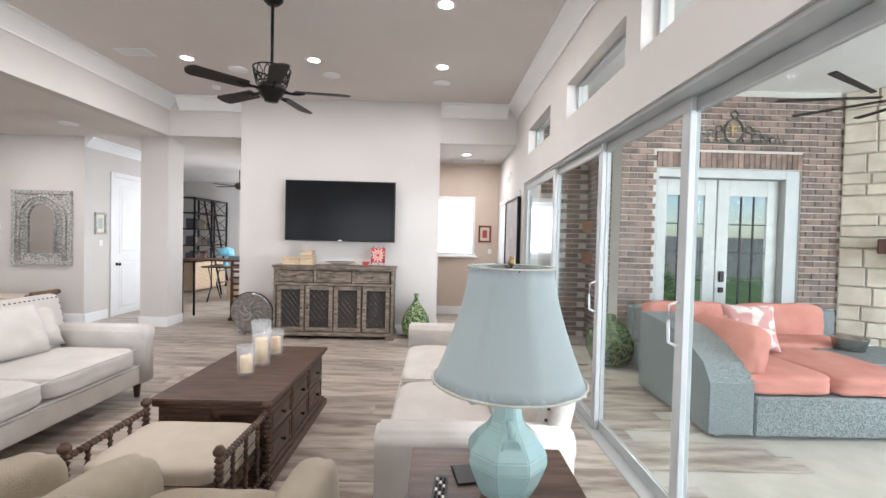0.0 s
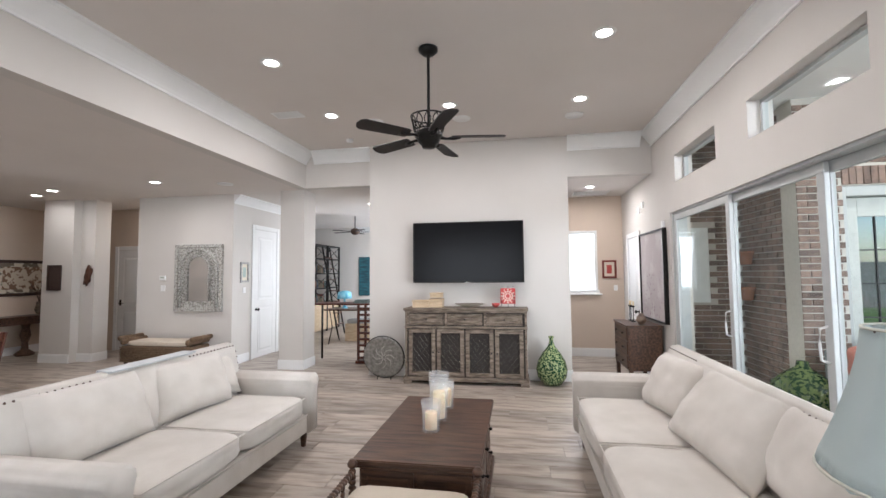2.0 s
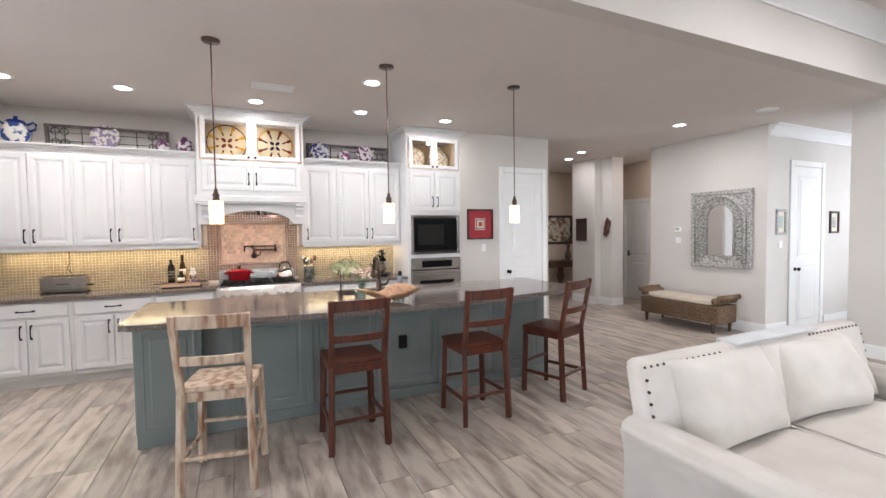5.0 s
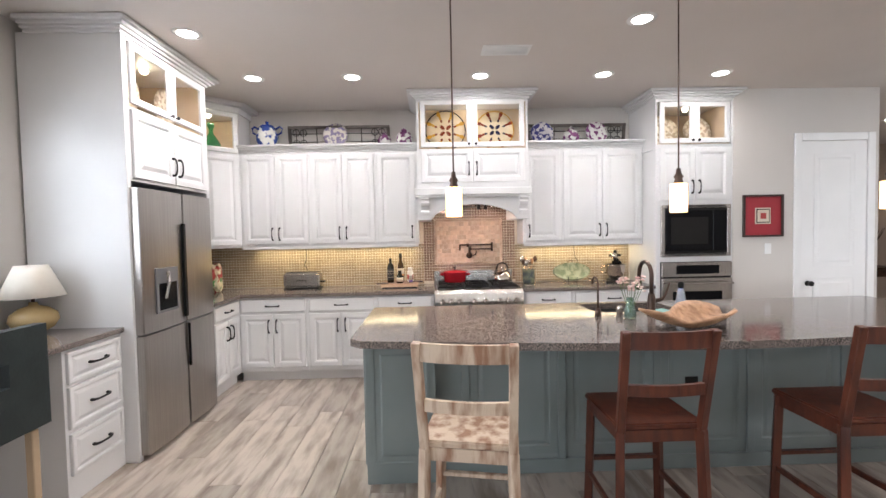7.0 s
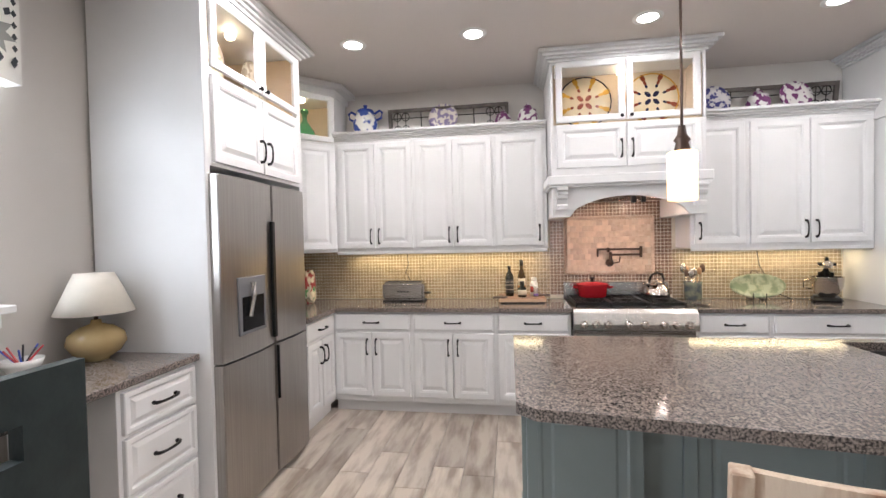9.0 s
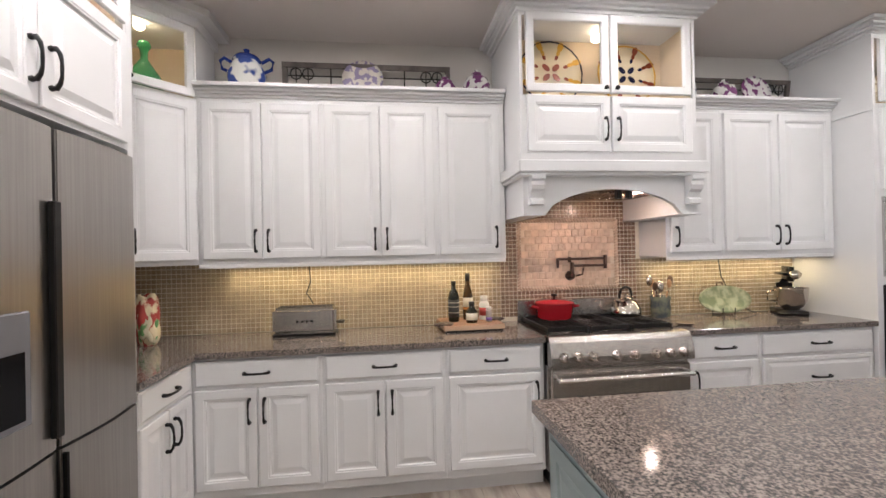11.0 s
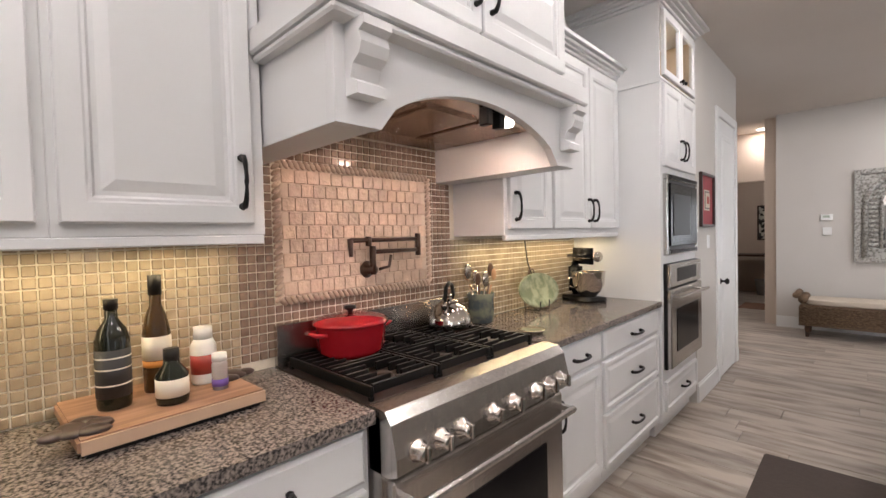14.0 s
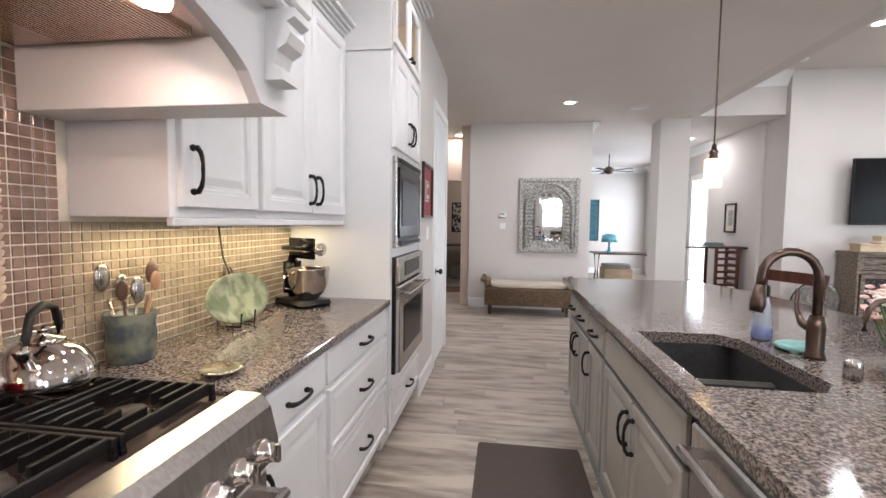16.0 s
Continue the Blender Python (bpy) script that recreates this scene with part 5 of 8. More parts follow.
M_BASKET = painted("pale_scrolled_plate", (0.72, 0.64, 0.5), (0.45, 0.36, 0.25), 30, .4)
for y in (4.14, 4.51):
    plate("display_plate", pose(-6.50, y, 2.56, 0, -6, 0), .155, [M_BASKET], "pale patterned plate in the lit tower cabinet")
for x in (-4.98, -5.45):
    plate("display_plate", pose(x, -.62, 2.58, 0, 0, 90), .15, [M_BASKET], "pale plate in the lit cabinet above the fridge")

# red picture, pantry door
M_DFRAME = mat("dark_picture_frame", (0.035, 0.018, 0.014), .35)


def picture(name, m, w, h, fw, layers, label, frame_mat=None, depth=.025):
    """A framed picture facing +x in its own frame, centred. layers: (half-width share, half-height share, material)."""
    t = thing(name, m, label, "picture")
    part("frame", boxes((0, -w / 2, -h / 2, depth, w / 2, -h / 2 + fw), (0, -w / 2, h / 2 - fw, depth, w / 2, h / 2), (0, -w / 2, -h / 2 + fw, depth, -w / 2 + fw, h / 2 - fw), (0, w / 2 - fw, -h / 2 + fw, depth, w / 2, h / 2 - fw), bevel=.002), frame_mat or M_DFRAME, t)
    for k, (a, b, mt) in enumerate(layers):
        x = .006 + .003 * k
        part("print" if k else "mount", boxes((x - .004, -(w / 2 - fw) * a, -(h / 2 - fw) * b, x, (w / 2 - fw) * a, (h / 2 - fw) * b)), mt, t)
    return t


M_CRIMSON = mat("crimson_mount", (0.33, 0.025, 0.035), .6)
M_CREAMP = mat("cream_print", (0.62, 0.55, 0.44), .7)
picture("red_picture", pose(-6.235, 5.055, 1.62), .43, .44, .02, [(1, 1, M_CRIMSON), (.42, .42, M_CREAMP), (.36, .36, M_DFRAME), (.31, .31, M_CREAMP), (.15, .15, mat("red_print", (0.4, 0.06, 0.05), .6))], "crimson picture with a small square print in a black frame")


def door(name, m, w, h, label, knob_side=1, lever=False):
    """A two-panel door in a casing; it faces +x, centred on its width, at the floor."""
    t = tagged(thing(name, m, label), kind="structure")
    part("leaf", boxes((-.03, -w / 2, .01, 0.006, w / 2, h)), M_TRIM, t)
    for z0, z1 in ((.10, h * .40), (h * .45, h - .13)):
        q = rings_panel(w - .26, z1 - z0, [(0, 0), (.0, .004), (.012, .001), (.04, .001), (.06, .008)])
        part("panel", q, M_TRIM, t, "", pose(.0065, -w / 2 + .13, z0, 0, 0, 90))
    c = .085
    part("casing", boxes((0, -w / 2 - c, 0, .02, -w / 2 - .003, h + c), (0, w / 2 + .003, 0, .02, w / 2 + c, h + c), (0, -w / 2, h + .004, .02, w / 2, h + c), bevel=.005), M_TRIM, t)
    y = knob_side * (w / 2 - .07)
    if lever:
        part("handle", boxes((0, y - .025, .93, .012, y + .025, 1.05), (.012, y - .1 if knob_side > 0 else y - .01, .975, .05, y + .01 if knob_side > 0 else y + .1, .99), bevel=.003), M_BLACK, t, "black lever handle")
    else:
        q = lathe([(.028, 0), (.028, .006), (.01, .012), (.01, .035), (.026, .045), (.028, .058), (.015, .07), (0, .07)], 14)
        q.transform(Matrix.Rotation(radians(90), 4, "Y"))
        part("knob", smooth(q), M_BLACK, t, "black door knob", Matrix.Translation((.006, y, .90)))
    return t


door("door_pantry", pose(-6.237, 5.82, 0), .70, 2.39, "closed white two-panel pantry door with a black knob", -1)
solo("light_switch", boxes((-6.235, 5.08, 1.22, -6.228, 5.15, 1.33), bevel=.002), M_TRIM, "white light switch plate under the red picture", "switch")

# desk corner
M_BLUEGR = M_GRANITE
cabinet("drawer_unit", pose(-4.22, -0.50, 0, 0, 0, 180), 0.455, 0, .89, .55, [("drawer", .02, .69, .435, .87, "c"), ("drawer", .02, .43, .435, .67, "c"), ("drawer", .02, .16, .435, .40, "c")], "white desk drawer unit with three black pulls")
solo("desk_worktop", boxes((-4.678, -1.078, .892, -2.95, -.47, .925), bevel=.004), M_GRANITE, "polished blue-grey granite desk top", "desk")
lp = thing("desk_lamp", pose(-4.53, -.92, .926), "gold ceramic table lamp with a white shade", "table lamp")
part("base", smooth(lathe([(.05, 0), (.055, .012), (.10, .04), (.125, .085), (.115, .13), (.07, .165), (.025, .18), (.02, .20), (0, .20)], 28)), mat("honey_gold_ceramic", (0.43, 0.33, 0.17), .2, color2=(0.36, 0.26, 0.12), scale=5), lp)
part("neck", smooth(tube([(0, 0, .19), (0, 0, .26)], .01, 8)), M_BRONZE, lp)
part("shade", smooth(tube([(0, 0, .235), (0, 0, .40), (0, 0, .43)], [.165, .095, .082], 28)), mat("white_lampshade", (0.85, 0.80, 0.70), .8), lp, "white fabric shade")
pb = thing("pen_bowl", pose(-4.24, -.98, .926), "white bowl of coloured pens on the desk", "bowl")
part("bowl", smooth(lathe([(.03, 0), (.035, .005), (.065, .05), (.075, .08), (.07, .08), (0, .02)], 20)), M_WHITE, pb)
for k in range(8):
    a = k * .8
    part("pen", tube([(0, 0, .04), (.07 * math.cos(a), .07 * math.sin(a), .13)], .004, 5), mat("pen_" + ("red", "blue", "black")[k % 3], ((.5, .05, .05), (.05, .1, .5), (.03, .03, .03))[k % 3], .4), pb)
M_TEAL = mat("dark_teal_leather", (0.022, 0.031, 0.031), .42, color2=(0.015, 0.022, 0.023), scale=10, bump=.1)
dc = thing("desk_chair", pose(-3.71, -.42, 0, 0, 0, 0), "dark teal leather high chair with a square cut in its back", "chair")
part("seat", smooth(boxes((-.23, -.40, .58, .23, .04, .68), bevel=.03, seg=3)), M_TEAL, dc)
part("backrest", boxes((-.25, .02, .60, .25, .075, .84), (-.25, .02, .84, -.05, .075, .95), (.05, .02, .84, .25, .075, .95), (-.25, .02, .95, .25, .075, 1.10)), M_TEAL, dc)
for x in (-.2, .2):
    for y in (-.36, .02):
        part("leg", boxes((x - .02, y - .02, 0, x + .02, y + .02, .58), bevel=.004), mat("pale_chair_leg", (0.45, 0.34, 0.22), .5), dc)
wd = structure("window_desk", boxes((-4.20, -1.2, 1.24, -4.15, -1.12, 2.36), (-3.35, -1.2, 1.24, -3.30, -1.12, 2.36), (-4.15, -1.2, 2.31, -3.35, -1.12, 2.36), (-4.15, -1.2, 1.24, -3.35, -1.12, 1.29), (-4.15, -1.19, 1.76, -3.35, -1.13, 1.80), bevel=.003), M_TRIM)
structure("window_sill", boxes((-4.26, -1.14, 1.205, -3.24, -1.02, 1.24), (-4.23, -1.078, 1.14, -3.27, -1.06, 1.205), bevel=.004), M_TRIM)
solo("roller_blind", boxes((-4.15, -1.115, 1.78, -3.35, -1.11, 2.34)), mat("translucent_blind", (0.92, 0.92, 0.90), .9, trans=.75, ior=1.05), "white roller blind half way down the window", "blind")
vl = [(-4.29, 2.76), (-4.29, 2.20)] + [(-4.29 + 1.03 * k / 10, 2.20 + .05 + .05 * math.cos(math.pi * 2 * k / 10) * -1) for k in range(1, 10)] + [(-3.26, 2.20), (-3.26, 2.76)]
va_ = thing("valance", Matrix(), "white fabric valance with grey medallion print", "valance")
part("fabric", prism(vl, .09, "y", -1.075), mat("white_valance_cotton", (0.72, 0.71, 0.66), .9, bump=.2, bscale=250), va_)


def diamond(bm, u, v, a, b, turn):
    """A flat printed diamond, 2a by 2b, on the valance's face."""
    q = bmesh.new()
    c, n_ = math.cos(turn), math.sin(turn)
    vs = [q.verts.new((u + x * c - z * n_, -.983, v + x * n_ + z * c)) for x, z in ((-a, 0), (0, -b), (a, 0), (0, b))]
    q.faces.new(vs)
    join(bm, q)


dark, grey = bmesh.new(), bmesh.new()
for mu, mv, R_ in ((-4.14, 2.63, .085), (-3.78, 2.60, .105), (-3.45, 2.63, .085)):
    for k in range(18):
        a = math.pi * 2 * k / 18
        diamond(grey, mu + R_ * .72 * math.cos(a), mv + R_ * .72 * math.sin(a), R_ * .26, R_ * .10, a)
        diamond(dark, mu + R_ * 1.02 * math.cos(a), mv + R_ * 1.02 * math.sin(a), R_ * .07, R_ * .07, a)
    for k in range(8):
        a = math.pi * 2 * k / 8
        diamond(dark, mu + R_ * .22 * math.cos(a), mv + R_ * .22 * math.sin(a), R_ * .15, R_ * .07, a)
for mu, mv in ((-3.96, 2.42), (-3.60, 2.42), (-4.18, 2.40)):
    for k in range(8):
        a = math.pi * 2 * k / 8 + .2
        diamond(grey, mu + .045 * math.cos(a), mv + .045 * math.sin(a), .05, .022, a)
for k in range(19):
    u = -4.26 + .052 * k
    diamond(dark, u, 2.285 + .012 * (k % 2), .014, .022, 0)
    diamond(dark, u + .02, 2.50 + .05 * math.sin(k * .9), .016, .022, .4)
for k in range(9):
    diamond(dark, -4.265, 2.30 + .05 * k, .012, .017, 0)
part("dark_print", dark, mat("charcoal_print", (0.045, 0.05, 0.055), .9), va_, "dark diamond print")["kind"] = "stuff"
part("grey_print", grey, mat("warm_grey_print", (0.27, 0.275, 0.26), .9), va_, "grey medallion print")["kind"] = "stuff"

# pendants, downlights and vents
pend = thing("pendant_lamp", pose(-4.30, 1.72, 0), "small pendant with a frosted cylinder shade and bronze stem", "pendant lamp", "pendants over the island")
part("canopy", smooth(lathe([(.06, 2.925), (.065, 2.94), (0, 2.94)], 20)), M_BRONZE, pend)
part("stem", tube([(0, 0, 1.82), (0, 0, 2.925)], .005, 6), M_BRONZE, pend)
part("socket", smooth(lathe([(.022, 1.765), (.026, 1.78), (.02, 1.80), (.028, 1.81), (.016, 1.83), (.012, 1.86), (0, 1.86)], 14)), M_BRONZE, pend)
part("shade", smooth(lathe([(.044, 1.60), (.048, 1.605), (.048, 1.765), (.044, 1.77), (0, 1.772)], 20)), mat("glowing_frosted_glass", (0.9, 0.75, 0.55), .4, emit=(1.0, .60, .26), emit_strength=2.6), pend, "glowing frosted glass shade")
copy_thing(pend, pose(-4.30, 3.05, 0))
copy_thing(pend, pose(-4.33, 4.37, 0))
# the one at (-6.7, 11.2) is an unseen extra that lights the vanity room
CANS = [(-5.78, .0, KC), (-5.78, .89, KC), (-5.78, 2.06, KC), (-5.78, 3.2, KC), (-5.78, 4.3, KC), (-4.74, 3.05, KC), (-4.9, -.1, KC), (-4.78, 7.39, KC), (-7.6, 7.9, KC), (-6.42, 9.38, KC), (-6.7, 11.2, KC), (-2.3, 10.0, KC), (1.75, 9.15, KC), (-6.9, 7.6, KC), (-3.9, .9, KC),
        (-1.69, 5.41, LC), (-1.71, 6.79, LC), (1.29, 6.83, LC), (1.30, 5.45, LC), (-.21, 6.74, LC), (-1.69, 3.0, LC), (1.3, 3.0, LC)]
can = None
for x, y, z in CANS:
    if can is None:
        can = thing("recessed_light", pose(x, y, z), "round white recessed ceiling light, switched on", "ceiling light", "recessed ceiling lights")
        part("trim_ring", smooth(lathe([(.06, -.001), (.068, -.006), (.095, -.004), (.098, 0)], 24, False)), M_TRIM, can, "white trim ring")
        part("lens", lathe([(0, -.004), (.066, -.004), (.066, -.001), (0, -.001)], 24), M_LAMP, can)
    else:
        copy_thing(can, pose(x, y, z))
    lamp("downlight", "AREA", pose(x, y, z - .02), (4 if x < -7 else 8.5 if x < -5 else 21) if z == KC else 19, (1, .93, .87) if z == KC else (1, .93, .88), size=.14)


def vent(m, w, d, n, label):
    t = thing("ceiling_vent", m, label, "vent")
    part("frame", boxes((-w / 2, -d / 2, -.008, w / 2, -d / 2 + .02, 0), (-w / 2, d / 2 - .02, -.008, w / 2, d / 2, 0), (-w / 2, -d / 2 + .02, -.008, -w / 2 + .02, d / 2 - .02, 0), (w / 2 - .02, -d / 2 + .02, -.008, w / 2, d / 2 - .02, 0)), M_TRIM, t)
    part("backing", boxes((-w / 2 + .02, -d / 2 + .02, -.002, w / 2 - .02, d / 2 - .02, 0)), mat("vent_shadow_grey", (0.12, 0.12, 0.12), .8), t)
    for k in range(n):
        y = -d / 2 + .02 + (d - .04) * (k + .5) / n
        part("slat", boxes((-w / 2 + .02, y - .004, -.009, w / 2 - .02, y + .004, -.003)), M_TRIM, t)


vent(pose(-5.22, 2.2, KC, 0, 0, 90), .38, .18, 8, "white slatted ceiling air vent")
vent(pose(-2.22, 6.66, LC, 0, 0, 0), .36, .20, 8, "white slatted ceiling air vent")
vent(pose(1.85, 9.75, KC, 0, 0, 0), .60, .40, 9, "large white slatted return air vent in the hall ceiling")
for x, y, z, r in ((-1.85, 7.75, LC, .05), (-1.25, 7.1, LC, .11), (1.29, 7.35, LC, .11), (-.12, 7.2, LC, .11), (-3.84, 7.7, KC, .11)):
    solo("ceiling_speaker" if r > .1 else "smoke_detector", smooth(lathe([(r, -.012 if r > .1 else -.035), (r * 1.05, 0), (0, 0), (0, -.012 if r > .1 else -.04)][:2] + [(0, 0)], 24)), M_TRIM, "round white ceiling speaker" if r > .1 else "small white smoke detector on the ceiling", "speaker" if r > .1 else "detector", m=pose(x, y, z))
lamp("under_cabinet_left", "AREA", pose(-6.72, .5, 1.36), 7.5, (1, .80, .46), size=.06, size_y=1.8)
lamp("under_cabinet_right", "AREA", pose(-6.72, 3.25, 1.34), 5.5, (1, .80, .46), size=.06, size_y=1.2)
lamp("cabinet_glow", "POINT", pose(-6.35, 2.02, 2.79), .7, (1, .8, .5), radius=.03)
lamp("cabinet_glow", "POINT", pose(-6.40, 4.33, 2.78), .6, (1, .8, .5), radius=.03)
lamp("cabinet_glow", "POINT", pose(-5.2, -.6, 2.80), .8, (1, .8, .5), radius=.03)
lamp("cabinet_glow", "POINT", pose(-6.45, -.75, 2.80), 1.5, (1, .8, .5), radius=.03)

# ---- living room ----


def nails(bm, pts, r=.0095):
    for p in pts:
        q = bmesh.new()
        bmesh.ops.create_icosphere(q, subdivisions=1, radius=r, matrix=Matrix.Translation(p))
        join(bm, q)


def sofa(L, label):
    """A rolled-arm sofa that faces -y, its length along x, centred."""
    t = thing("sofa", Matrix(), label, "sofa")
    h = L / 2
    part("frame", boxes((-h + .03, -.44, .13, h - .03, .40, .30), bevel=.02, seg=2), M_SOFA, t)
    for s in (-1, 1):
        bm = bmesh.new()
        o = [(-.07, .13), (.09, .13), (.09, .50), (.115, .56), (.10, .62), (.05, .645), (-.01, .645), (-.07, .62), (-.09, .57), (-.07, .52)]
        q = prism([(u, v) for u, v in o], .88, "y", -.47)
        bmesh.ops.bevel(q, geom=q.edges[:], offset=.018, segments=2, affect="EDGES", clamp_overlap=True)
        q.transform(Matrix.Translation((s * (h - .09), 0, 0)) @ Matrix.Diagonal((s, 1, 1, 1)))
        if s < 0:
            bmesh.ops.reverse_faces(q, faces=q.faces[:])
        join(bm, q)
        part("arm", smooth(bm), M_SOFA, t, "rolled arm")
    w = (L - .36) / 2
    for s in (-1, 1):
        part("seat_cushion", cushion(w, .72, .17, 7, 14, .02, 2 + s), M_SOFA, t, "", Matrix.Translation((s * w / 2, -.10, .30)))
    bk = prism([(.20, .28), (.34, .28), (.45, .86), (.44, .90), (.39, .905), (.34, .88)], L - .12, "x", -h + .06)
    bmesh.ops.bevel(bk, geom=bk.edges[:], offset=.015, segments=2, affect="EDGES", clamp_overlap=True)
    part("backrest", smooth(bk), M_SOFA, t)
    bm = bmesh.new()
    n = int((L - .16) / .042)
    nails(bm, [(-h + .085 + (L - .17) * k / n, .352, .872) for k in range(n + 1) if k < 14 or k > n - 14] + [(s * (h - .075), .352 - .012 * k - .01, .872 - .052 * k) for s in (-1, 1) for k in range(1, 6)])
    nails(bm, [(-h + .085 + (L - .17) * k / n, .448, .86) for k in range(n + 1)])
    part("nailhead_trim", smooth(bm), M_BRONZE, t, "dark bronze nailheads")["kind"] = "stuff"
    for x in (-h + .1, h - .1):
        for y in (-.38, .32):
            q = lathe([(.022, 0), (.034, .13), (0, .13)], 8)
            part("leg", q, M_DWOOD, t, "dark tapered wooden leg", Matrix.Translation((x, y, 0)))
    return t


sA = sofa(2.10, "cream linen sofa with nailhead trim and two back pillows")
sA.matrix_basis = pose(-1.75, 4.54, 0, 0, 0, 90)
sB = sofa(2.45, "cream linen sofa with nailhead trim beside the sliding door")
sB.matrix_basis = pose(1.49, 4.70, 0, 0, 0, -90)
pil = [((-1.96, 4.10, .455), 92, -22, .78, .46, 1, "large cream back pillow on the sofa"), ((-1.96, 4.90, .455), 84, -22, .72, .44, 2, "large cream back pillow on the sofa"), ((-2.05, 5.20, .47), 70, -30, .5, .42, 3, "cream back pillow on the sofa"),
       ((1.62, 5.35, .455), -78, -28, .62, .46, 4, "slumped cream pillow on the sofa"), ((1.58, 4.55, .455), -86, -38, .95, .52, 5, "long cream pillow leaning on the sofa back"), ((1.74, 3.95, .46), -95, -22, .60, .46, 6, "cream back pillow on the sofa")]
for p, rz, rx, w, h, sd, lab in pil:
    solo("pillow", pillow(w, h, .24, sd), M_SOFA, lab, "pillow", m=pose(*p, rx, 0, rz))
solo("throw", boxes((-.34, .385, .60, .42, .395, .905), (-.34, .27, .90, .42, .395, .912), (-.34, .30, .62, .42, .31, .90), bevel=.003), mat("pale_grey_throw", (0.60, 0.62, 0.63), .95, bump=.3, bscale=200), "pale grey throw over the sofa back", "throw", m=sA.matrix_basis @ pose(.05, .06, .0))

ct = thing("coffee_table", pose(-.02, 4.76, 0), "dark walnut trunk coffee table with small drawers", "coffee table")
part("top", boxes((-.36, -.64, .475, .36, .64, .505), (-.345, -.625, .455, .345, .625, .475), bevel=.006, seg=2), M_DWOOD, ct)
part("body", boxes((-.32, -.60, .06, .32, .60, .455), bevel=.004), M_DWOOD, ct)
part("plinth", boxes((-.36, -.64, 0, .36, .64, .06), (-.34, -.62, .06, .34, .62, .085), bevel=.008), M_DWOOD, ct)
for s, rz, x in ((1, 90, .32), (-1, -90, -.32)):
    for k in range(3):
        for z in (.10, .275):
            y = -.58 + .39 * k
            d = part("drawer", rings_panel(.37, .16, [(0, 0), (0, .01), (.02, .012), (.026, .006), (.032, .006), (.045, .010)]), M_DWOOD, ct, "", pose(x, y if s > 0 else y + .37, z, 0, 0, rz))
            part("knob", knob_bm(.012), M_BLACK, d, "", Matrix.Translation((.185, -.01, .08)))
for k in range(2):
    part("end_panel", rings_panel(.30, .34, [(0, 0), (0, .008), (.03, .008), (.04, .002), (.05, .002)]), M_DWOOD, ct, "", pose(-.31 + .32 * k, -.60, .10))

M_CANDLE = mat("cream_candle_wax", (0.80, 0.62, 0.36), .5, color2=(0.78, 0.6, 0.36))
M_CANDLE.node_tree.nodes["Principled BSDF"].inputs["Subsurface Weight"].default_value = .2
M_HURR = mat("hurricane_glass", (0.9, 0.92, 0.92), .03, color2=(0.9, 0.92, 0.92), coat=1.0)
M_HURR.node_tree.nodes["Principled BSDF"].inputs["Alpha"].default_value = .16
for x, y, r, h, ch in ((-.02, 4.60, .062, .20, .13), (-.01, 4.83, .068, .33, .20), (0, 5.10, .058, .21, .15)):
    t = thing("hurricane_candle", pose(x, y, .506), "cream pillar candle in a clear glass hurricane", "candle holder")
    g = part("glass", smooth(lathe([(r * .6, 0), (r * .95, .006), (r * .9, .03), (r, h * .7), (r * 1.1, h), (r * 1.05, h), (r * .95, h * .7), (r * .85, .03), (0, .02)], 24)), M_HURR, t)
    g.visible_shadow = False
    part("candle", smooth(lathe([(r * .62, .022), (r * .64, ch * .95), (r * .58, ch), (r * .3, ch - .006), (0, ch - .006)], 20)), M_CANDLE, t)
    part("wick", tube([(0, 0, ch - .006), (.002, 0, ch + .008)], .0015, 5), M_BLACK, t)

M_OTT = mat("cream_seat_fabric", (0.60, 0.53, 0.44), .95, color2=(0.56, 0.49, 0.40), scale=6, bump=.2, bscale=200)
ot = thing("ottoman_bench", pose(-.01, 3.80, 0), "barley-twist dark wood bench with a cream cushion", "bench")


def twist(p, q, r, bm):
    p, q = Vector(p), Vector(q)
    n = max(2, int((q - p).length / .028))
    for k in range(n):
        s = bmesh.new()
        bmesh.ops.create_icosphere(s, subdivisions=1, radius=1)
        m = Matrix.Translation(p.lerp(q, (k + .5) / n)) @ (q - p).to_track_quat("Z", "Y").to_matrix().to_4x4() @ Matrix.Rotation(radians(35), 4, "X") @ Matrix.Diagonal((r, r, .02, 1))
        join(bm, s, m)
    return tube([p, q], r * .6, 6, bm)


for sx in (-1, 1):
    for sy in (-1, 1):
        part("leg", smooth(twist((sx * .34, sy * .27, 0), (sx * .34, sy * .27, .48), .024, bmesh.new())), M_DWOOD, ot, "barley-twist leg")
        q = lathe([(.01, .48), (.026, .495), (.028, .51), (.015, .53), (0, .53)], 12)
        part("finial", smooth(q), M_DWOOD, ot, "", Matrix.Translation((sx * .34, sy * .27, 0)))
    part("side_rail", smooth(twist((sx * .34, -.26, .46), (sx * .34, .26, .46), .02, bmesh.new())), M_DWOOD, ot, "barley-twist rail")
    part("side_rail", smooth(twist((sx * .34, -.26, .12), (sx * .34, .26, .12), .016, bmesh.new())), M_DWOOD, ot)
    for k in range(3):
        part("spindle", smooth(twist((sx * .34, -.14 + .14 * k, .13), (sx * .34, -.14 + .14 * k, .45), .013, bmesh.new())), M_DWOOD, ot)
part("seat_rail", smooth(twist((-.33, -.27, .24), (.33, -.27, .24), .018, twist((-.33, .27, .24), (.33, .27, .24), .018, bmesh.new()))), M_DWOOD, ot)
part("seat_frame", boxes((-.32, -.26, .22, .32, .26, .27), bevel=.005), M_DWOOD, ot)
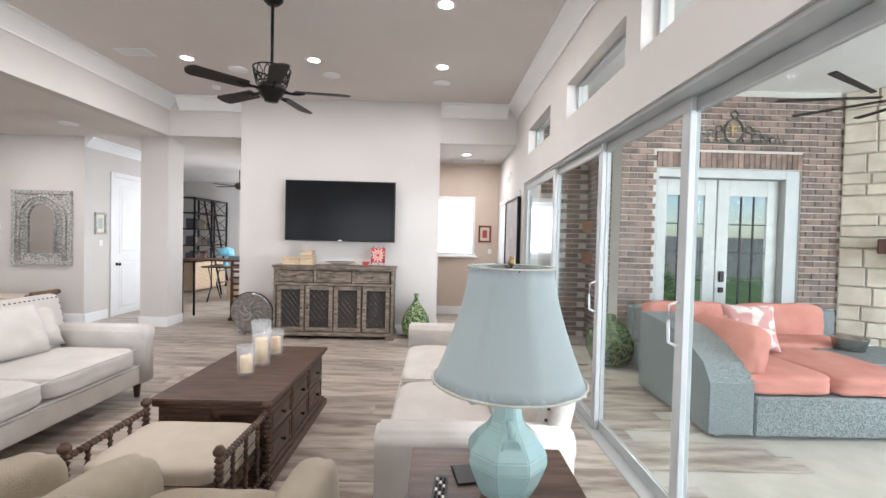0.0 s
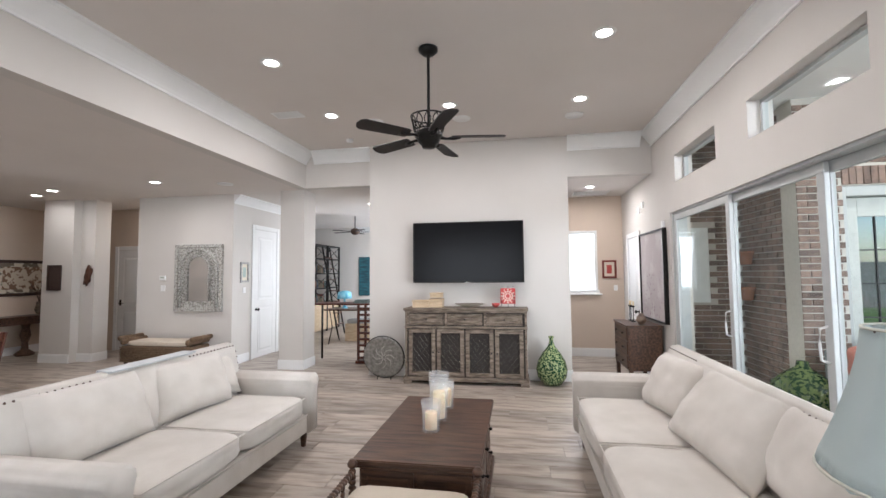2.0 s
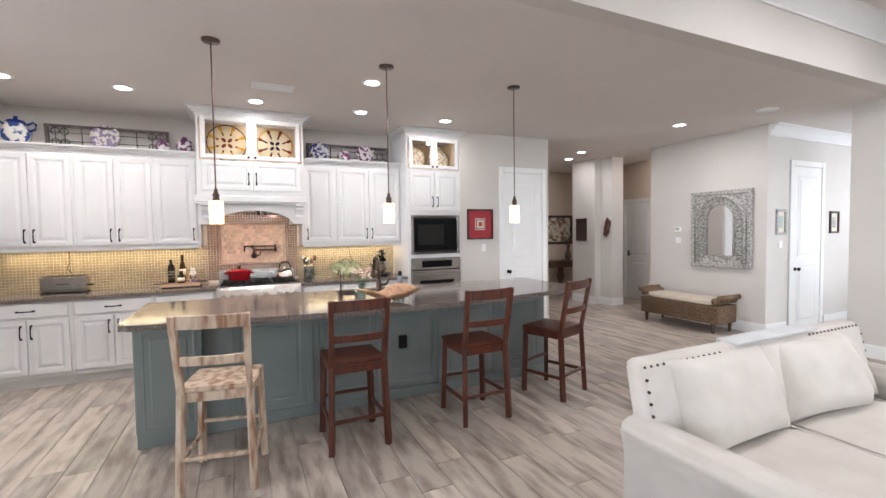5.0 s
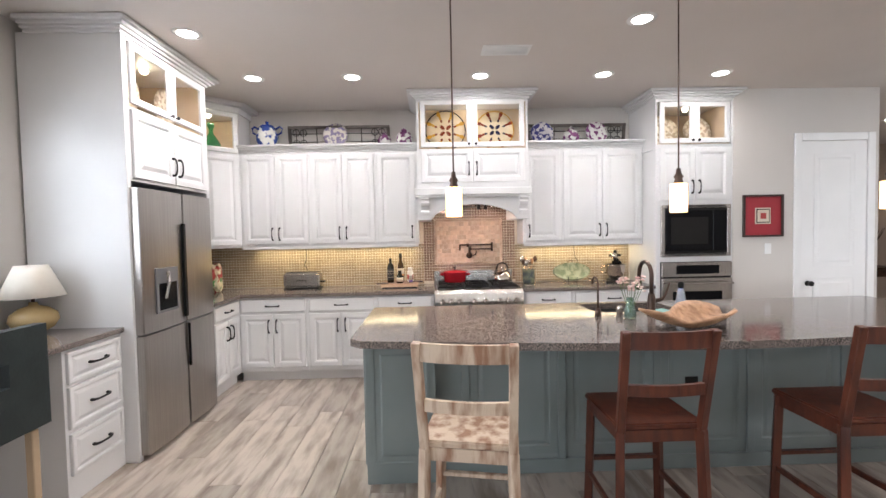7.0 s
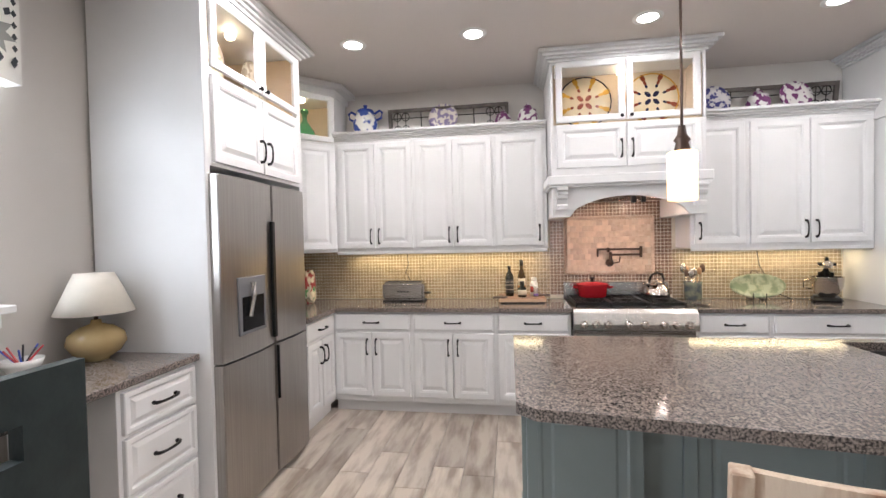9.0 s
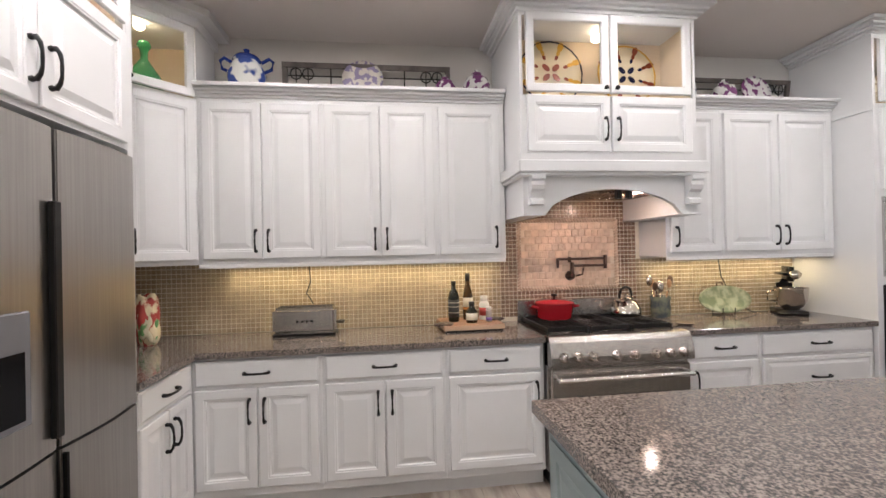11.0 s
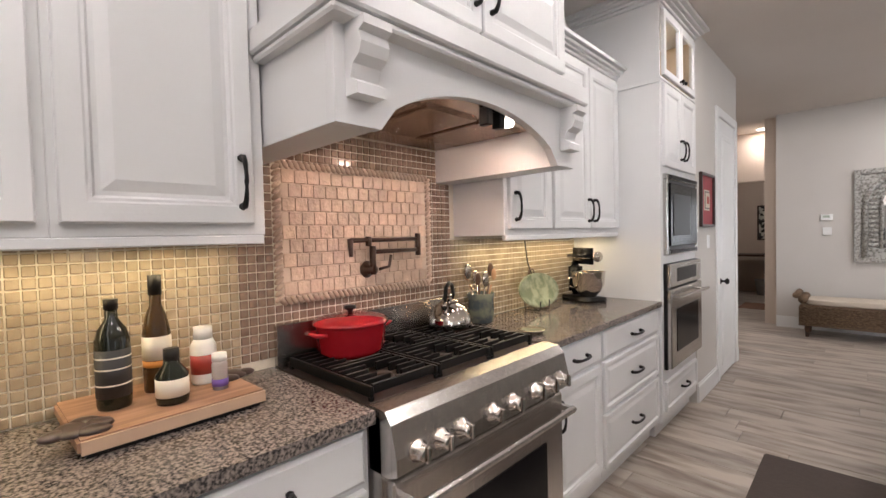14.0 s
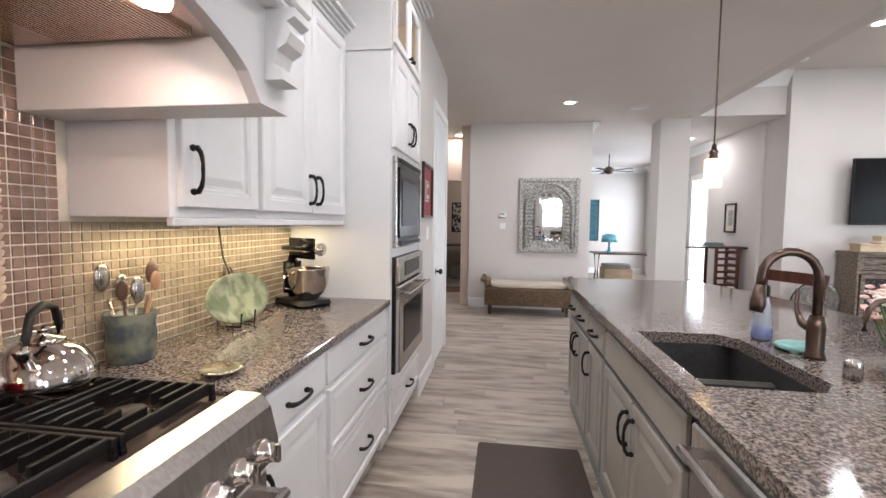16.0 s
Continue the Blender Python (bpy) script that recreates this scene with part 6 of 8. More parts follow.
part("cushion", cushion(.62, .52, .15, 9, 10, .01, 1), M_OTT, ot, "cream box cushion", Matrix.Translation((0, 0, .27)))
part("piping", boxes((-.312, -.262, .335, .312, .262, .342), bevel=.002), M_DWOOD, ot, "dark cushion piping")

for x, nm in ((-.65, 1), (.46, 2)):
    t = thing("armchair", pose(x, 2.98, 0), "beige corduroy club chair with rounded arms", "armchair", "club chairs")
    part("base", boxes((-.36, -.36, .10, .36, .33, .32), bevel=.03, seg=2), M_BEIGE, t)
    part("seat_cushion", cushion(.54, .62, .17, 6, 10, .02, nm), M_BEIGE, t, "", Matrix.Translation((0, .03, .32)))
    for s in (-1, 1):
        part("arm", cushion(.19, .86, .54, 4, 12, .03, nm + s), M_BEIGE, t, "rounded arm", pose(s * .36, .0, .09, -3, 0, 0))
    part("backrest", cushion(.74, .26, .70, 4, 12, .05, nm), M_BEIGE, t, "", pose(0, -.33, .16, 10, 0, 0))
    for sx in (-.3, .3):
        for sy in (-.3, .28):
            part("leg", lathe([(.018, 0), (.028, .11), (0, .11)], 8), M_DWOOD, t, "", Matrix.Translation((sx, sy, 0)))

et = thing("end_table", pose(1.485, 3.01, 0), "dark walnut square end table holding the lamp", "side table")
part("top", boxes((-.29, -.29, .625, .29, .29, .655), bevel=.006, seg=2), M_DWOOD, et)
part("apron", boxes((-.26, -.26, .52, .26, .26, .625), bevel=.004), M_DWOOD, et)
for sx in (-.235, .235):
    for sy in (-.235, .235):
        part("leg", boxes((sx - .025, sy - .025, 0, sx + .025, sy + .025, .52), bevel=.004), M_DWOOD, et)
part("shelf", boxes((-.24, -.24, .16, .24, .24, .18), bevel=.003), M_DWOOD, et)
M_CELADON = mat("celadon_glaze", (0.38, 0.52, 0.50), .08, color2=(0.31, 0.45, 0.43), scale=7, coat=.6, bump=.05, bscale=25)
M_SHADE = mat("pale_blue_shade_fabric", (0.66, 0.73, 0.73), .85, color2=(0.63, 0.70, 0.70), scale=5, bump=.1, bscale=300)
tl = thing("table_lamp", pose(1.505, 2.955, .655), "celadon ceramic table lamp with a pale blue bell shade", "table lamp")
part("stand", smooth(lathe([(.075, 0), (.078, .008), (.055, .014), (.06, .022), (.07, .028), (0, .03)], 16)), M_DWOOD, tl, "dark turned wooden stand")
b = lathe([(.06, .028), (.08, .034), (.10, .07), (.128, .14), (.126, .175), (.10, .21), (.065, .24), (.05, .265), (.043, .31), (.038, .345), (.042, .352), (.02, .36), (0, .36)], 8)
bmesh.ops.bevel(b, geom=b.edges[:], offset=.004, segments=2, affect="EDGES", clamp_overlap=True)
part("body", b, M_CELADON, tl, "", pose(0, 0, 0, 0, 0, 22))
for s in (-1, 1):
    part("ring_handle", smooth(tube([(.03 * math.sin(radians(a)), s * .092, .235 + .03 * math.cos(radians(a)) - .03) for a in range(0, 360, 30)], .005, 8, closed=True)), M_CELADON, tl)
    part("lug", smooth(tube([(0, s * .03, .27), (0, s * .085, .262), (0, s * .088, .24)], .011, 8)), M_CELADON, tl)
part("rod", tube([(0, 0, .355), (0, 0, .74)], .004, 6), M_BRONZE, tl)
n = 16
sh = bmesh.new()
rings = []
for i in range(13):
    u = i / 12
    r = .135 + .105 * u ** 1.45
    z = .735 - .345 * u
    ring = []
    for j in range(n * 4):
        a = 2 * math.pi * j / (n * 4)
        k = abs(((a * 8 / (2 * math.pi)) % 1) - .5) * 2
        rr = r * (1 - .045 * (1 - k ** 2))
        ring.append(sh.verts.new((rr * math.cos(a), rr * math.sin(a), z - (.012 * k ** 3 if i == 12 else 0))))
    rings.append(ring)
for a, b in zip(rings, rings[1:]):
    for j in range(len(a)):
        sh.faces.new((a[j], b[j], b[(j + 1) % len(a)], a[(j + 1) % len(a)]))
bmesh.ops.solidify(sh, geom=sh.faces[:], thickness=.003)
part("shade", smooth(sh), M_SHADE, tl, "panelled pale blue fabric shade", pose(0, 0, 0, 0, 0, 12))
for i, z, r in ((0, .735, .133), (1, .388, .237)):
    part("shade_trim", smooth(tube([(r * math.cos(radians(a)), r * math.sin(radians(a)), z) for a in range(0, 360, 12)], .004, 6, closed=True)), mat("cream_braid", (0.55, 0.55, 0.48), .8), tl)
part("spider", tube([(-.133, 0, .73), (.133, 0, .73)], .003, 5, tube([(0, -.133, .73), (0, .133, .73)], .003, 5)), M_BRONZE, tl)
part("finial", smooth(lathe([(.008, .74), (.012, .75), (.006, .765), (0, .77)], 10)), mat("aged_brass", (0.5, 0.36, 0.15), .3, metal=1), tl)
rc = thing("remote_control", pose(1.30, 2.98, .656, 0, 0, -4), "black television remote on the end table", "remote control")
part("body", boxes((-.024, -.085, 0, .024, .085, .018), bevel=.006, seg=2), M_BLACK, rc)
for i in range(3):
    for j in range(7):
        part("button", boxes((-.015 + i * .012, -.07 + j * .02, .018, -.008 + i * .012, -.058 + j * .02, .021)), M_PAPER if (i + j) % 3 == 0 else M_SCREEN, rc)
solo("coaster", boxes((-.05, -.06, 0, .05, .06, .006), bevel=.002), M_BLACK, "black slate coaster on the end table", "coaster", m=pose(1.40, 3.10, .656, 0, 0, 10))

pt = thing("patchwork_table", pose(-1.33, 2.82, 0), "reclaimed patchwork-wood side table by the sofa", "side table")
part("frame", boxes((-.25, -.25, .57, .25, .25, .595), bevel=.004), M_DWOOD, pt)
for i in range(3):
    for j in range(5):
        part("inlay", boxes((-.24 + i * .16, -.24 + j * .096, .595, -.082 + i * .16, -.146 + j * .096, .603), bevel=.002), mat("patch_wood_%s" % "abc"[(i + j * 2) % 3], ((.42, .30, .17), (.50, .42, .30), (.30, .19, .11))[(i + j * 2) % 3], .5, color2=((.25, .16, .09), (.33, .26, .17), (.16, .09, .05))[(i + j * 2) % 3], scale=12, stretch=(1, 6, 1)), pt)
for sx in (-.22, .22):
    for sy in (-.22, .22):
        part("leg", boxes((sx - .025, sy - .025, 0, sx + .025, sy + .025, .57), bevel=.003), M_DWOOD, pt)
gb = solo("glass_bowl", smooth(lathe([(.04, 0), (.05, .006), (.10, .05), (.115, .075), (.108, .075), (.09, .05), (0, .015)], 24)), mat("etched_glass", (0.8, 0.82, 0.84), .15, trans=.6), "low etched glass bowl on the side table", "bowl", m=pose(-1.38, 2.83, .604))

# media console
cs = thing("media_console", pose(-1.035, 7.80, 0), "weathered wood sideboard with lattice doors and three drawers", "sideboard")
CW = 1.70
part("top", boxes((-.02, -.03, 1.015, CW + .02, .37, 1.05), (-.005, -.012, .985, CW + .005, .36, 1.015), bevel=.006), M_GWOOD, cs)
# solid block; the hollow inside's shade is put into its near-black colour
part("body", boxes((.02, .03, .10, CW - .02, .35, .985)), mat("console_inside_shade", (0.03, 0.025, 0.022), .8), cs)
part("side", boxes((.0, .0, .10, .03, .36, .985), bevel=.003), M_GWOOD, cs)
part("side", boxes((CW - .03, 0, .10, CW, .36, .985), bevel=.003), M_GWOOD, cs)
part("plinth", boxes((-.02, -.03, .05, CW + .02, .37, .10), (-.02, -.03, 0, .10, .37, .05), (CW - .10, -.03, 0, CW + .02, .37, .05), bevel=.006), M_GWOOD, cs)
part("mid_rail", boxes((-.008, -.015, .77, CW + .008, .03, .80), bevel=.004), M_GWOOD, cs)
for k in range(3):
    x0 = .06 + k * .545
    d = part("drawer", rings_panel(.49, .155, [(0, 0), (0, .012), (.012, .014), (.02, .005), (.03, .005), (.038, .012), (.05, .012), (.058, .004), (.068, .010)]), M_GWOOD, cs, "", Matrix.Translation((x0, .025, .815)))
    part("knob", knob_bm(.012), M_BLACK, d, "", Matrix.Translation((.245, -.01, .078)))
    part("stile", boxes((x0 - .035, .0, .80, x0 - .005, .03, .985)), M_GWOOD, cs)
for k in range(4):
    w = .385
    x0 = .05 + k * .405
    d = part("door", boxes((0, -.005, 0, .055, .03, .65), (w - .055, -.005, 0, w, .03, .65), (.055, -.005, 0, w - .055, .03, .055), (.055, -.005, .595, w - .055, .03, .65), bevel=.004), M_GWOOD, cs, "", Matrix.Translation((x0, 0, .11)))
    bm = bmesh.new()
    for j in range(-4, 9):
        for s in (-1, 1):
            pts = []
            z = .055 + j * .09
            a, b = (.055, z), (w - .055, z + (w - .11) * 1.25)
            # clip to the opening
            za, zb = max(.055, a[1]), min(.595, b[1])
            if zb > za:
                xa = .055 + (za - z) / 1.25
                xb = .055 + (zb - z) / 1.25
                if s < 0:
                    xa, xb = w - xa, w - xb
                tube([(xa, .012, za), (xb, .012, zb)], .0015, 4, bm)
    part("lattice", bm, M_STEEL, d, "metal wire lattice")
    part("knob", knob_bm(.012), M_BLACK, d, "", Matrix.Translation((w - .03 if k % 2 == 0 else .03, -.005, .33)))
tv = thing("television", pose(-.165, 8.06, 1.845, 0, 0, 0), "large black flat television hung over the sideboard", "television")
part("screen", boxes((-.79, -.006, -.425, .79, .0, .43)), M_SCREEN, tv)
part("bezel", boxes((-.81, -.010, -.445, .81, .025, -.425), (-.81, -.010, .43, .81, .025, .445), (-.81, -.01, -.425, -.79, .025, .43), (.79, -.01, -.425, .81, .025, .43), (-.79, .001, -.425, .79, .025, .43), bevel=.003), M_BLACK, tv)
part("wall_mount", boxes((-.2, .025, -.15, .2, .138, .15)), M_BLACK, tv)
part("logo_bar", boxes((-.03, -.013, -.44, .03, -.010, -.43)), M_STEEL, tv)
M_PALEBOX = mat("pale_wood_box", (0.60, 0.47, 0.32), .6, color2=(0.48, 0.36, 0.23), scale=6, stretch=(1, 5, 5))
for k, (x, y, w, d, h, z) in enumerate(((-.83, 7.98, .24, .18, .105, 1.05), (-.61, 7.98, .19, .16, .125, 1.05), (-.61, 7.98, .17, .14, .07, 1.19))):
    t = thing("wooden_box", pose(x, y, z), "small pale wooden lidded box on the sideboard", "box")
    part("box", boxes((-w / 2, -d / 2, 0, w / 2, d / 2, h * .72), bevel=.004), M_PALEBOX, t)
    part("lid", boxes((-w / 2 - .006, -d / 2 - .006, h * .73, w / 2 + .006, d / 2 + .006, h), bevel=.005), M_PALEBOX, t)
solo("shallow_bowl", smooth(lathe([(.04, 0), (.10, .012), (.22, .05), (.215, .055), (.09, .02), (0, .012)], 28)), mat("driftwood_grey", (0.30, 0.26, 0.21), .6), "shallow driftwood-coloured bowl on the sideboard", "bowl", m=pose(-.13, 7.97, 1.051) @ Matrix.Diagonal((1, .5, 1, 1)))
rt = thing("red_tile", pose(.41, 7.99, 1.051, -12, 0, 0), "red patterned tile on a small easel", "tile")
part("tile", boxes((-.105, -.01, .05, .105, .0, .27), bevel=.003), mat("red_tile_glaze", (0.50, 0.06, 0.06), .3), rt)
bm = bmesh.new()
for k in range(12):
    a = radians(30 * k)
    for rr, s in ((.065, .016), (.035, .010), (.095, .012)):
        q = bmesh.new()
        bmesh.ops.create_circle(q, cap_ends=True, segments=8, radius=s)
        join(bm, q, Matrix.Translation((max(-.09, min(.09, rr * math.cos(a))), -.0115, .16 + rr * math.sin(a))) @ Matrix.Rotation(radians(90), 4, "X"))
part("pattern", bm, mat("pink_cream_glaze", (0.72, 0.52, 0.45), .3), rt)
part("easel", smooth(tube([(-.07, .0, .30), (-.09, -.02, .03), (-.10, -.04, 0)], .004, 6, tube([(.07, 0, .30), (.09, -.02, .03), (.10, -.04, 0)], .004, 6, tube([(0, .0, .30), (0, .10, .02)], .004, 6)))), M_BLACK, rt)
solo("small_red_bowl", smooth(lathe([(.025, 0), (.05, .03), (.06, .06), (.055, .06), (0, .015)], 18)), mat("red_bowl_glaze", (0.48, 0.08, 0.07), .3), "small red bowl on the sideboard", "bowl", m=pose(.24, 7.98, 1.051))
cp = thing("silver_charger", pose(-1.40, 8.01, 0, 8, 0, 0), "large round hammered metal charger standing on the floor", "charger")
q = lathe([(0, 0), (.10, .004), (.20, .0), (.26, .008), (.30, .018), (.305, .012), (.26, -.004), (0, -.008)], 40)
q.transform(Matrix.Rotation(radians(90), 4, "X"))
part("disc", smooth(q), mat("hammered_pewter", (0.42, 0.42, 0.40), .3, metal=.8, color2=(0.25, 0.25, 0.24), scale=24, bump=.6, bscale=40), cp, "", Matrix.Translation((0, 0, .33)))
bm = bmesh.new()
for k in range(8):
    a = radians(45 * k + 10)
    u, v = math.cos(a), math.sin(a)
    pts = [(.02 * u, -.014, .33 + .02 * v)] + [((.06 + .10 * math.sin(t * 3.14 / 6)) * math.cos(a + .28 * math.cos(t * 3.14 / 3)), -.016, .33 + (.06 + .10 * math.sin(t * 3.14 / 6)) * math.sin(a + .28 * math.cos(t * 3.14 / 3))) for t in range(7)]
    tube(pts, .006, 6, bm)
part("scrolls", smooth(bm), mat("bright_pewter", (0.62, 0.62, 0.60), .3, metal=.7), cp, "raised scroll pattern")
part("rim", smooth(tube([(.307 * math.cos(radians(a)), 0, .33 + .307 * math.sin(radians(a))) for a in range(0, 360, 10)], .009, 6, closed=True)), M_BLACK, cp)
part("stand", smooth(tube([(-.10, -.06, 0), (-.10, -.02, .04), (-.10, .12, .0), (.10, .12, 0), (.10, -.02, .04), (.10, -.06, 0)], .007, 6)), M_BLACK, cp)
gv = solo("glass_demijohn", smooth(lathe([(.07, 0), (.13, .02), (.195, .12), (.21, .22), (.185, .33), (.12, .44), (.055, .52), (.03, .58), (.026, .63), (.04, .65), (.036, .665), (0, .665)], 36)), painted("green_mosaic_glass", (0.26, 0.32, 0.15), (0.01, 0.045, 0.02), 46, .08), "large green mosaic glass demijohn on the floor", "vase", m=pose(.99, 7.96, 0))

ch = thing("chest_of_drawers", pose(1.99, 8.75, 0, 0, 0, -90), "small dark wood chest of drawers under the painting", "chest")
part("top", boxes((-.02, -.02, .80, .82, .44, .82), bevel=.004), M_DWOOD, ch)
part("body", boxes((0, 0, .22, .80, .43, .80), bevel=.003), M_DWOOD, ch)
for k in range(3):
    d = part("drawer", rings_panel(.74, .17, [(0, 0), (0, .008), (.01, .012)]), M_DWOOD, ch, "", Matrix.Translation((.03, 0, .24 + .187 * k)))
    for u in (.18, .56):
        part("knob", knob_bm(.014), M_BLACK, d, "", Matrix.Translation((u, -.01, .085)))
for x in (.03, .77):
    for y in (.03, .40):
        part("leg", boxes((x - .025, y - .025, 0, x + .025, y + .025, .22), bevel=.003), M_DWOOD, ch)
for y in (8.55, 8.42, 8.62):
    t = thing("candlestick", pose(2.18, y, .821), "thin black iron candlestick on the chest", "candlestick")
    part("stick", smooth(lathe([(.035, 0), (.03, .008), (.006, .02), (.006, .20), (.02, .21), (.02, .23), (0, .23)], 12)), M_BLACK, t)
    part("candle", smooth(lathe([(.009, .23), (.009, .29), (0, .29)], 8)), M_CANDLE, t)
solo("small_pot", smooth(lathe([(.03, 0), (.065, .05), (.06, .10), (.03, .13), (.035, .15), (0, .15)], 18)), mat("mottled_brown_pottery", (0.25, 0.18, 0.13), .4, color2=(0.08, 0.05, 0.04), scale=14), "small mottled brown pot on the chest", "pot", m=pose(2.2, 8.1, .821))
pa = thing("blossom_painting", pose(2.455, 8.31, 1.48, 0, 0, 180), "pale grey painting in a thin black frame", "painting")
part("canvas", boxes((.03, -.53, -.60, .035, .53, .60)), mat("pale_canvas", (0.55, 0.53, 0.51), .8, color2=(0.42, 0.37, 0.37), scale=3, contrast=(.45, .75)), pa)
part("frame", boxes((0, -.555, -.625, .055, .555, -.60), (0, -.555, .60, .055, .555, .625), (0, -.555, -.60, .055, -.53, .60), (0, .53, -.60, .055, .555, .60), bevel=.003), M_BLACK, pa)
bm = bmesh.new()
for k in range(60):
    q = bmesh.new()
    bmesh.ops.create_circle(q, cap_ends=True, segments=6, radius=.008 + .01 * random.random())
    join(bm, q, Matrix.Translation((.037, random.uniform(-.45, .4), -.55 + random.random() ** 1.6 * .6)) @ Matrix.Rotation(radians(90), 4, "Y"))
part("blossoms", bm, mat("mauve_paint", (0.30, 0.22, 0.25), .8), pa)["kind"] = "stuff"
for y, z in ((7.86, 2.15), (8.75, 2.55), (8.95, 2.5)):
    solo("wall_sensor", boxes((WX - .03, y - .03, z - .05, WX, y + .03, z + .05), bevel=.004), M_TRIM, "small white sensor on the wall", "sensor")
door("door_hall_side", pose(WX + .0, 9.40, 0, 0, 0, 180), .62, 2.10, "white door at the end of the hall wall", 1)
picture("small_red_picture", pose(2.21, 10.15, 1.59, 0, 0, -90), .25, .33, .035, [(1, 1, M_CREAMP), (.5, .6, mat("red_print", (0, 0, 0)))], "small framed red print on the hall wall", mat("red_brown_frame", (0.16, 0.03, 0.02), .4))
solo("light_switch", boxes((2.28, 10.142, 1.2, 2.35, 10.15, 1.3), bevel=.002), M_TRIM, "white light switch plate in the hall", "switch")

# ceiling fan
fn = thing("ceiling_fan", pose(-.19, 5.42, 0, 0, 0, 8), "black five-bladed ceiling fan with an openwork basket", "ceiling fan")
part("canopy", smooth(lathe([(0, 3.52), (.085, 3.515), (.085, 3.49), (.05, 3.455), (.02, 3.45), (0, 3.45)][::-1], 20)), M_BLACK, fn)
part("downrod", tube([(0, 0, 2.80), (0, 0, 3.46)], .013, 10), M_BLACK, fn)
part("motor", smooth(lathe([(0, 2.62), (.055, 2.625), (.065, 2.65), (.09, 2.67), (.10, 2.70), (.12, 2.72), (.12, 2.75), (.08, 2.78), (.03, 2.80), (0, 2.80)], 28)), M_BLACK, fn)
bm = bmesh.new()
for z, r in ((2.775, .125), (2.90, .155)):
    tube([(r * math.cos(radians(a)), r * math.sin(radians(a)), z) for a in range(0, 360, 12)], .007, 6, bm, closed=True)
for k in range(12):
    a0 = radians(30 * k)
    for s in (-1, 1):
        pts = [((.128 + .025 * u / 6) * math.cos(a0 + s * .20 * math.sin(math.pi * u / 6)), (.128 + .025 * u / 6) * math.sin(a0 + s * .20 * math.sin(math.pi * u / 6)), 2.78 + .115 * u / 6) for u in range(7)]
        tube(pts, .005, 5, bm)
part("basket", smooth(bm), M_BLACK, fn, "openwork iron scroll basket")
M_BLADE = mat("black_blade_wood", (0.018, 0.013, 0.011), .5, color2=(0.01, 0.008, 0.007), scale=8)
for k in range(5):
    m = Matrix.Rotation(radians(72 * k), 4, "Z") @ Matrix.Translation((0, 0, 2.715)) @ Matrix.Rotation(radians(12), 4, "X")
    o = [(.20, -.05), (.22, -.062), (.62, -.075), (.655, -.05), (.67, 0), (.655, .05), (.62, .075), (.22, .062), (.20, .05)]
    b = part("blade", prism(o, .009, "z", 0), M_BLADE, fn, "", m)
    part("blade_iron", smooth(tube([(.10, 0, .0), (.16, .02, -.01), (.22, .0, -.006), (.28, 0, -.006)], [.016, .011, .018, .008], 8)), M_BLACK, b)
# seams and welting on the sofas' cushions
for sf, L in ((sA, 2.10), (sB, 2.45)):
    w = (L - .36) / 2
    for s in (-1, 1):
        x0, x1, y0, y1 = s * w / 2 - w / 2 + .02, s * w / 2 + w / 2 - .02, -.45, .22
        pts = [(x0, y0, .455), (x1, y0, .455), (x1, y1, .458), (x0, y1, .458)]
        part("welt", smooth(tube(pts, .005, 6, closed=True)), M_SOFA, sf, "welted cushion seam")
    part("welt", smooth(tube([(-L / 2 + .18, -.455, .305), (L / 2 - .18, -.455, .305)], .006, 6)), M_SOFA, sf)

# ---- hall, study and far rooms ----
M_DISTR = mat("distressed_carved_paint", (0.50, 0.49, 0.46), .8, color2=(0.19, 0.18, 0.16), scale=38, bump=.4, bscale=90, contrast=(.36, .6))
M_MIRROR = mat("mirror", (0.9, 0.9, 0.9), 0.02, metal=1.0, color2=(0.9, 0.9, 0.9))
mr = thing("arched_mirror", pose(-4.90, 8.51, 1.50), "carved distressed grey-white arched wall mirror", "mirror")
MWd, MH = .46, .58
part("backboard", boxes((-MWd, -.03, -MH, MWd, 0, MH), bevel=.005), M_DISTR, mr)
part("outer_frame", boxes((-MWd, -.055, -MH, -MWd + .06, -.03, MH), (MWd - .06, -.055, -MH, MWd, -.03, MH), (-MWd + .06, -.055, MH - .06, MWd - .06, -.03, MH), (-MWd + .06, -.055, -MH, MWd - .06, -.03, -MH + .06), bevel=.006), M_DISTR, mr)


def arch_pts(w, b, s, n=20):
    return [(-w, b)] + [(-w * math.cos(math.pi * k / n), s + w * math.sin(math.pi * k / n)) for k in range(n + 1)] + [(w, b)]


for (w, b, y, r) in ((.36, -.52, -.045, .028), (.215, -.40, -.055, .016)):
    part("arch_moulding", smooth(tube([(u, y, v) for u, v in arch_pts(w, b, .13 if w > .3 else .16)] , r, 8)), M_DISTR, mr)
bm = bmesh.new()
for u, v, a in [(s * .285, -.42 + .058 * k, 0) for s in (-1, 1) for k in range(10)] + [(.285 * math.cos(math.pi * k / 13), .15 + .285 * math.sin(math.pi * k / 13), 90 - 180 * k / 13 + 90) for k in range(14)]:
    bm_q = bm_box(-.045, -.012, -.02, .045, .012, .02, bevel=.008)
    join(bm, bm_q, Matrix.Translation((u, -.04, v)) @ Matrix.Rotation(radians(-a if a else 0), 4, "Y"))
part("carved_tongues", smooth(bm), M_DISTR, mr, "carved tongue border")
part("glass", prism(arch_pts(.205, -.40, .16), .004, "y", -.036), M_MIRROR, mr, "arched mirror glass")
th = thing("thermostat", pose(-5.62, 8.51, 1.50), "small white thermostat on the wall", "thermostat")
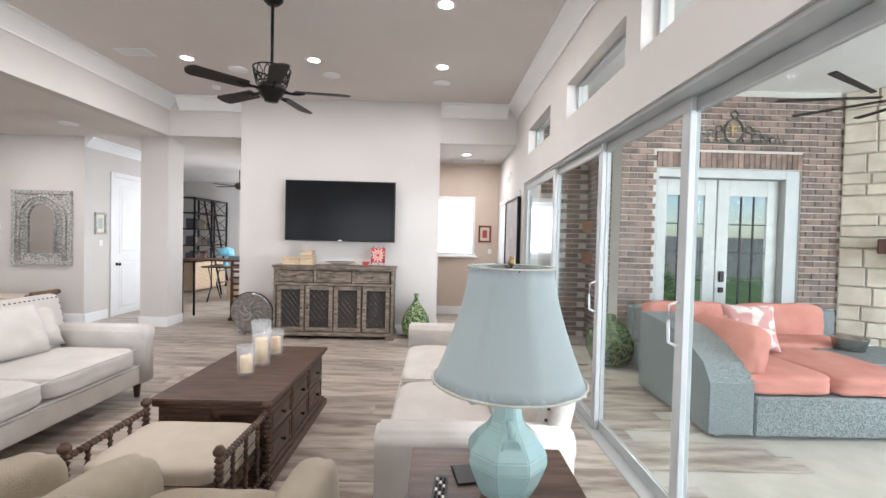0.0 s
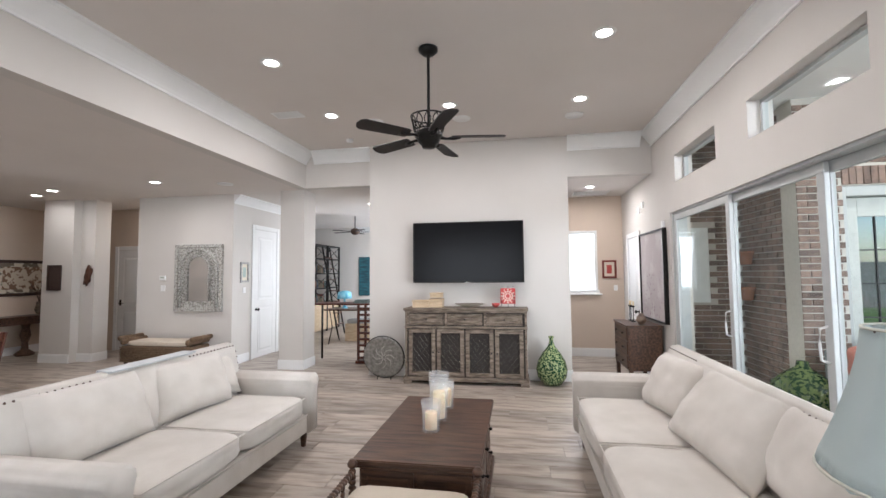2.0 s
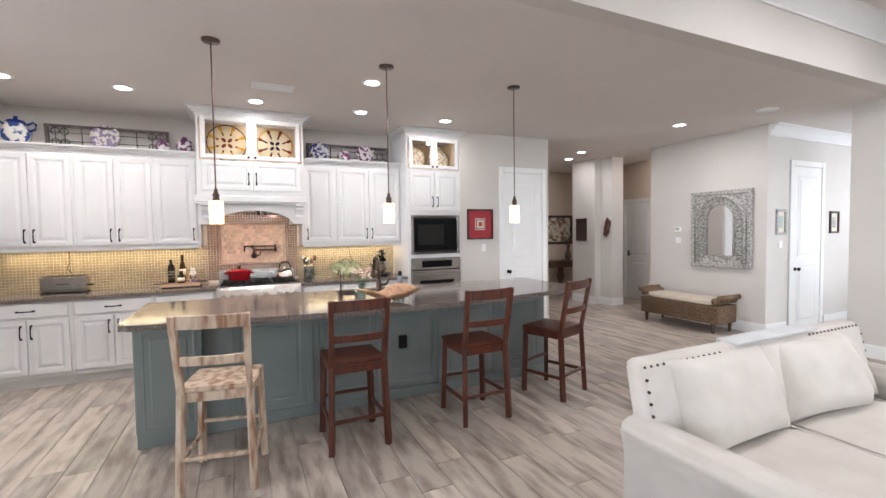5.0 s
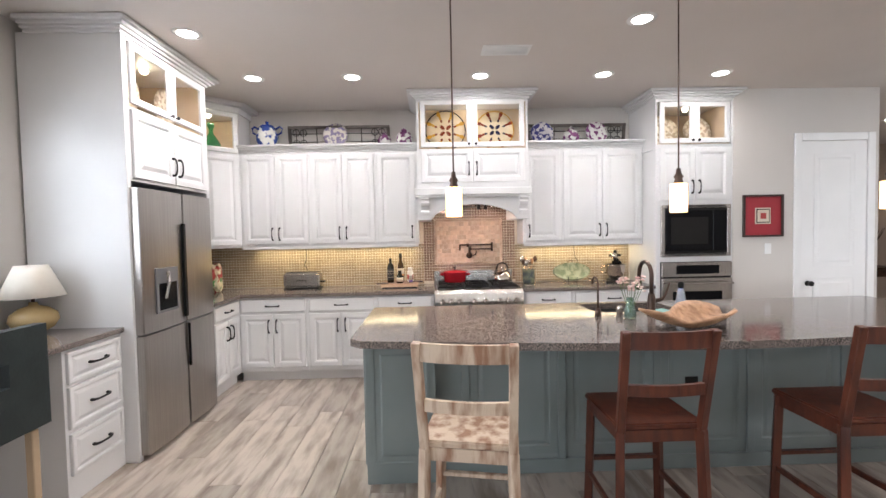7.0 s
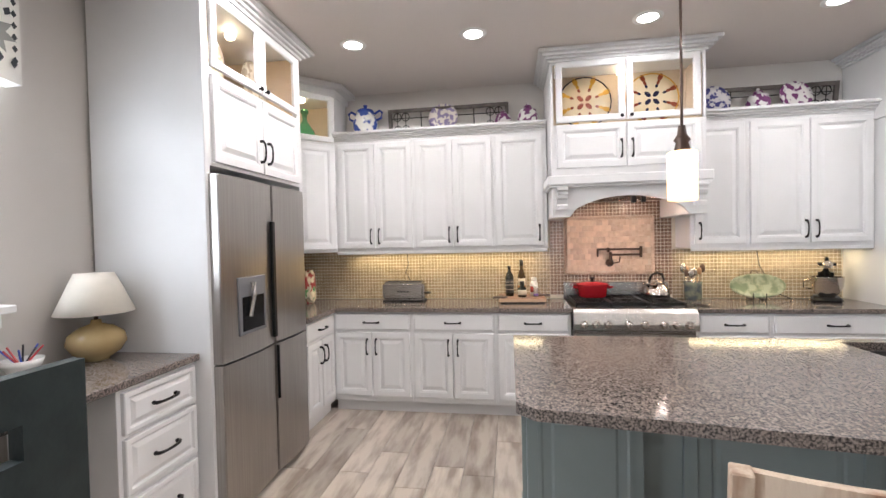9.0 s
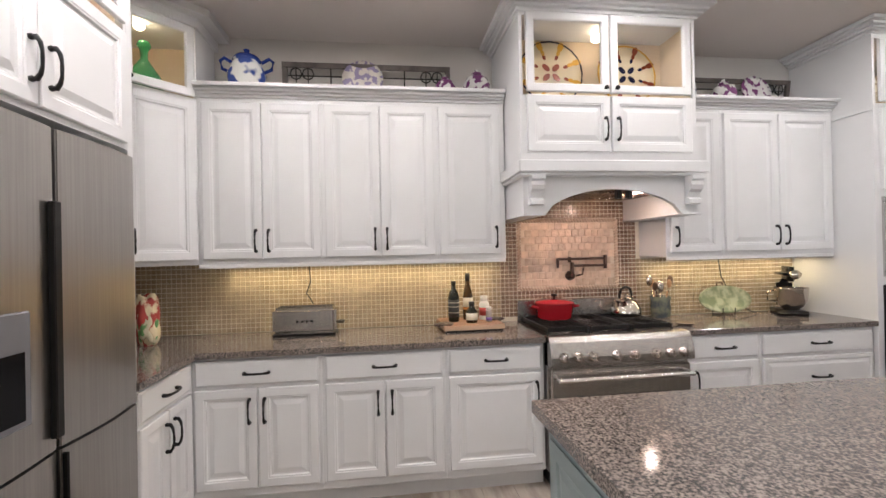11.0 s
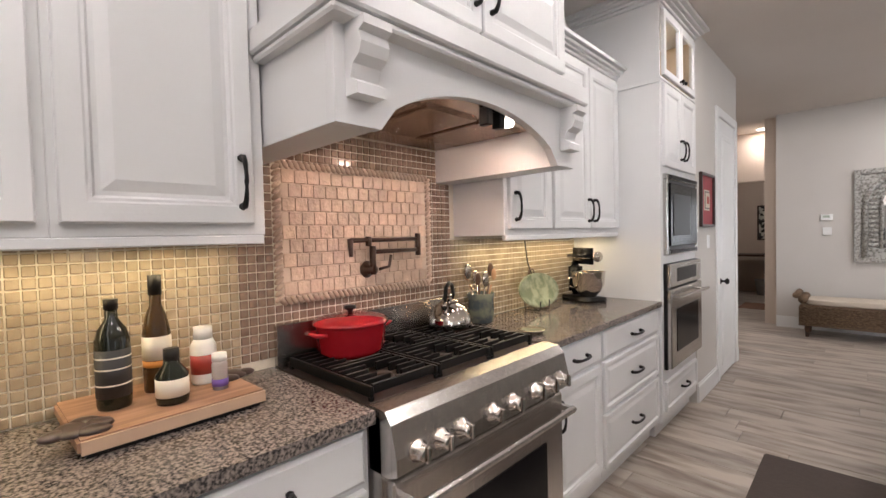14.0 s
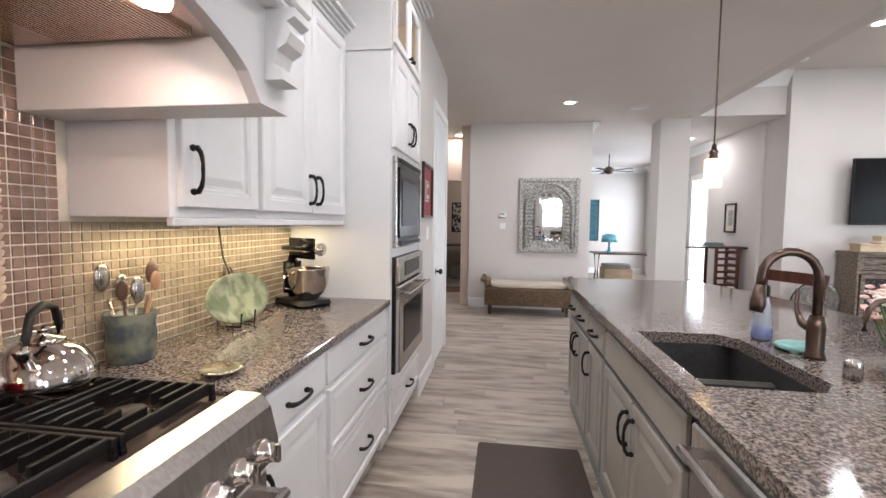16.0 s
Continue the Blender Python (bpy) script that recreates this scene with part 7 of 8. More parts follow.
part("case", boxes((-.06, -.025, -.04, .06, 0, .04), bevel=.005), M_TRIM, th)
part("screen", boxes((-.04, -.027, -.005, .03, -.0255, .025)), mat("lcd_green", (0.35, 0.40, 0.33), .3), th)
solo("light_switch", boxes((-5.66, 8.50, 1.27, -5.57, 8.51, 1.37), bevel=.002), M_TRIM, "white light switch plate under the thermostat", "switch")
M_WICKER = mat("brown_wicker", (0.25, 0.165, 0.10), .8, color2=(0.10, 0.06, 0.035), scale=40, stretch=(1, 1, 3), bump=.8, bscale=90, contrast=(.4, .6))
be = thing("wicker_bench", pose(-5.22, 8.17, 0), "brown woven wicker bench with scrolled arms and cream pad", "bench")
part("seat", boxes((-.64, -.24, .14, .64, .22, .40), bevel=.015, seg=2), M_WICKER, be)
for k in range(9):
    part("weave_band", smooth(tube([(-.64, -.245, .155 + .028 * k), (0, -.25, .155 + .028 * k), (.64, -.245, .155 + .028 * k)], .009, 6)), M_WICKER, be)
for s in (-1, 1):
    part("arm", smooth(tube([(s * .60, -.23, .47), (s * .60, .21, .47)], .05, 12, tube([(s * .665, -.23, .52), (s * .665, .21, .52)], .04, 12))), M_WICKER, be, "scrolled wicker arm")
    for y in (-.2, .18):
        part("leg", lathe([(.018, 0), (.03, .14), (0, .14)], 8), M_DWOOD, be, "", Matrix.Translation((s * .56, y, 0)))
part("pad", cushion(1.14, .42, .08, 8, 10, .02, 2), M_OTT, be, "cream seat pad", Matrix.Translation((0, 0, .40)))
M_SILVERF = mat("silver_grey_frame", (0.45, 0.45, 0.43), .4, color2=(0.25, 0.25, 0.24), scale=20)
M_AQUA = mat("aqua_print", (0.40, 0.50, 0.48), .7)
picture("small_framed_print", pose(-4.27, 8.83, 1.59), .24, .36, .035, [(1, 1, M_PAPER), (.5, .6, M_AQUA)], "small aqua print in a silver frame", M_SILVERF)
picture("small_framed_print", pose(-4.27, 10.25, 1.58), .26, .34, .03, [(1, 1, M_PAPER), (.5, .6, M_SILVERF)], "small print in a black frame")
solo("light_switch", boxes((-4.27, 8.80, 1.22, -4.262, 8.88, 1.32), bevel=.002), M_TRIM, "white light switch plate below the print", "switch")
door("door_study_closet", pose(-4.27, 9.50, 0), .74, 2.39, "closed white two-panel door with a black knob", -1)
door("door_hall", pose(-7.35, 9.62, 0, 0, 0, -90), .72, 2.08, "closed white two-panel door with a black lever", -1, True)
picture("dark_wall_plaque", pose(-7.72, 8.35, 1.52, 0, 0, -90), .30, .46, .03, [(1, 1, mat("carved_dark_plaque", (0.05, 0.03, 0.025), .6, bump=.8, bscale=60))], "dark carved square wall plaque")
solo("carved_mask", cushion(.12, .06, .30, 2.5, 8, .6, 7), mat("carved_brown_wood", (0.09, 0.035, 0.02), .5, bump=.6), "small dark carved wooden wall ornament", "ornament", m=pose(-7.19, 8.475, 1.40, 0, 12, 0))
bp = picture("far_painting", pose(-9.35, 9.02, 1.52), 1.0, .72, .06, [(1, 1, painted("figure_print", (0.60, 0.55, 0.45), (0.16, 0.13, 0.10), 7, .7)), (.8, .75, painted("figure_print_inner", (0.55, 0.48, 0.38), (0.20, 0.12, 0.08), 12, .7))], "wide pale abstract painting in a black frame")
cn = thing("console_table", pose(-9.05, 8.9, 0), "dark carved console table under the painting", "console table")
part("top", boxes((-.22, -.6, .74, .22, .6, .78), bevel=.006), M_DWOOD, cn)
part("apron", boxes((-.18, -.55, .62, .18, .55, .74)), M_DWOOD, cn)
part("pedestal", smooth(lathe([(.14, 0), (.16, .04), (.06, .12), (.05, .25), (.09, .40), (.06, .55), (.08, .62), (0, .62)], 16)), M_DWOOD, cn)
vb = thing("branch_vase", pose(-9.0, 9.1, .78), "dark vase with dry branches on the console table", "vase")
part("vase", smooth(lathe([(.04, 0), (.08, .10), (.05, .22), (.06, .26), (0, .26)], 16)), M_GWOOD, vb)
bm = bmesh.new()
for k in range(14):
    a = k * 2.4
    tube([(0, 0, .2), (.05 * math.cos(a), .05 * math.sin(a), .4), (.16 * math.cos(a), .16 * math.sin(a), .60 + .02 * (k % 4))], .004, 5, bm)
part("branches", bm, M_DWOOD, vb)
# vanity glimpsed through the hall opening
va = thing("vanity", pose(-6.85, 12.1, 0), "dark-topped open vanity in the far room", "vanity")
part("top", boxes((-.5, -.3, .80, .5, .3, .84), bevel=.004), M_DWOOD, va)
part("leg", boxes((-.48, -.28, 0, -.42, .28, .8)), M_BLACK, va)
part("leg", boxes((.42, -.28, 0, .48, .28, .8)), M_BLACK, va)
solo("laundry_basket", smooth(lathe([(.16, 0), (.20, .30), (.21, .31), (.19, .30), (.15, .02), (0, .02)], 20)), mat("grey_plastic_basket", (0.35, 0.35, 0.34), .6), "grey plastic laundry basket under the vanity", "basket", m=pose(-6.7, 12.0, 0))
picture("scroll_print", pose(-6.75, 12.5, 1.5, 0, 0, -90), .34, .75, .03, [(1, 1, painted("black_scroll_print", (0.50, 0.48, 0.40), (0.03, 0.03, 0.03), 12, .7))], "tall black scroll-pattern print")
solo("doormat", boxes((-6.85, 9.9, 0.001, -6.2, 10.6, .012), bevel=.004), mat("rust_rug", (0.22, 0.12, 0.08), .95, scale=20, bump=.4), "small rust-brown rug in the far hall", "rug")

# study
bk = thing("bookcase", pose(-4.65, 12.3, 0, 0, 0, 90), "tall black metal bookcase with crossed ends and books", "bookcase")
for x in (0, .8, 1.6):
    for y in (0, .34):
        part("upright", boxes((x - .02, y - .02, 0, x + .02, y + .02, 2.35)), M_BLACK, bk)
for z in (.75, 1.15, 1.55, 1.95, 2.32):
    part("shelf", boxes((-.02, -.02, z, 1.62, .36, z + .03)), M_BLACK, bk)
for x in (0, .8):
    for z in (.78, 1.18, 1.58, 1.98):
        part("cross_brace", tube([(x + .03, -.015, z), (x + .77, -.015, z + .33)], .010, 5, tube([(x + .77, -.015, z), (x + .03, -.015, z + .33)], .010, 5)), M_BLACK, bk)
part("lower_cabinet", boxes((.02, -.0, .05, 1.58, .34, .74), bevel=.004), M_PALEBOX, bk)
rb = random.Random(9)
for z in (.78, 1.18, 1.58):
    x = .06
    for k in range(9):
        h = .16 + rb.random() * .10
        w = .03 + rb.random() * .03
        t = solo("book", boxes((0, 0, 0, w, .2, h), bevel=.002), mat("book_%s" % "abcd"[k % 4], ((.10, .11, .14), (.35, .30, .22), (.22, .08, .06), (.08, .12, .10))[k % 4], .7), "upright book on the black bookcase", "book", "books in the bookcase", m=bk.matrix_basis @ pose(x, .05, z + .001))
        x += w + .012 + (.25 if k == 4 else 0)
ld = thing("library_ladder", pose(-4.15, 12.2, 0), "leaning black library ladder at the bookcase", "ladder")
for y in (0, .42):
    part("rail", tube([(.22, y, 0), (-.22, y, 2.25)], .02, 6), M_BLACK, ld)
for k in range(7):
    u = (k + 1) / 8
    part("rung", boxes((.22 - .44 * u - .04, .01, 2.25 * u - .012, .22 - .44 * u + .04, .41, 2.25 * u + .012)), M_CHERRY, ld)
picture("teal_painting", pose(-3.55, 14.15, 1.48, 0, 0, -90), 1.15, 1.15, .01, [(1, 1, mat("teal_abstract_paint", (0.03, 0.14, 0.17), .6, color2=(0.02, 0.06, 0.08), scale=4, stretch=(1, 1, 5)))], "large dark teal abstract canvas")
wr = thing("wine_rack_table", pose(-2.35, 9.0, 0), "red-brown wooden rack table with slatted end", "rack table")
part("top", boxes((-.72, -.02, 1.0, .62, .42, 1.03), bevel=.004), M_CHERRY, wr)
for x in (.16, .48):
    for y in (.02, .38):
        part("post", boxes((x - .02, y - .02, 0, x + .02, y + .02, 1.0)), M_CHERRY, wr)
for k in range(9):
    part("rack_bar", boxes((.18, -.0, .08 + .105 * k, .46, .025, .12 + .105 * k)), M_CHERRY, wr)
    part("rack_bar", boxes((.47, .04, .08 + .105 * k, .49, .36, .12 + .105 * k)), M_CHERRY, wr)
for y in (.02, .38):
    part("leg", smooth(tube([(-.68, y, 1.0), (-.68, y, .0)], .02, 8)), M_BLACK, wr)
part("base", boxes((.12, -.03, 0, .52, .43, .05), bevel=.004), M_CHERRY, wr)
solo("stacked_books", boxes((-2.3, 9.05, 1.031, -2.05, 9.3, 1.06), (-2.28, 9.06, 1.061, -2.07, 9.28, 1.09), bevel=.003), mat("sage_book", (0.18, 0.24, 0.24), .7), "two sage green books lying on the rack table", "book")
wc = thing("wooden_crate", pose(-3.1, 11.6, 0), "pale wooden storage crate with a grey cushion", "crate")
part("box", boxes((-.3, -.25, .0, .3, .25, .40), bevel=.008), M_PALEBOX, wc)
part("cushion", cushion(.58, .46, .10, 6, 8, .03, 1), mat("grey_cushion", (0.35, 0.35, 0.34), .9), wc, "", Matrix.Translation((0, 0, .40)))
dt2 = thing("trestle_desk", pose(-3.6, 11.2, 0), "dark iron-legged desk in the study", "desk")
part("top", boxes((-.1, -.35, .74, 1.2, .35, .77), bevel=.004), M_DWOOD, dt2)
for x in (0, 1.1):
    part("leg", smooth(tube([(x, -.3, 0), (x, -.1, .35), (x, -.25, .74)], .014, 6, tube([(x, .3, 0), (x, .1, .35), (x, .25, .74)], .014, 6))), M_BLACK, dt2)
solo("blue_shade_lamp", smooth(lathe([(.08, 0), (.03, .05), (.02, .22), (.17, .22), (.15, .36), (.06, .40), (0, .40)], 20)), mat("turquoise_glass", (0.08, 0.36, 0.52), .3, color2=(0.3, 0.6, 0.7), scale=10), "turquoise glass lamp on the study desk", "table lamp", m=pose(-3.35, 11.2, .771))
f2 = thing("study_ceiling_fan", pose(-3.3, 11.7, 0, 0, 0, 20), "dark five-bladed ceiling fan in the study", "ceiling fan")
part("rod", tube([(0, 0, 2.62), (0, 0, 2.94)], .012, 8), M_BLACK, f2)
part("motor", smooth(lathe([(0, 2.48), (.07, 2.50), (.12, 2.56), (.10, 2.62), (.03, 2.66), (0, 2.66)], 20)), M_BRONZE, f2)
for k in range(5):
    part("blade", prism([(.14, -.04), (.58, -.065), (.62, 0), (.58, .065), (.14, .04)], .008, "z", 2.56), M_BLADE, f2, "", Matrix.Rotation(radians(72 * k), 4, "Z"))
picture("framed_mat_print", pose(-1.75, 9.55, 1.5, 0, 0, 180), .36, .50, .03, [(1, 1, M_PAPER), (.5, .6, M_SILVERF)], "framed print with a wide white mat")

# ---- covered patio ----
M_PATIO = mat("pale_patio_concrete", (0.50, 0.47, 0.41), .85, color2=(0.44, 0.41, 0.35), scale=5, bump=.3, bscale=120)
M_GRASS = mat("lawn_grass", (0.09, 0.15, 0.04), .9, color2=(0.05, 0.09, 0.025), scale=3, bump=.5)
structure("ground", boxes((-300, -300, -.5, 300, 300, -.14)), M_GRASS)
structure("patio_floor", boxes((2.67, -3.2, -.13, 9.0, 9.2, -.015)), M_PATIO)
PC = 3.45
structure("patio_ceiling", boxes((2.67, -1.0, PC, 9.0, 9.2, PC + .1)), M_TRIM)
structure("wall_patio_brick", boxes((3.60, 7.12, -.015, 4.05, 7.4, PC), (5.92, 7.12, -.015, 6.44, 7.4, PC), (4.05, 7.12, 2.45, 5.92, 7.4, PC), (3.62, 7.4, -.015, 3.83, 8.4, PC), (2.66, 8.42, -.015, 3.83, 8.6, PC), (2.66, 7.64, -.015, 2.70, 8.42, PC)), mat("brick_mortar", (0.58, 0.55, 0.50), .9, scale=30, bump=.3))
pd = structure("patio_french_door", boxes((4.05, 7.14, -.015, 4.10, 7.32, 2.45), (5.74, 7.14, -.015, 5.92, 7.32, 2.45), (4.10, 7.14, 2.34, 5.74, 7.32, 2.45), bevel=.004), M_FRAME)
for a in (4.11, 4.93):
    w = .80
    d = part("door_leaf", boxes((a, 7.24, 0, a + .15, 7.28, 2.33), (a + w - .15, 7.24, 0, a + w, 7.28, 2.33), (a + .15, 7.24, 0, a + w - .15, 7.28, .28), (a + .15, 7.24, 2.12, a + w - .15, 7.28, 2.33), bevel=.004), mat("pale_sage_door_paint", (0.52, 0.54, 0.51), .45), pd)
    pane("pane", (a + .15, 7.255, .28, a + w - .15, 7.26, 2.12), d)
    for k in (1, 2):
        part("muntin", boxes((a + .15 + .167 * k - .007, 7.245, .28, a + .15 + .167 * k + .007, 7.27, 2.12)), M_BLACK, d)
    for k in range(1, 5):
        part("muntin", boxes((a + .15, 7.246, .28 + .368 * k - .007, a + w - .15, 7.269, .28 + .368 * k + .007)), M_BLACK, d)
part("lock", boxes((4.97, 7.21, 1.0, 5.03, 7.24, 1.14), (4.97, 7.21, .86, 5.03, 7.24, .93), bevel=.005), M_BLACK, pd)
structure("window_patio_nook", boxes((2.78, 8.38, 1.1, 3.2, 8.42, 2.15), bevel=.01), mat("bright_blind", (0.8, 0.82, 0.8), .6))
for z in (1.62, 1.15):
    t = thing("wall_flower_pot", pose(3.53, 8.1, z), "terracotta pot hung on the brick wall", "flower pot")
    part("pot", smooth(lathe([(.06, 0), (.085, .14), (.095, .14), (.095, .17), (.08, .17), (0, .10)], 18)), mat("terracotta", (0.42, 0.20, 0.12), .8), t)
    part("hook", tube([(.07, 0, .15), (.10, 0, .15)], .006, 5), M_BLACK, t)
sg = thing("iron_scroll_plaque", pose(5.01, 7.10, 2.78), "dark iron scrollwork plaque with the letter F", "wall decor")
bm = bmesh.new()
tube([(.12 * math.cos(radians(a)), 0, .15 + .15 * math.sin(radians(a))) for a in range(0, 360, 20)], .012, 6, bm, closed=True)
for s in (-1, 1):
    for k in range(5):
        cx, r = s * (.17 + .11 * k), .075 - .010 * k
        tube([(cx + r * (1 - .08 * j / 2) * math.cos(radians(a * 1)), 0, .07 - .008 * k + r * math.sin(radians(a))) for j, a in enumerate(range(0, 360, 40))], .008, 5, bm, closed=True)
        if k < 3:
            tube([(cx + s * .02 + r * .6 * math.cos(radians(a)), 0, .17 - .04 * k + r * .6 * math.sin(radians(a))) for a in range(0, 360, 40)], .007, 5, bm, closed=True)
    tube([(0, 0, .0), (s * .3, 0, .0), (s * .68, 0, .015)], .010, 5, bm)
    tube([(0, 0, .30), (s * .05, 0, .36), (0, 0, .42)], .010, 5, bm)
part("scrollwork", smooth(bm), mat("verdigris_iron", (0.10, 0.11, 0.09), .6, metal=.5), sg)
fc_ = bpy.data.curves.new("letter", "FONT")
fc_.body, fc_.size, fc_.extrude = "F", .2, .006
lo = new("letter", fc_)
fc_.materials.append(mat("gold_paint", (0.45, 0.33, 0.14), .4, metal=.6))
lo.parent = sg
lo.matrix_basis = pose(-.055, -.012, .08, 90, 0, 0)
M_WEAVE = mat("grey_resin_wicker", (0.27, 0.30, 0.30), .6, color2=(0.12, 0.135, 0.135), scale=110, bump=.8, bscale=120, contrast=(.4, .6))
M_CORAL = mat("coral_outdoor_fabric", (0.56, 0.25, 0.20), .9, color2=(0.49, 0.20, 0.16), scale=5, bump=.25, bscale=160)
of = thing("outdoor_sectional", pose(3.57, 4.86, -.015), "grey wicker outdoor sectional with coral cushions", "outdoor sofa")
part("base", boxes((.165, 0, .03, 1.56, .98, .34), bevel=.015), M_WEAVE, of)
part("side_back", prism([(0, .05), (0, .44), (.10, .58), (.30, .68), (.60, .76), (1.15, .80), (1.15, .05)], .34, "x", -.19), M_WEAVE, of)
part("rear_base", boxes((.05, 1.15, .05, 2.4, 1.9, .34), bevel=.015), M_WEAVE, of)
part("rear_back", boxes((.0, 1.75, .34, 2.4, 1.92, .76), bevel=.02), M_WEAVE, of)
for k in range(2):
    part("seat_cushion", cushion(.73, .94, .17, 7, 12, .03, k), M_CORAL, of, "coral seat cushion", Matrix.Translation((.44 + .72 * k, .47, .34)))
    part("seat_cushion", cushion(1.0, .70, .17, 7, 10, .03, k + 4), M_CORAL, of, "coral seat cushion", Matrix.Translation((.62 + 1.05 * k, 1.45, .34)))
    part("back_cushion", cushion(1.0, .22, .42, 5, 10, .05, k + 2), M_CORAL, of, "coral back cushion", pose(.60 + 1.05 * k, 1.66, .42, -10, 0, 0))
part("back_cushion", cushion(.20, .85, .42, 5, 10, .05, 3), M_CORAL, of, "coral back cushion", pose(.18, .47, .44, 0, 12, 0))
for x in (-.10, .70, 1.45):
    part("foot", boxes((x, .08, 0, x + .05, .13, .05)), M_WEAVE, of)
    part("foot", boxes((x, 1.2, 0, x + .06, 1.26, .05)), M_BLACK, of)
solo("patterned_pillow", pillow(.46, .44, .16, 3), painted("cream_red_pattern", (0.66, 0.62, 0.58), (0.55, 0.30, 0.28), 9, .9), "cream outdoor pillow with a faint red pattern", "pillow", m=pose(4.25, 5.60, .50, -20, 0, -10))
tb_ = thing("patio_table", pose(5.55, 5.75, -.015), "low grey metal patio table", "table")
part("top", boxes((-.42, -.35, .44, .42, .35, .47), bevel=.004), M_WEAVE, tb_)
for sx in (-.38, .38):
    for sy in (-.31, .31):
        part("leg", boxes((sx - .02, sy - .02, 0, sx + .02, sy + .02, .44)), M_STEEL, tb_)
solo("galvanized_tub", smooth(lathe([(.12, 0), (.15, .12), (.155, .125), (.14, .12), (0, .03)], 20)), M_STEEL, "round galvanized tub on the patio table", "tub", m=pose(5.45, 5.9, .457))
solo("ceramic_stool", smooth(lathe([(.13, 0), (.16, .08), (.17, .22), (.16, .36), (.13, .44), (0, .45)], 24)), M_TRIM, "white ceramic garden stool", "garden stool", m=pose(5.95, 6.30, -.015))
solo("patio_demijohn", smooth(lathe([(.10, 0), (.22, .05), (.29, .22), (.27, .40), (.15, .50), (.06, .56), (.05, .62), (0, .62)], 28)), painted("dark_green_mosaic", (0.12, 0.16, 0.06), (0.015, 0.04, 0.02), 30, .1), "large dark green glass jar on the patio", "vase", m=pose(3.42, 6.85, -.015))
st = structure("wall_patio_stone", prism([(6.44, 7.12), (8.14, 5.4), (8.44, 5.7), (6.74, 7.4)], PC, "z", 0), mat("stone_mortar", (0.72, 0.68, 0.60), .9, scale=20))
fpm = Matrix.Translation((6.44, 7.12, 0)) @ Matrix.Rotation(radians(-45.3), 4, "Z")
fp = thing("fireplace_surround", fpm, "limestone fireplace with a dark wood mantel and grey firebox", "fireplace")
part("mantel", boxes((.35, -.32, 1.42, 2.2, -.06, 1.60), bevel=.012), mat("reddish_mantel_wood", (0.10, 0.045, 0.035), .5, color2=(0.06, 0.025, 0.02), scale=5), fp, "dark wooden mantel beam")
part("firebox", boxes((.85, -.075, .3, 1.8, -.06, 1.05)), mat("grey_firebox", (0.12, 0.12, 0.12), .7), fp)
part("grille", boxes(*[(.9 + .06 * k, -.085, .32, .92 + .06 * k, -.075, 1.03) for k in range(15)]), M_STEEL, fp)
ptv = solo("patio_television", boxes((.95, -.16, 1.85, 2.1, -.065, 2.55), bevel=.004), M_SCREEN, "black television over the patio mantel", "television", m=fpm)
pf_ = thing("patio_fan", pose(5.45, 5.3, 0), "large dark many-bladed patio ceiling fan", "ceiling fan")
part("motor", smooth(lathe([(0, 2.85), (.14, 2.86), (.16, 2.92), (.08, 2.98), (0, 2.98)], 20)), M_BLACK, pf_)
part("rod", tube([(0, 0, 2.95), (0, 0, PC)], .02, 8), M_BLACK, pf_)
for k in range(9):
    part("blade", prism([(.14, -.02), (1.0, -.03), (1.0, .03), (.14, .02)], .01, "z", 2.90), M_BLADE, pf_, "", Matrix.Rotation(radians(40 * k + 8), 4, "Z") @ Matrix.Rotation(radians(6), 4, "X"))
for x, y in ((4.3, 6.2), (3.4, 3.5)):
    copy_thing(can, pose(x, y, PC))
    lamp("patio_downlight", "AREA", pose(x, y, PC - .02), 15, (1, .93, .85), size=.14)
# house beyond the yard, shrubs and fence
structure("backdrop_fence", boxes((-30, 24, -.14, 40, 24.1, 1.9)), mat("grey_fence", (0.22, 0.22, 0.21), .8, color2=(0.15, 0.15, 0.14), scale=2, stretch=(8, 1, 1)))
hs = thing("neighbour_house", pose(4, 30, -.14), "pale brick neighbouring house with a grey roof", "house")
part("wall", boxes((-8, 0, 0, 8, 6, 3.2)), mat("tan_brick", (0.35, 0.28, 0.22), .9, scale=6), hs)
part("roof", prism([(-9, 3.2), (9, 3.2), (3, 6.4), (-3, 6.4)], 7, "y", -.5), mat("grey_shingle", (0.16, 0.155, 0.15), .9, scale=9, bump=.4), hs)
for x in (-5, -1, 4):
    part("window", boxes((x, -.05, 1, x + 1.4, 0, 2.4)), M_SCREEN, hs)


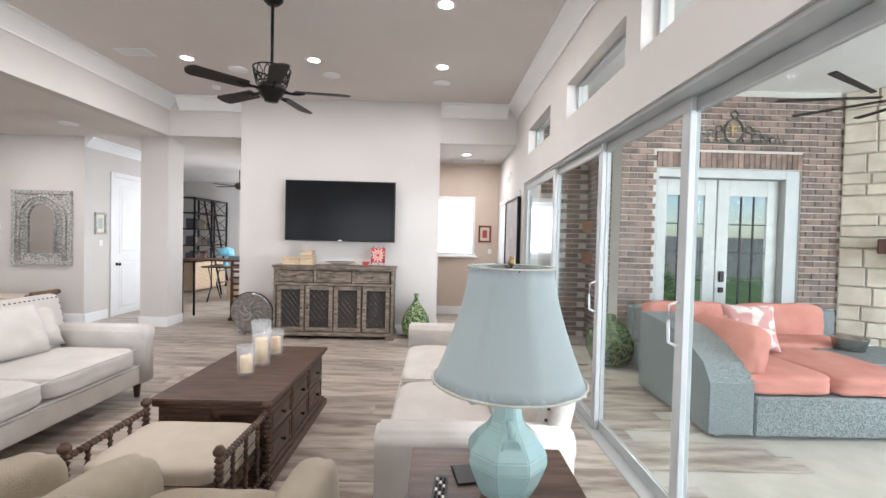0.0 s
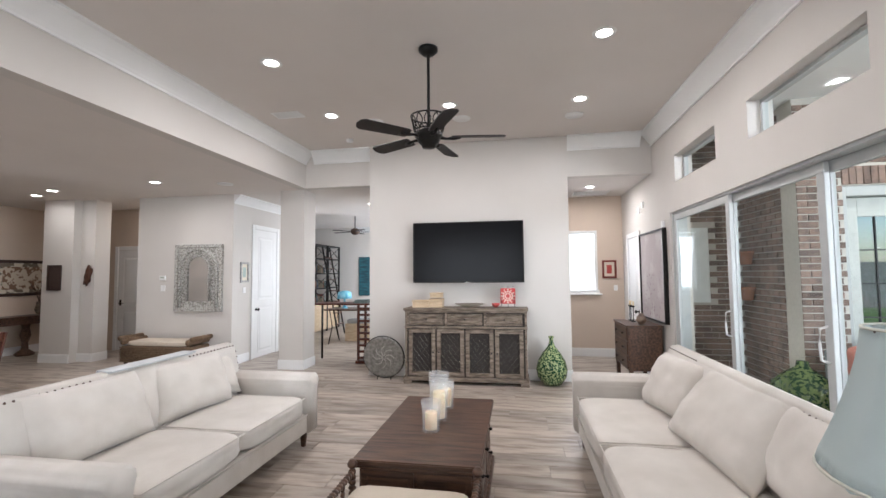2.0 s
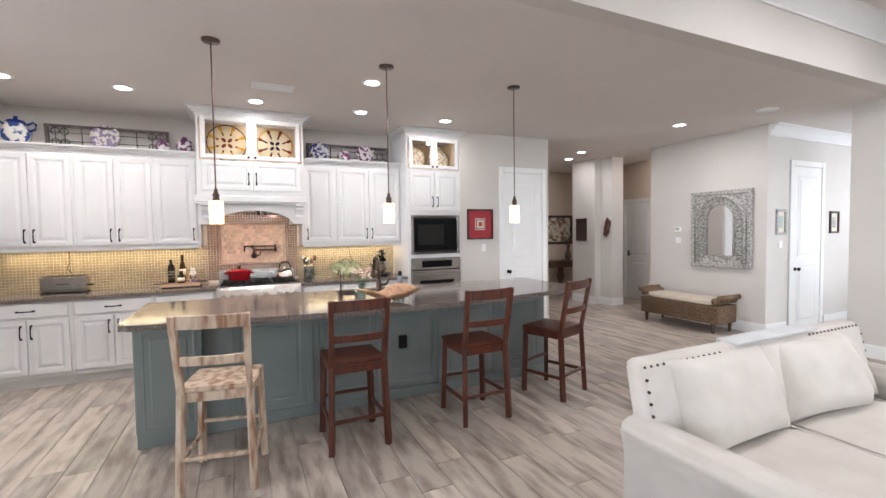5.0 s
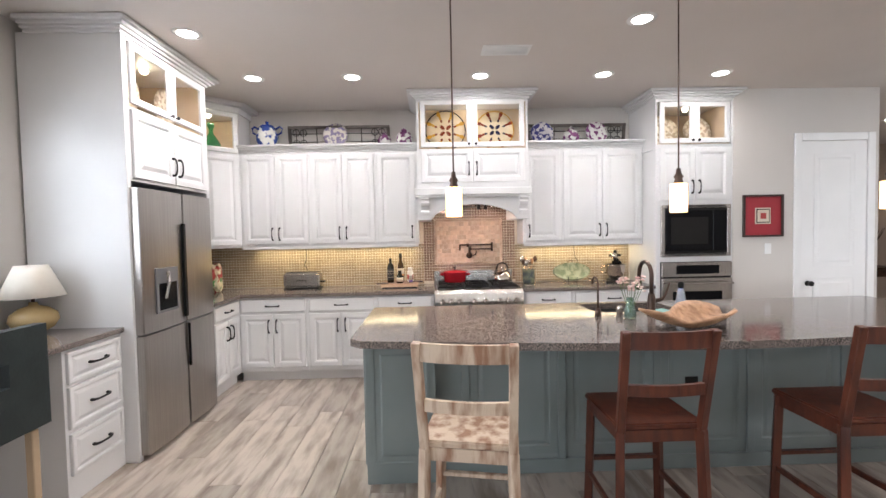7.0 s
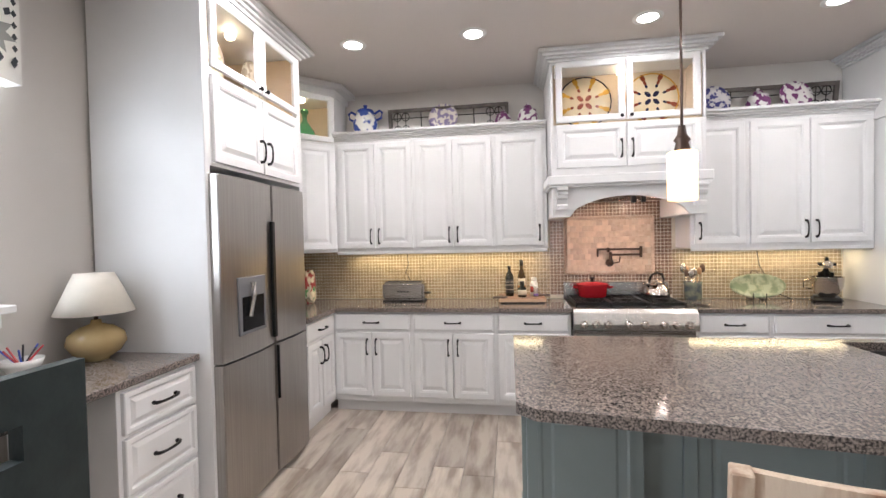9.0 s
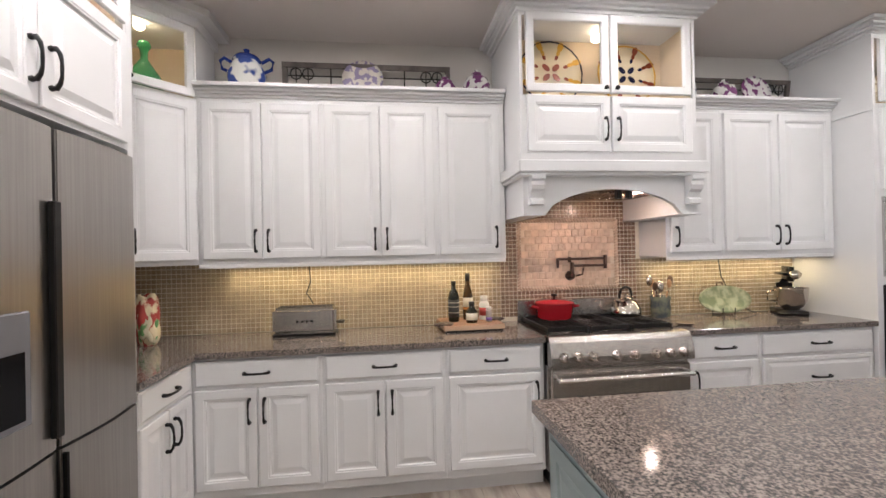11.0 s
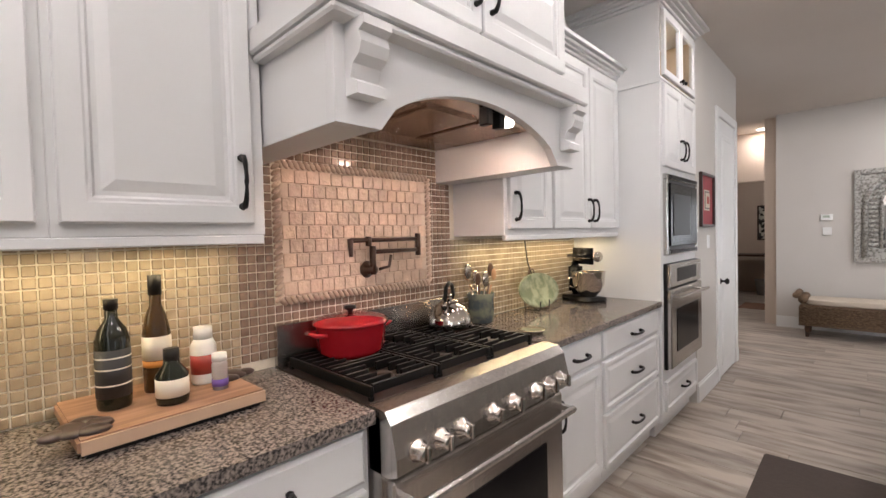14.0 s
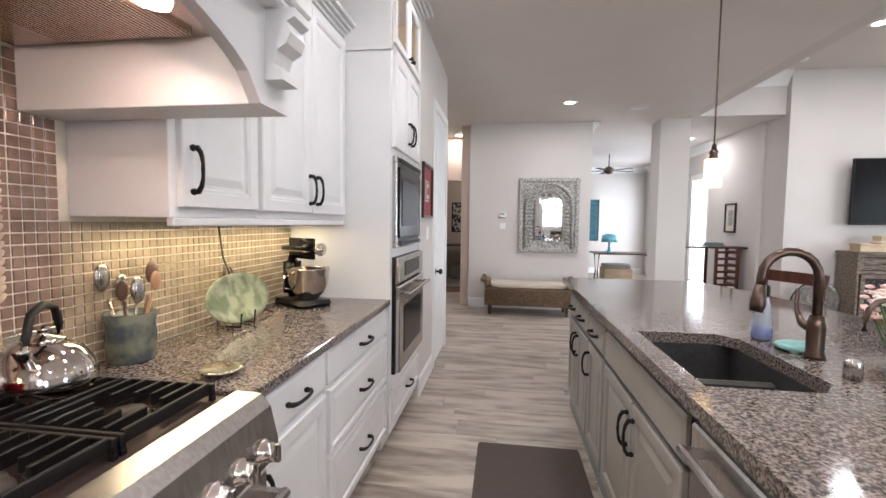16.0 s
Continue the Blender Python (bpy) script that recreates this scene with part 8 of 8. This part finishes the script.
def shrub(m, r, h, n, label):
    t = thing("shrub", m, label, "shrub")
    rr = random.Random(n)
    vs, fs = [], []
    for k in range(n):
        a, u, z = rr.random() * 6.283, rr.random() ** .5, rr.random()
        rad = r * u * (1 - .5 * z) * (1 + .25 * math.sin(3 * a))
        c = Vector((rad * math.cos(a), rad * math.sin(a), h * (.1 + .9 * z)))
        d = Vector((rr.uniform(-1, 1), rr.uniform(-1, 1), rr.uniform(-.5, 1))).normalized()
        e = d.orthogonal().normalized() * .03
        i = len(vs)
        vs += [c, c + d * .05 + e, c + d * .12, c + d * .05 - e]
        fs.append((i, i + 1, i + 2, i + 3))
    me = bpy.data.meshes.new("leaves")
    me.from_pydata(vs, [], fs)
    me.materials.append(mat("shrub_leaf", (0.08, 0.15, 0.035), .6, color2=(0.04, 0.08, 0.02), scale=6))
    o = new("leaves", me)
    o.parent = t
    o["kind"] = "stuff"
    part("stem", tube([(0, 0, 0), (0, 0, h * .6)], .03, 6), M_DWOOD, t)


for k, (x, y) in enumerate(((4.6, 12), (5.6, 12.4), (3.6, 12.6), (7, 13), (2.2, 13.5))):
    shrub(pose(x, y, -.14), .7, 1.1, 1500, "low green garden shrub beyond the patio doors")


# added glowing panels outside three windows, in place of the overbright outdoors
M_GLOWSKY = mat("window_glow_panel", (0.8, 0.85, 0.9), .9, emit=(0.92, 0.97, 1.0), emit_strength=1.5)
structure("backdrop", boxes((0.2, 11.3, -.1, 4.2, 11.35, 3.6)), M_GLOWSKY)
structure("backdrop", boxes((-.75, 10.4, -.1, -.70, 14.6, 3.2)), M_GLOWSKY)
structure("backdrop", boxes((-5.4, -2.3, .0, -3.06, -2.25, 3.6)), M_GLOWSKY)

# ---- pieces: floor planks and splashback tiles ----
rnd = random.Random(3)


def plank_mesh(w, d, name):
    bm = bm_box(0, 0, -.011, w, d, 0, bevel=.0015)
    me = bpy.data.meshes.new(name)
    bm.to_mesh(me)
    bm.free()
    me.materials.append(M_FLOOR)
    return me


PW, PD = 1.215, .2
floor_ob = bpy.data.objects["floor"]
me_full = plank_mesh(PW - .003, PD - .003, "plank")
rest = bmesh.new()
near = 0
y = -3.2
row = 0
while y < 14.2:
    x = -9.4 - rnd.random() * PW
    while x < 2.6:
        if x > -9.4 - PW:
            cx, cy = x + PW / 2, y + .1
            seen = (-6.3 < cx < 2.2) and (-.6 < cy < 8.0)
            if seen and near < 300 and not (-5.0 < cx < -4.5 and 1.3 < cy < 4.8):
                o = new("plank", me_full)
                o.parent = floor_ob
                o.location = (x, y, 0)
                near += 1
            else:
                bm_box(x, y, -.011, x + PW - .003, y + PD - .003, 0, bm=rest)
        x += PW
    y += PD
r = part("planks_far", rest, mat("wood_look_tile_joined", (0.44, 0.385, 0.33), 0.38, scale=2.6, stretch=(1, 4.5, 4.5), color2=(0.22, 0.178, 0.143), bump=0.1, bscale=20, contrast=(0.33, 0.58)), floor_ob)
r["kind"] = "stuff"

P = .0315


def tile_mesh(material, s=P - .0042, name="tile"):
    bm = bm_box(0, -s / 2, -s / 2, .006, s / 2, s / 2, bevel=.0016)
    me = bpy.data.meshes.new(name)
    bm.to_mesh(me)
    bm.free()
    me.materials.append(material)
    return me


def mosaic(y0, y1, z0, z1, material, parent, nparts, skip=lambda y, z: False):
    me = tile_mesh(material)
    vs, fs = [], []
    base = [tuple(v.co) for v in me.vertices]
    bf = [tuple(p.vertices) for p in me.polygons]
    cells = []
    y = y0 + P / 2
    while y < y1:
        z = z0 + P / 2
        while z < z1:
            if not skip(y, z):
                cells.append((y, z))
            z += P
        y += P
    cells.sort(key=lambda c: abs(c[0] - 1.5) + abs(c[1] - 1.3))
    for k, (y, z) in enumerate(cells):
        if k < nparts:
            o = new("tile", me)
            o.parent = parent
            o.location = (-6.847, y, z)
        else:
            n = len(vs)
            vs += [(a - 6.847, b + y, c + z) for a, b, c in base]
            fs += [tuple(i + n for i in f) for f in bf]
    m = bpy.data.meshes.new("tiles")
    m.from_pydata(vs, [], fs)
    m.materials.append(material)
    o = new("mosaic_tiles", m)
    o.parent = parent
    o["kind"] = "stuff"


bs = bpy.data.objects["backsplash"]
inside = lambda y, z: MOS[0] - .02 < y < MOS[1] + .02 and MOS[2] - .02 < z < MOS[3] + .02
mosaic(-1.0, 1.4885, .915, 1.39, M_TILE, bs, 150)
mosaic(2.5595, 3.92, .915, 1.37, M_TILE, bs, 0)
mosaic(1.4885, 2.5595, .9465, 1.80, M_BROWNTILE, bs, 150, inside)
med = bpy.data.objects["mosaic_medallion"]
bm = bm_box(0, -.0255, -.0255, .005, .0255, .0255, bevel=.002)
tm = bpy.data.meshes.new("stone_tile")
bm.to_mesh(tm)
bm.free()
tm.materials.append(M_TRAV)
ny, nz = 14, 9
for i in range(ny):
    for j in range(nz):
        if j % 2 and i == ny - 1:
            continue
        o = new("stone_tile", tm)
        o.parent = med
        o.location = (-6.8385 + rnd.random() * .002, MOS[0] + .018 + (MOS[1] - MOS[0] - .036) * (i + .5 + .5 * (j % 2)) / ny, MOS[2] + .018 + (MOS[3] - MOS[2] - .036) * (j + .5) / nz)

# bricks of the patio and stones of the chimney
M_BRICK = mat("multi_brown_brick", (0.27, 0.185, 0.15), .85, color2=(0.14, 0.105, 0.09), scale=9, bump=.5, bscale=60, rand=.3)
M_BRICKJ = mat("multi_brown_brick_joined", (0.27, 0.19, 0.155), .85, color2=(0.13, 0.10, 0.088), scale=5, bump=.5, bscale=60)
wb = bpy.data.objects["wall_patio_brick"]
bm = bm_box(-.0985, -.012, -.032, .0985, .004, .032, bevel=.003)
bme = bpy.data.meshes.new("brick")
bm.to_mesh(bme)
bm.free()
bme.materials.append(M_BRICK)
cnt = 0
rest = bmesh.new()


def brick(x, y, z, rz, sx=1.0, rx=0):
    global cnt
    m = Matrix.Translation((x, y, z)) @ Matrix.Rotation(radians(rz), 4, "Z") @ Matrix.Rotation(radians(rx), 4, "Y") @ Matrix.Diagonal((sx, 1 + rnd.random() * .3, 1, 1))
    if cnt < 300 and z > 1.1:
        o = new("brick", bme)
        o.parent = wb
        o.matrix_basis = m
        cnt += 1
    else:
        join(rest, bm_box(-.0985, -.012, -.032, .0985, .004, .032), m)


CH = .077
nz = int(PC / CH)
for j in range(nz):
    z = .03 + CH * j
    off = .104 * (j % 2)
    x = 3.60 + .10 - off
    while x < 6.44:
        a, b = max(3.602, x - .0985), min(6.438, x + .0985)
        if z < 2.70:
            if a < 4.05 < b:
                b = 4.045
            elif a < 5.92 < b:
                a = 5.925
            elif 4.05 <= a and b <= 5.92:
                b = a
        if b - a > .03:
            brick((a + b) / 2, 7.12, z, 0, (b - a) / .197)
        x += .208
for k in range(27):
    brick(4.08 + .0695 * k, 7.12, 2.56, 0, 1.0, 90)
for j in range(nz):
    z = .03 + CH * j
    for k in range(6):
        brick(3.62, 7.24 + .208 * k + .1 * (j % 2) - .02, z, -90)
    for k in range(5):
        x = 2.78 + .208 * k - .1 * (j % 2)
        if x < 3.58 and not (2.75 < x < 3.25 and 1.05 < z < 2.2):
            brick(x, 8.42, z, 0)
r = part("bricks_joined", rest, M_BRICKJ, wb)
r["kind"] = "stuff"
M_STONE = mat("cream_limestone", (0.66, 0.60, 0.51), .85, color2=(0.54, 0.47, 0.38), scale=5, bump=.5, bscale=30, rand=.1)
z = 0.0
while z < PC - .05:
    h = rnd.choice((.14, .19, .24))
    h = min(h, PC - z)
    u = -.1 * rnd.random()
    while u < 2.35:
        w = rnd.uniform(.22, .48)
        a, b = max(0, u), min(2.4, u + w)
        if b - a > .05:
            q = bm_box(a + .006, -.045 - .02 * rnd.random(), z + .006, b - .006, 0, z + h - .006, bevel=.012)
            part("stone", q, M_STONE, st, "", fpm)
        u += w
    z += h
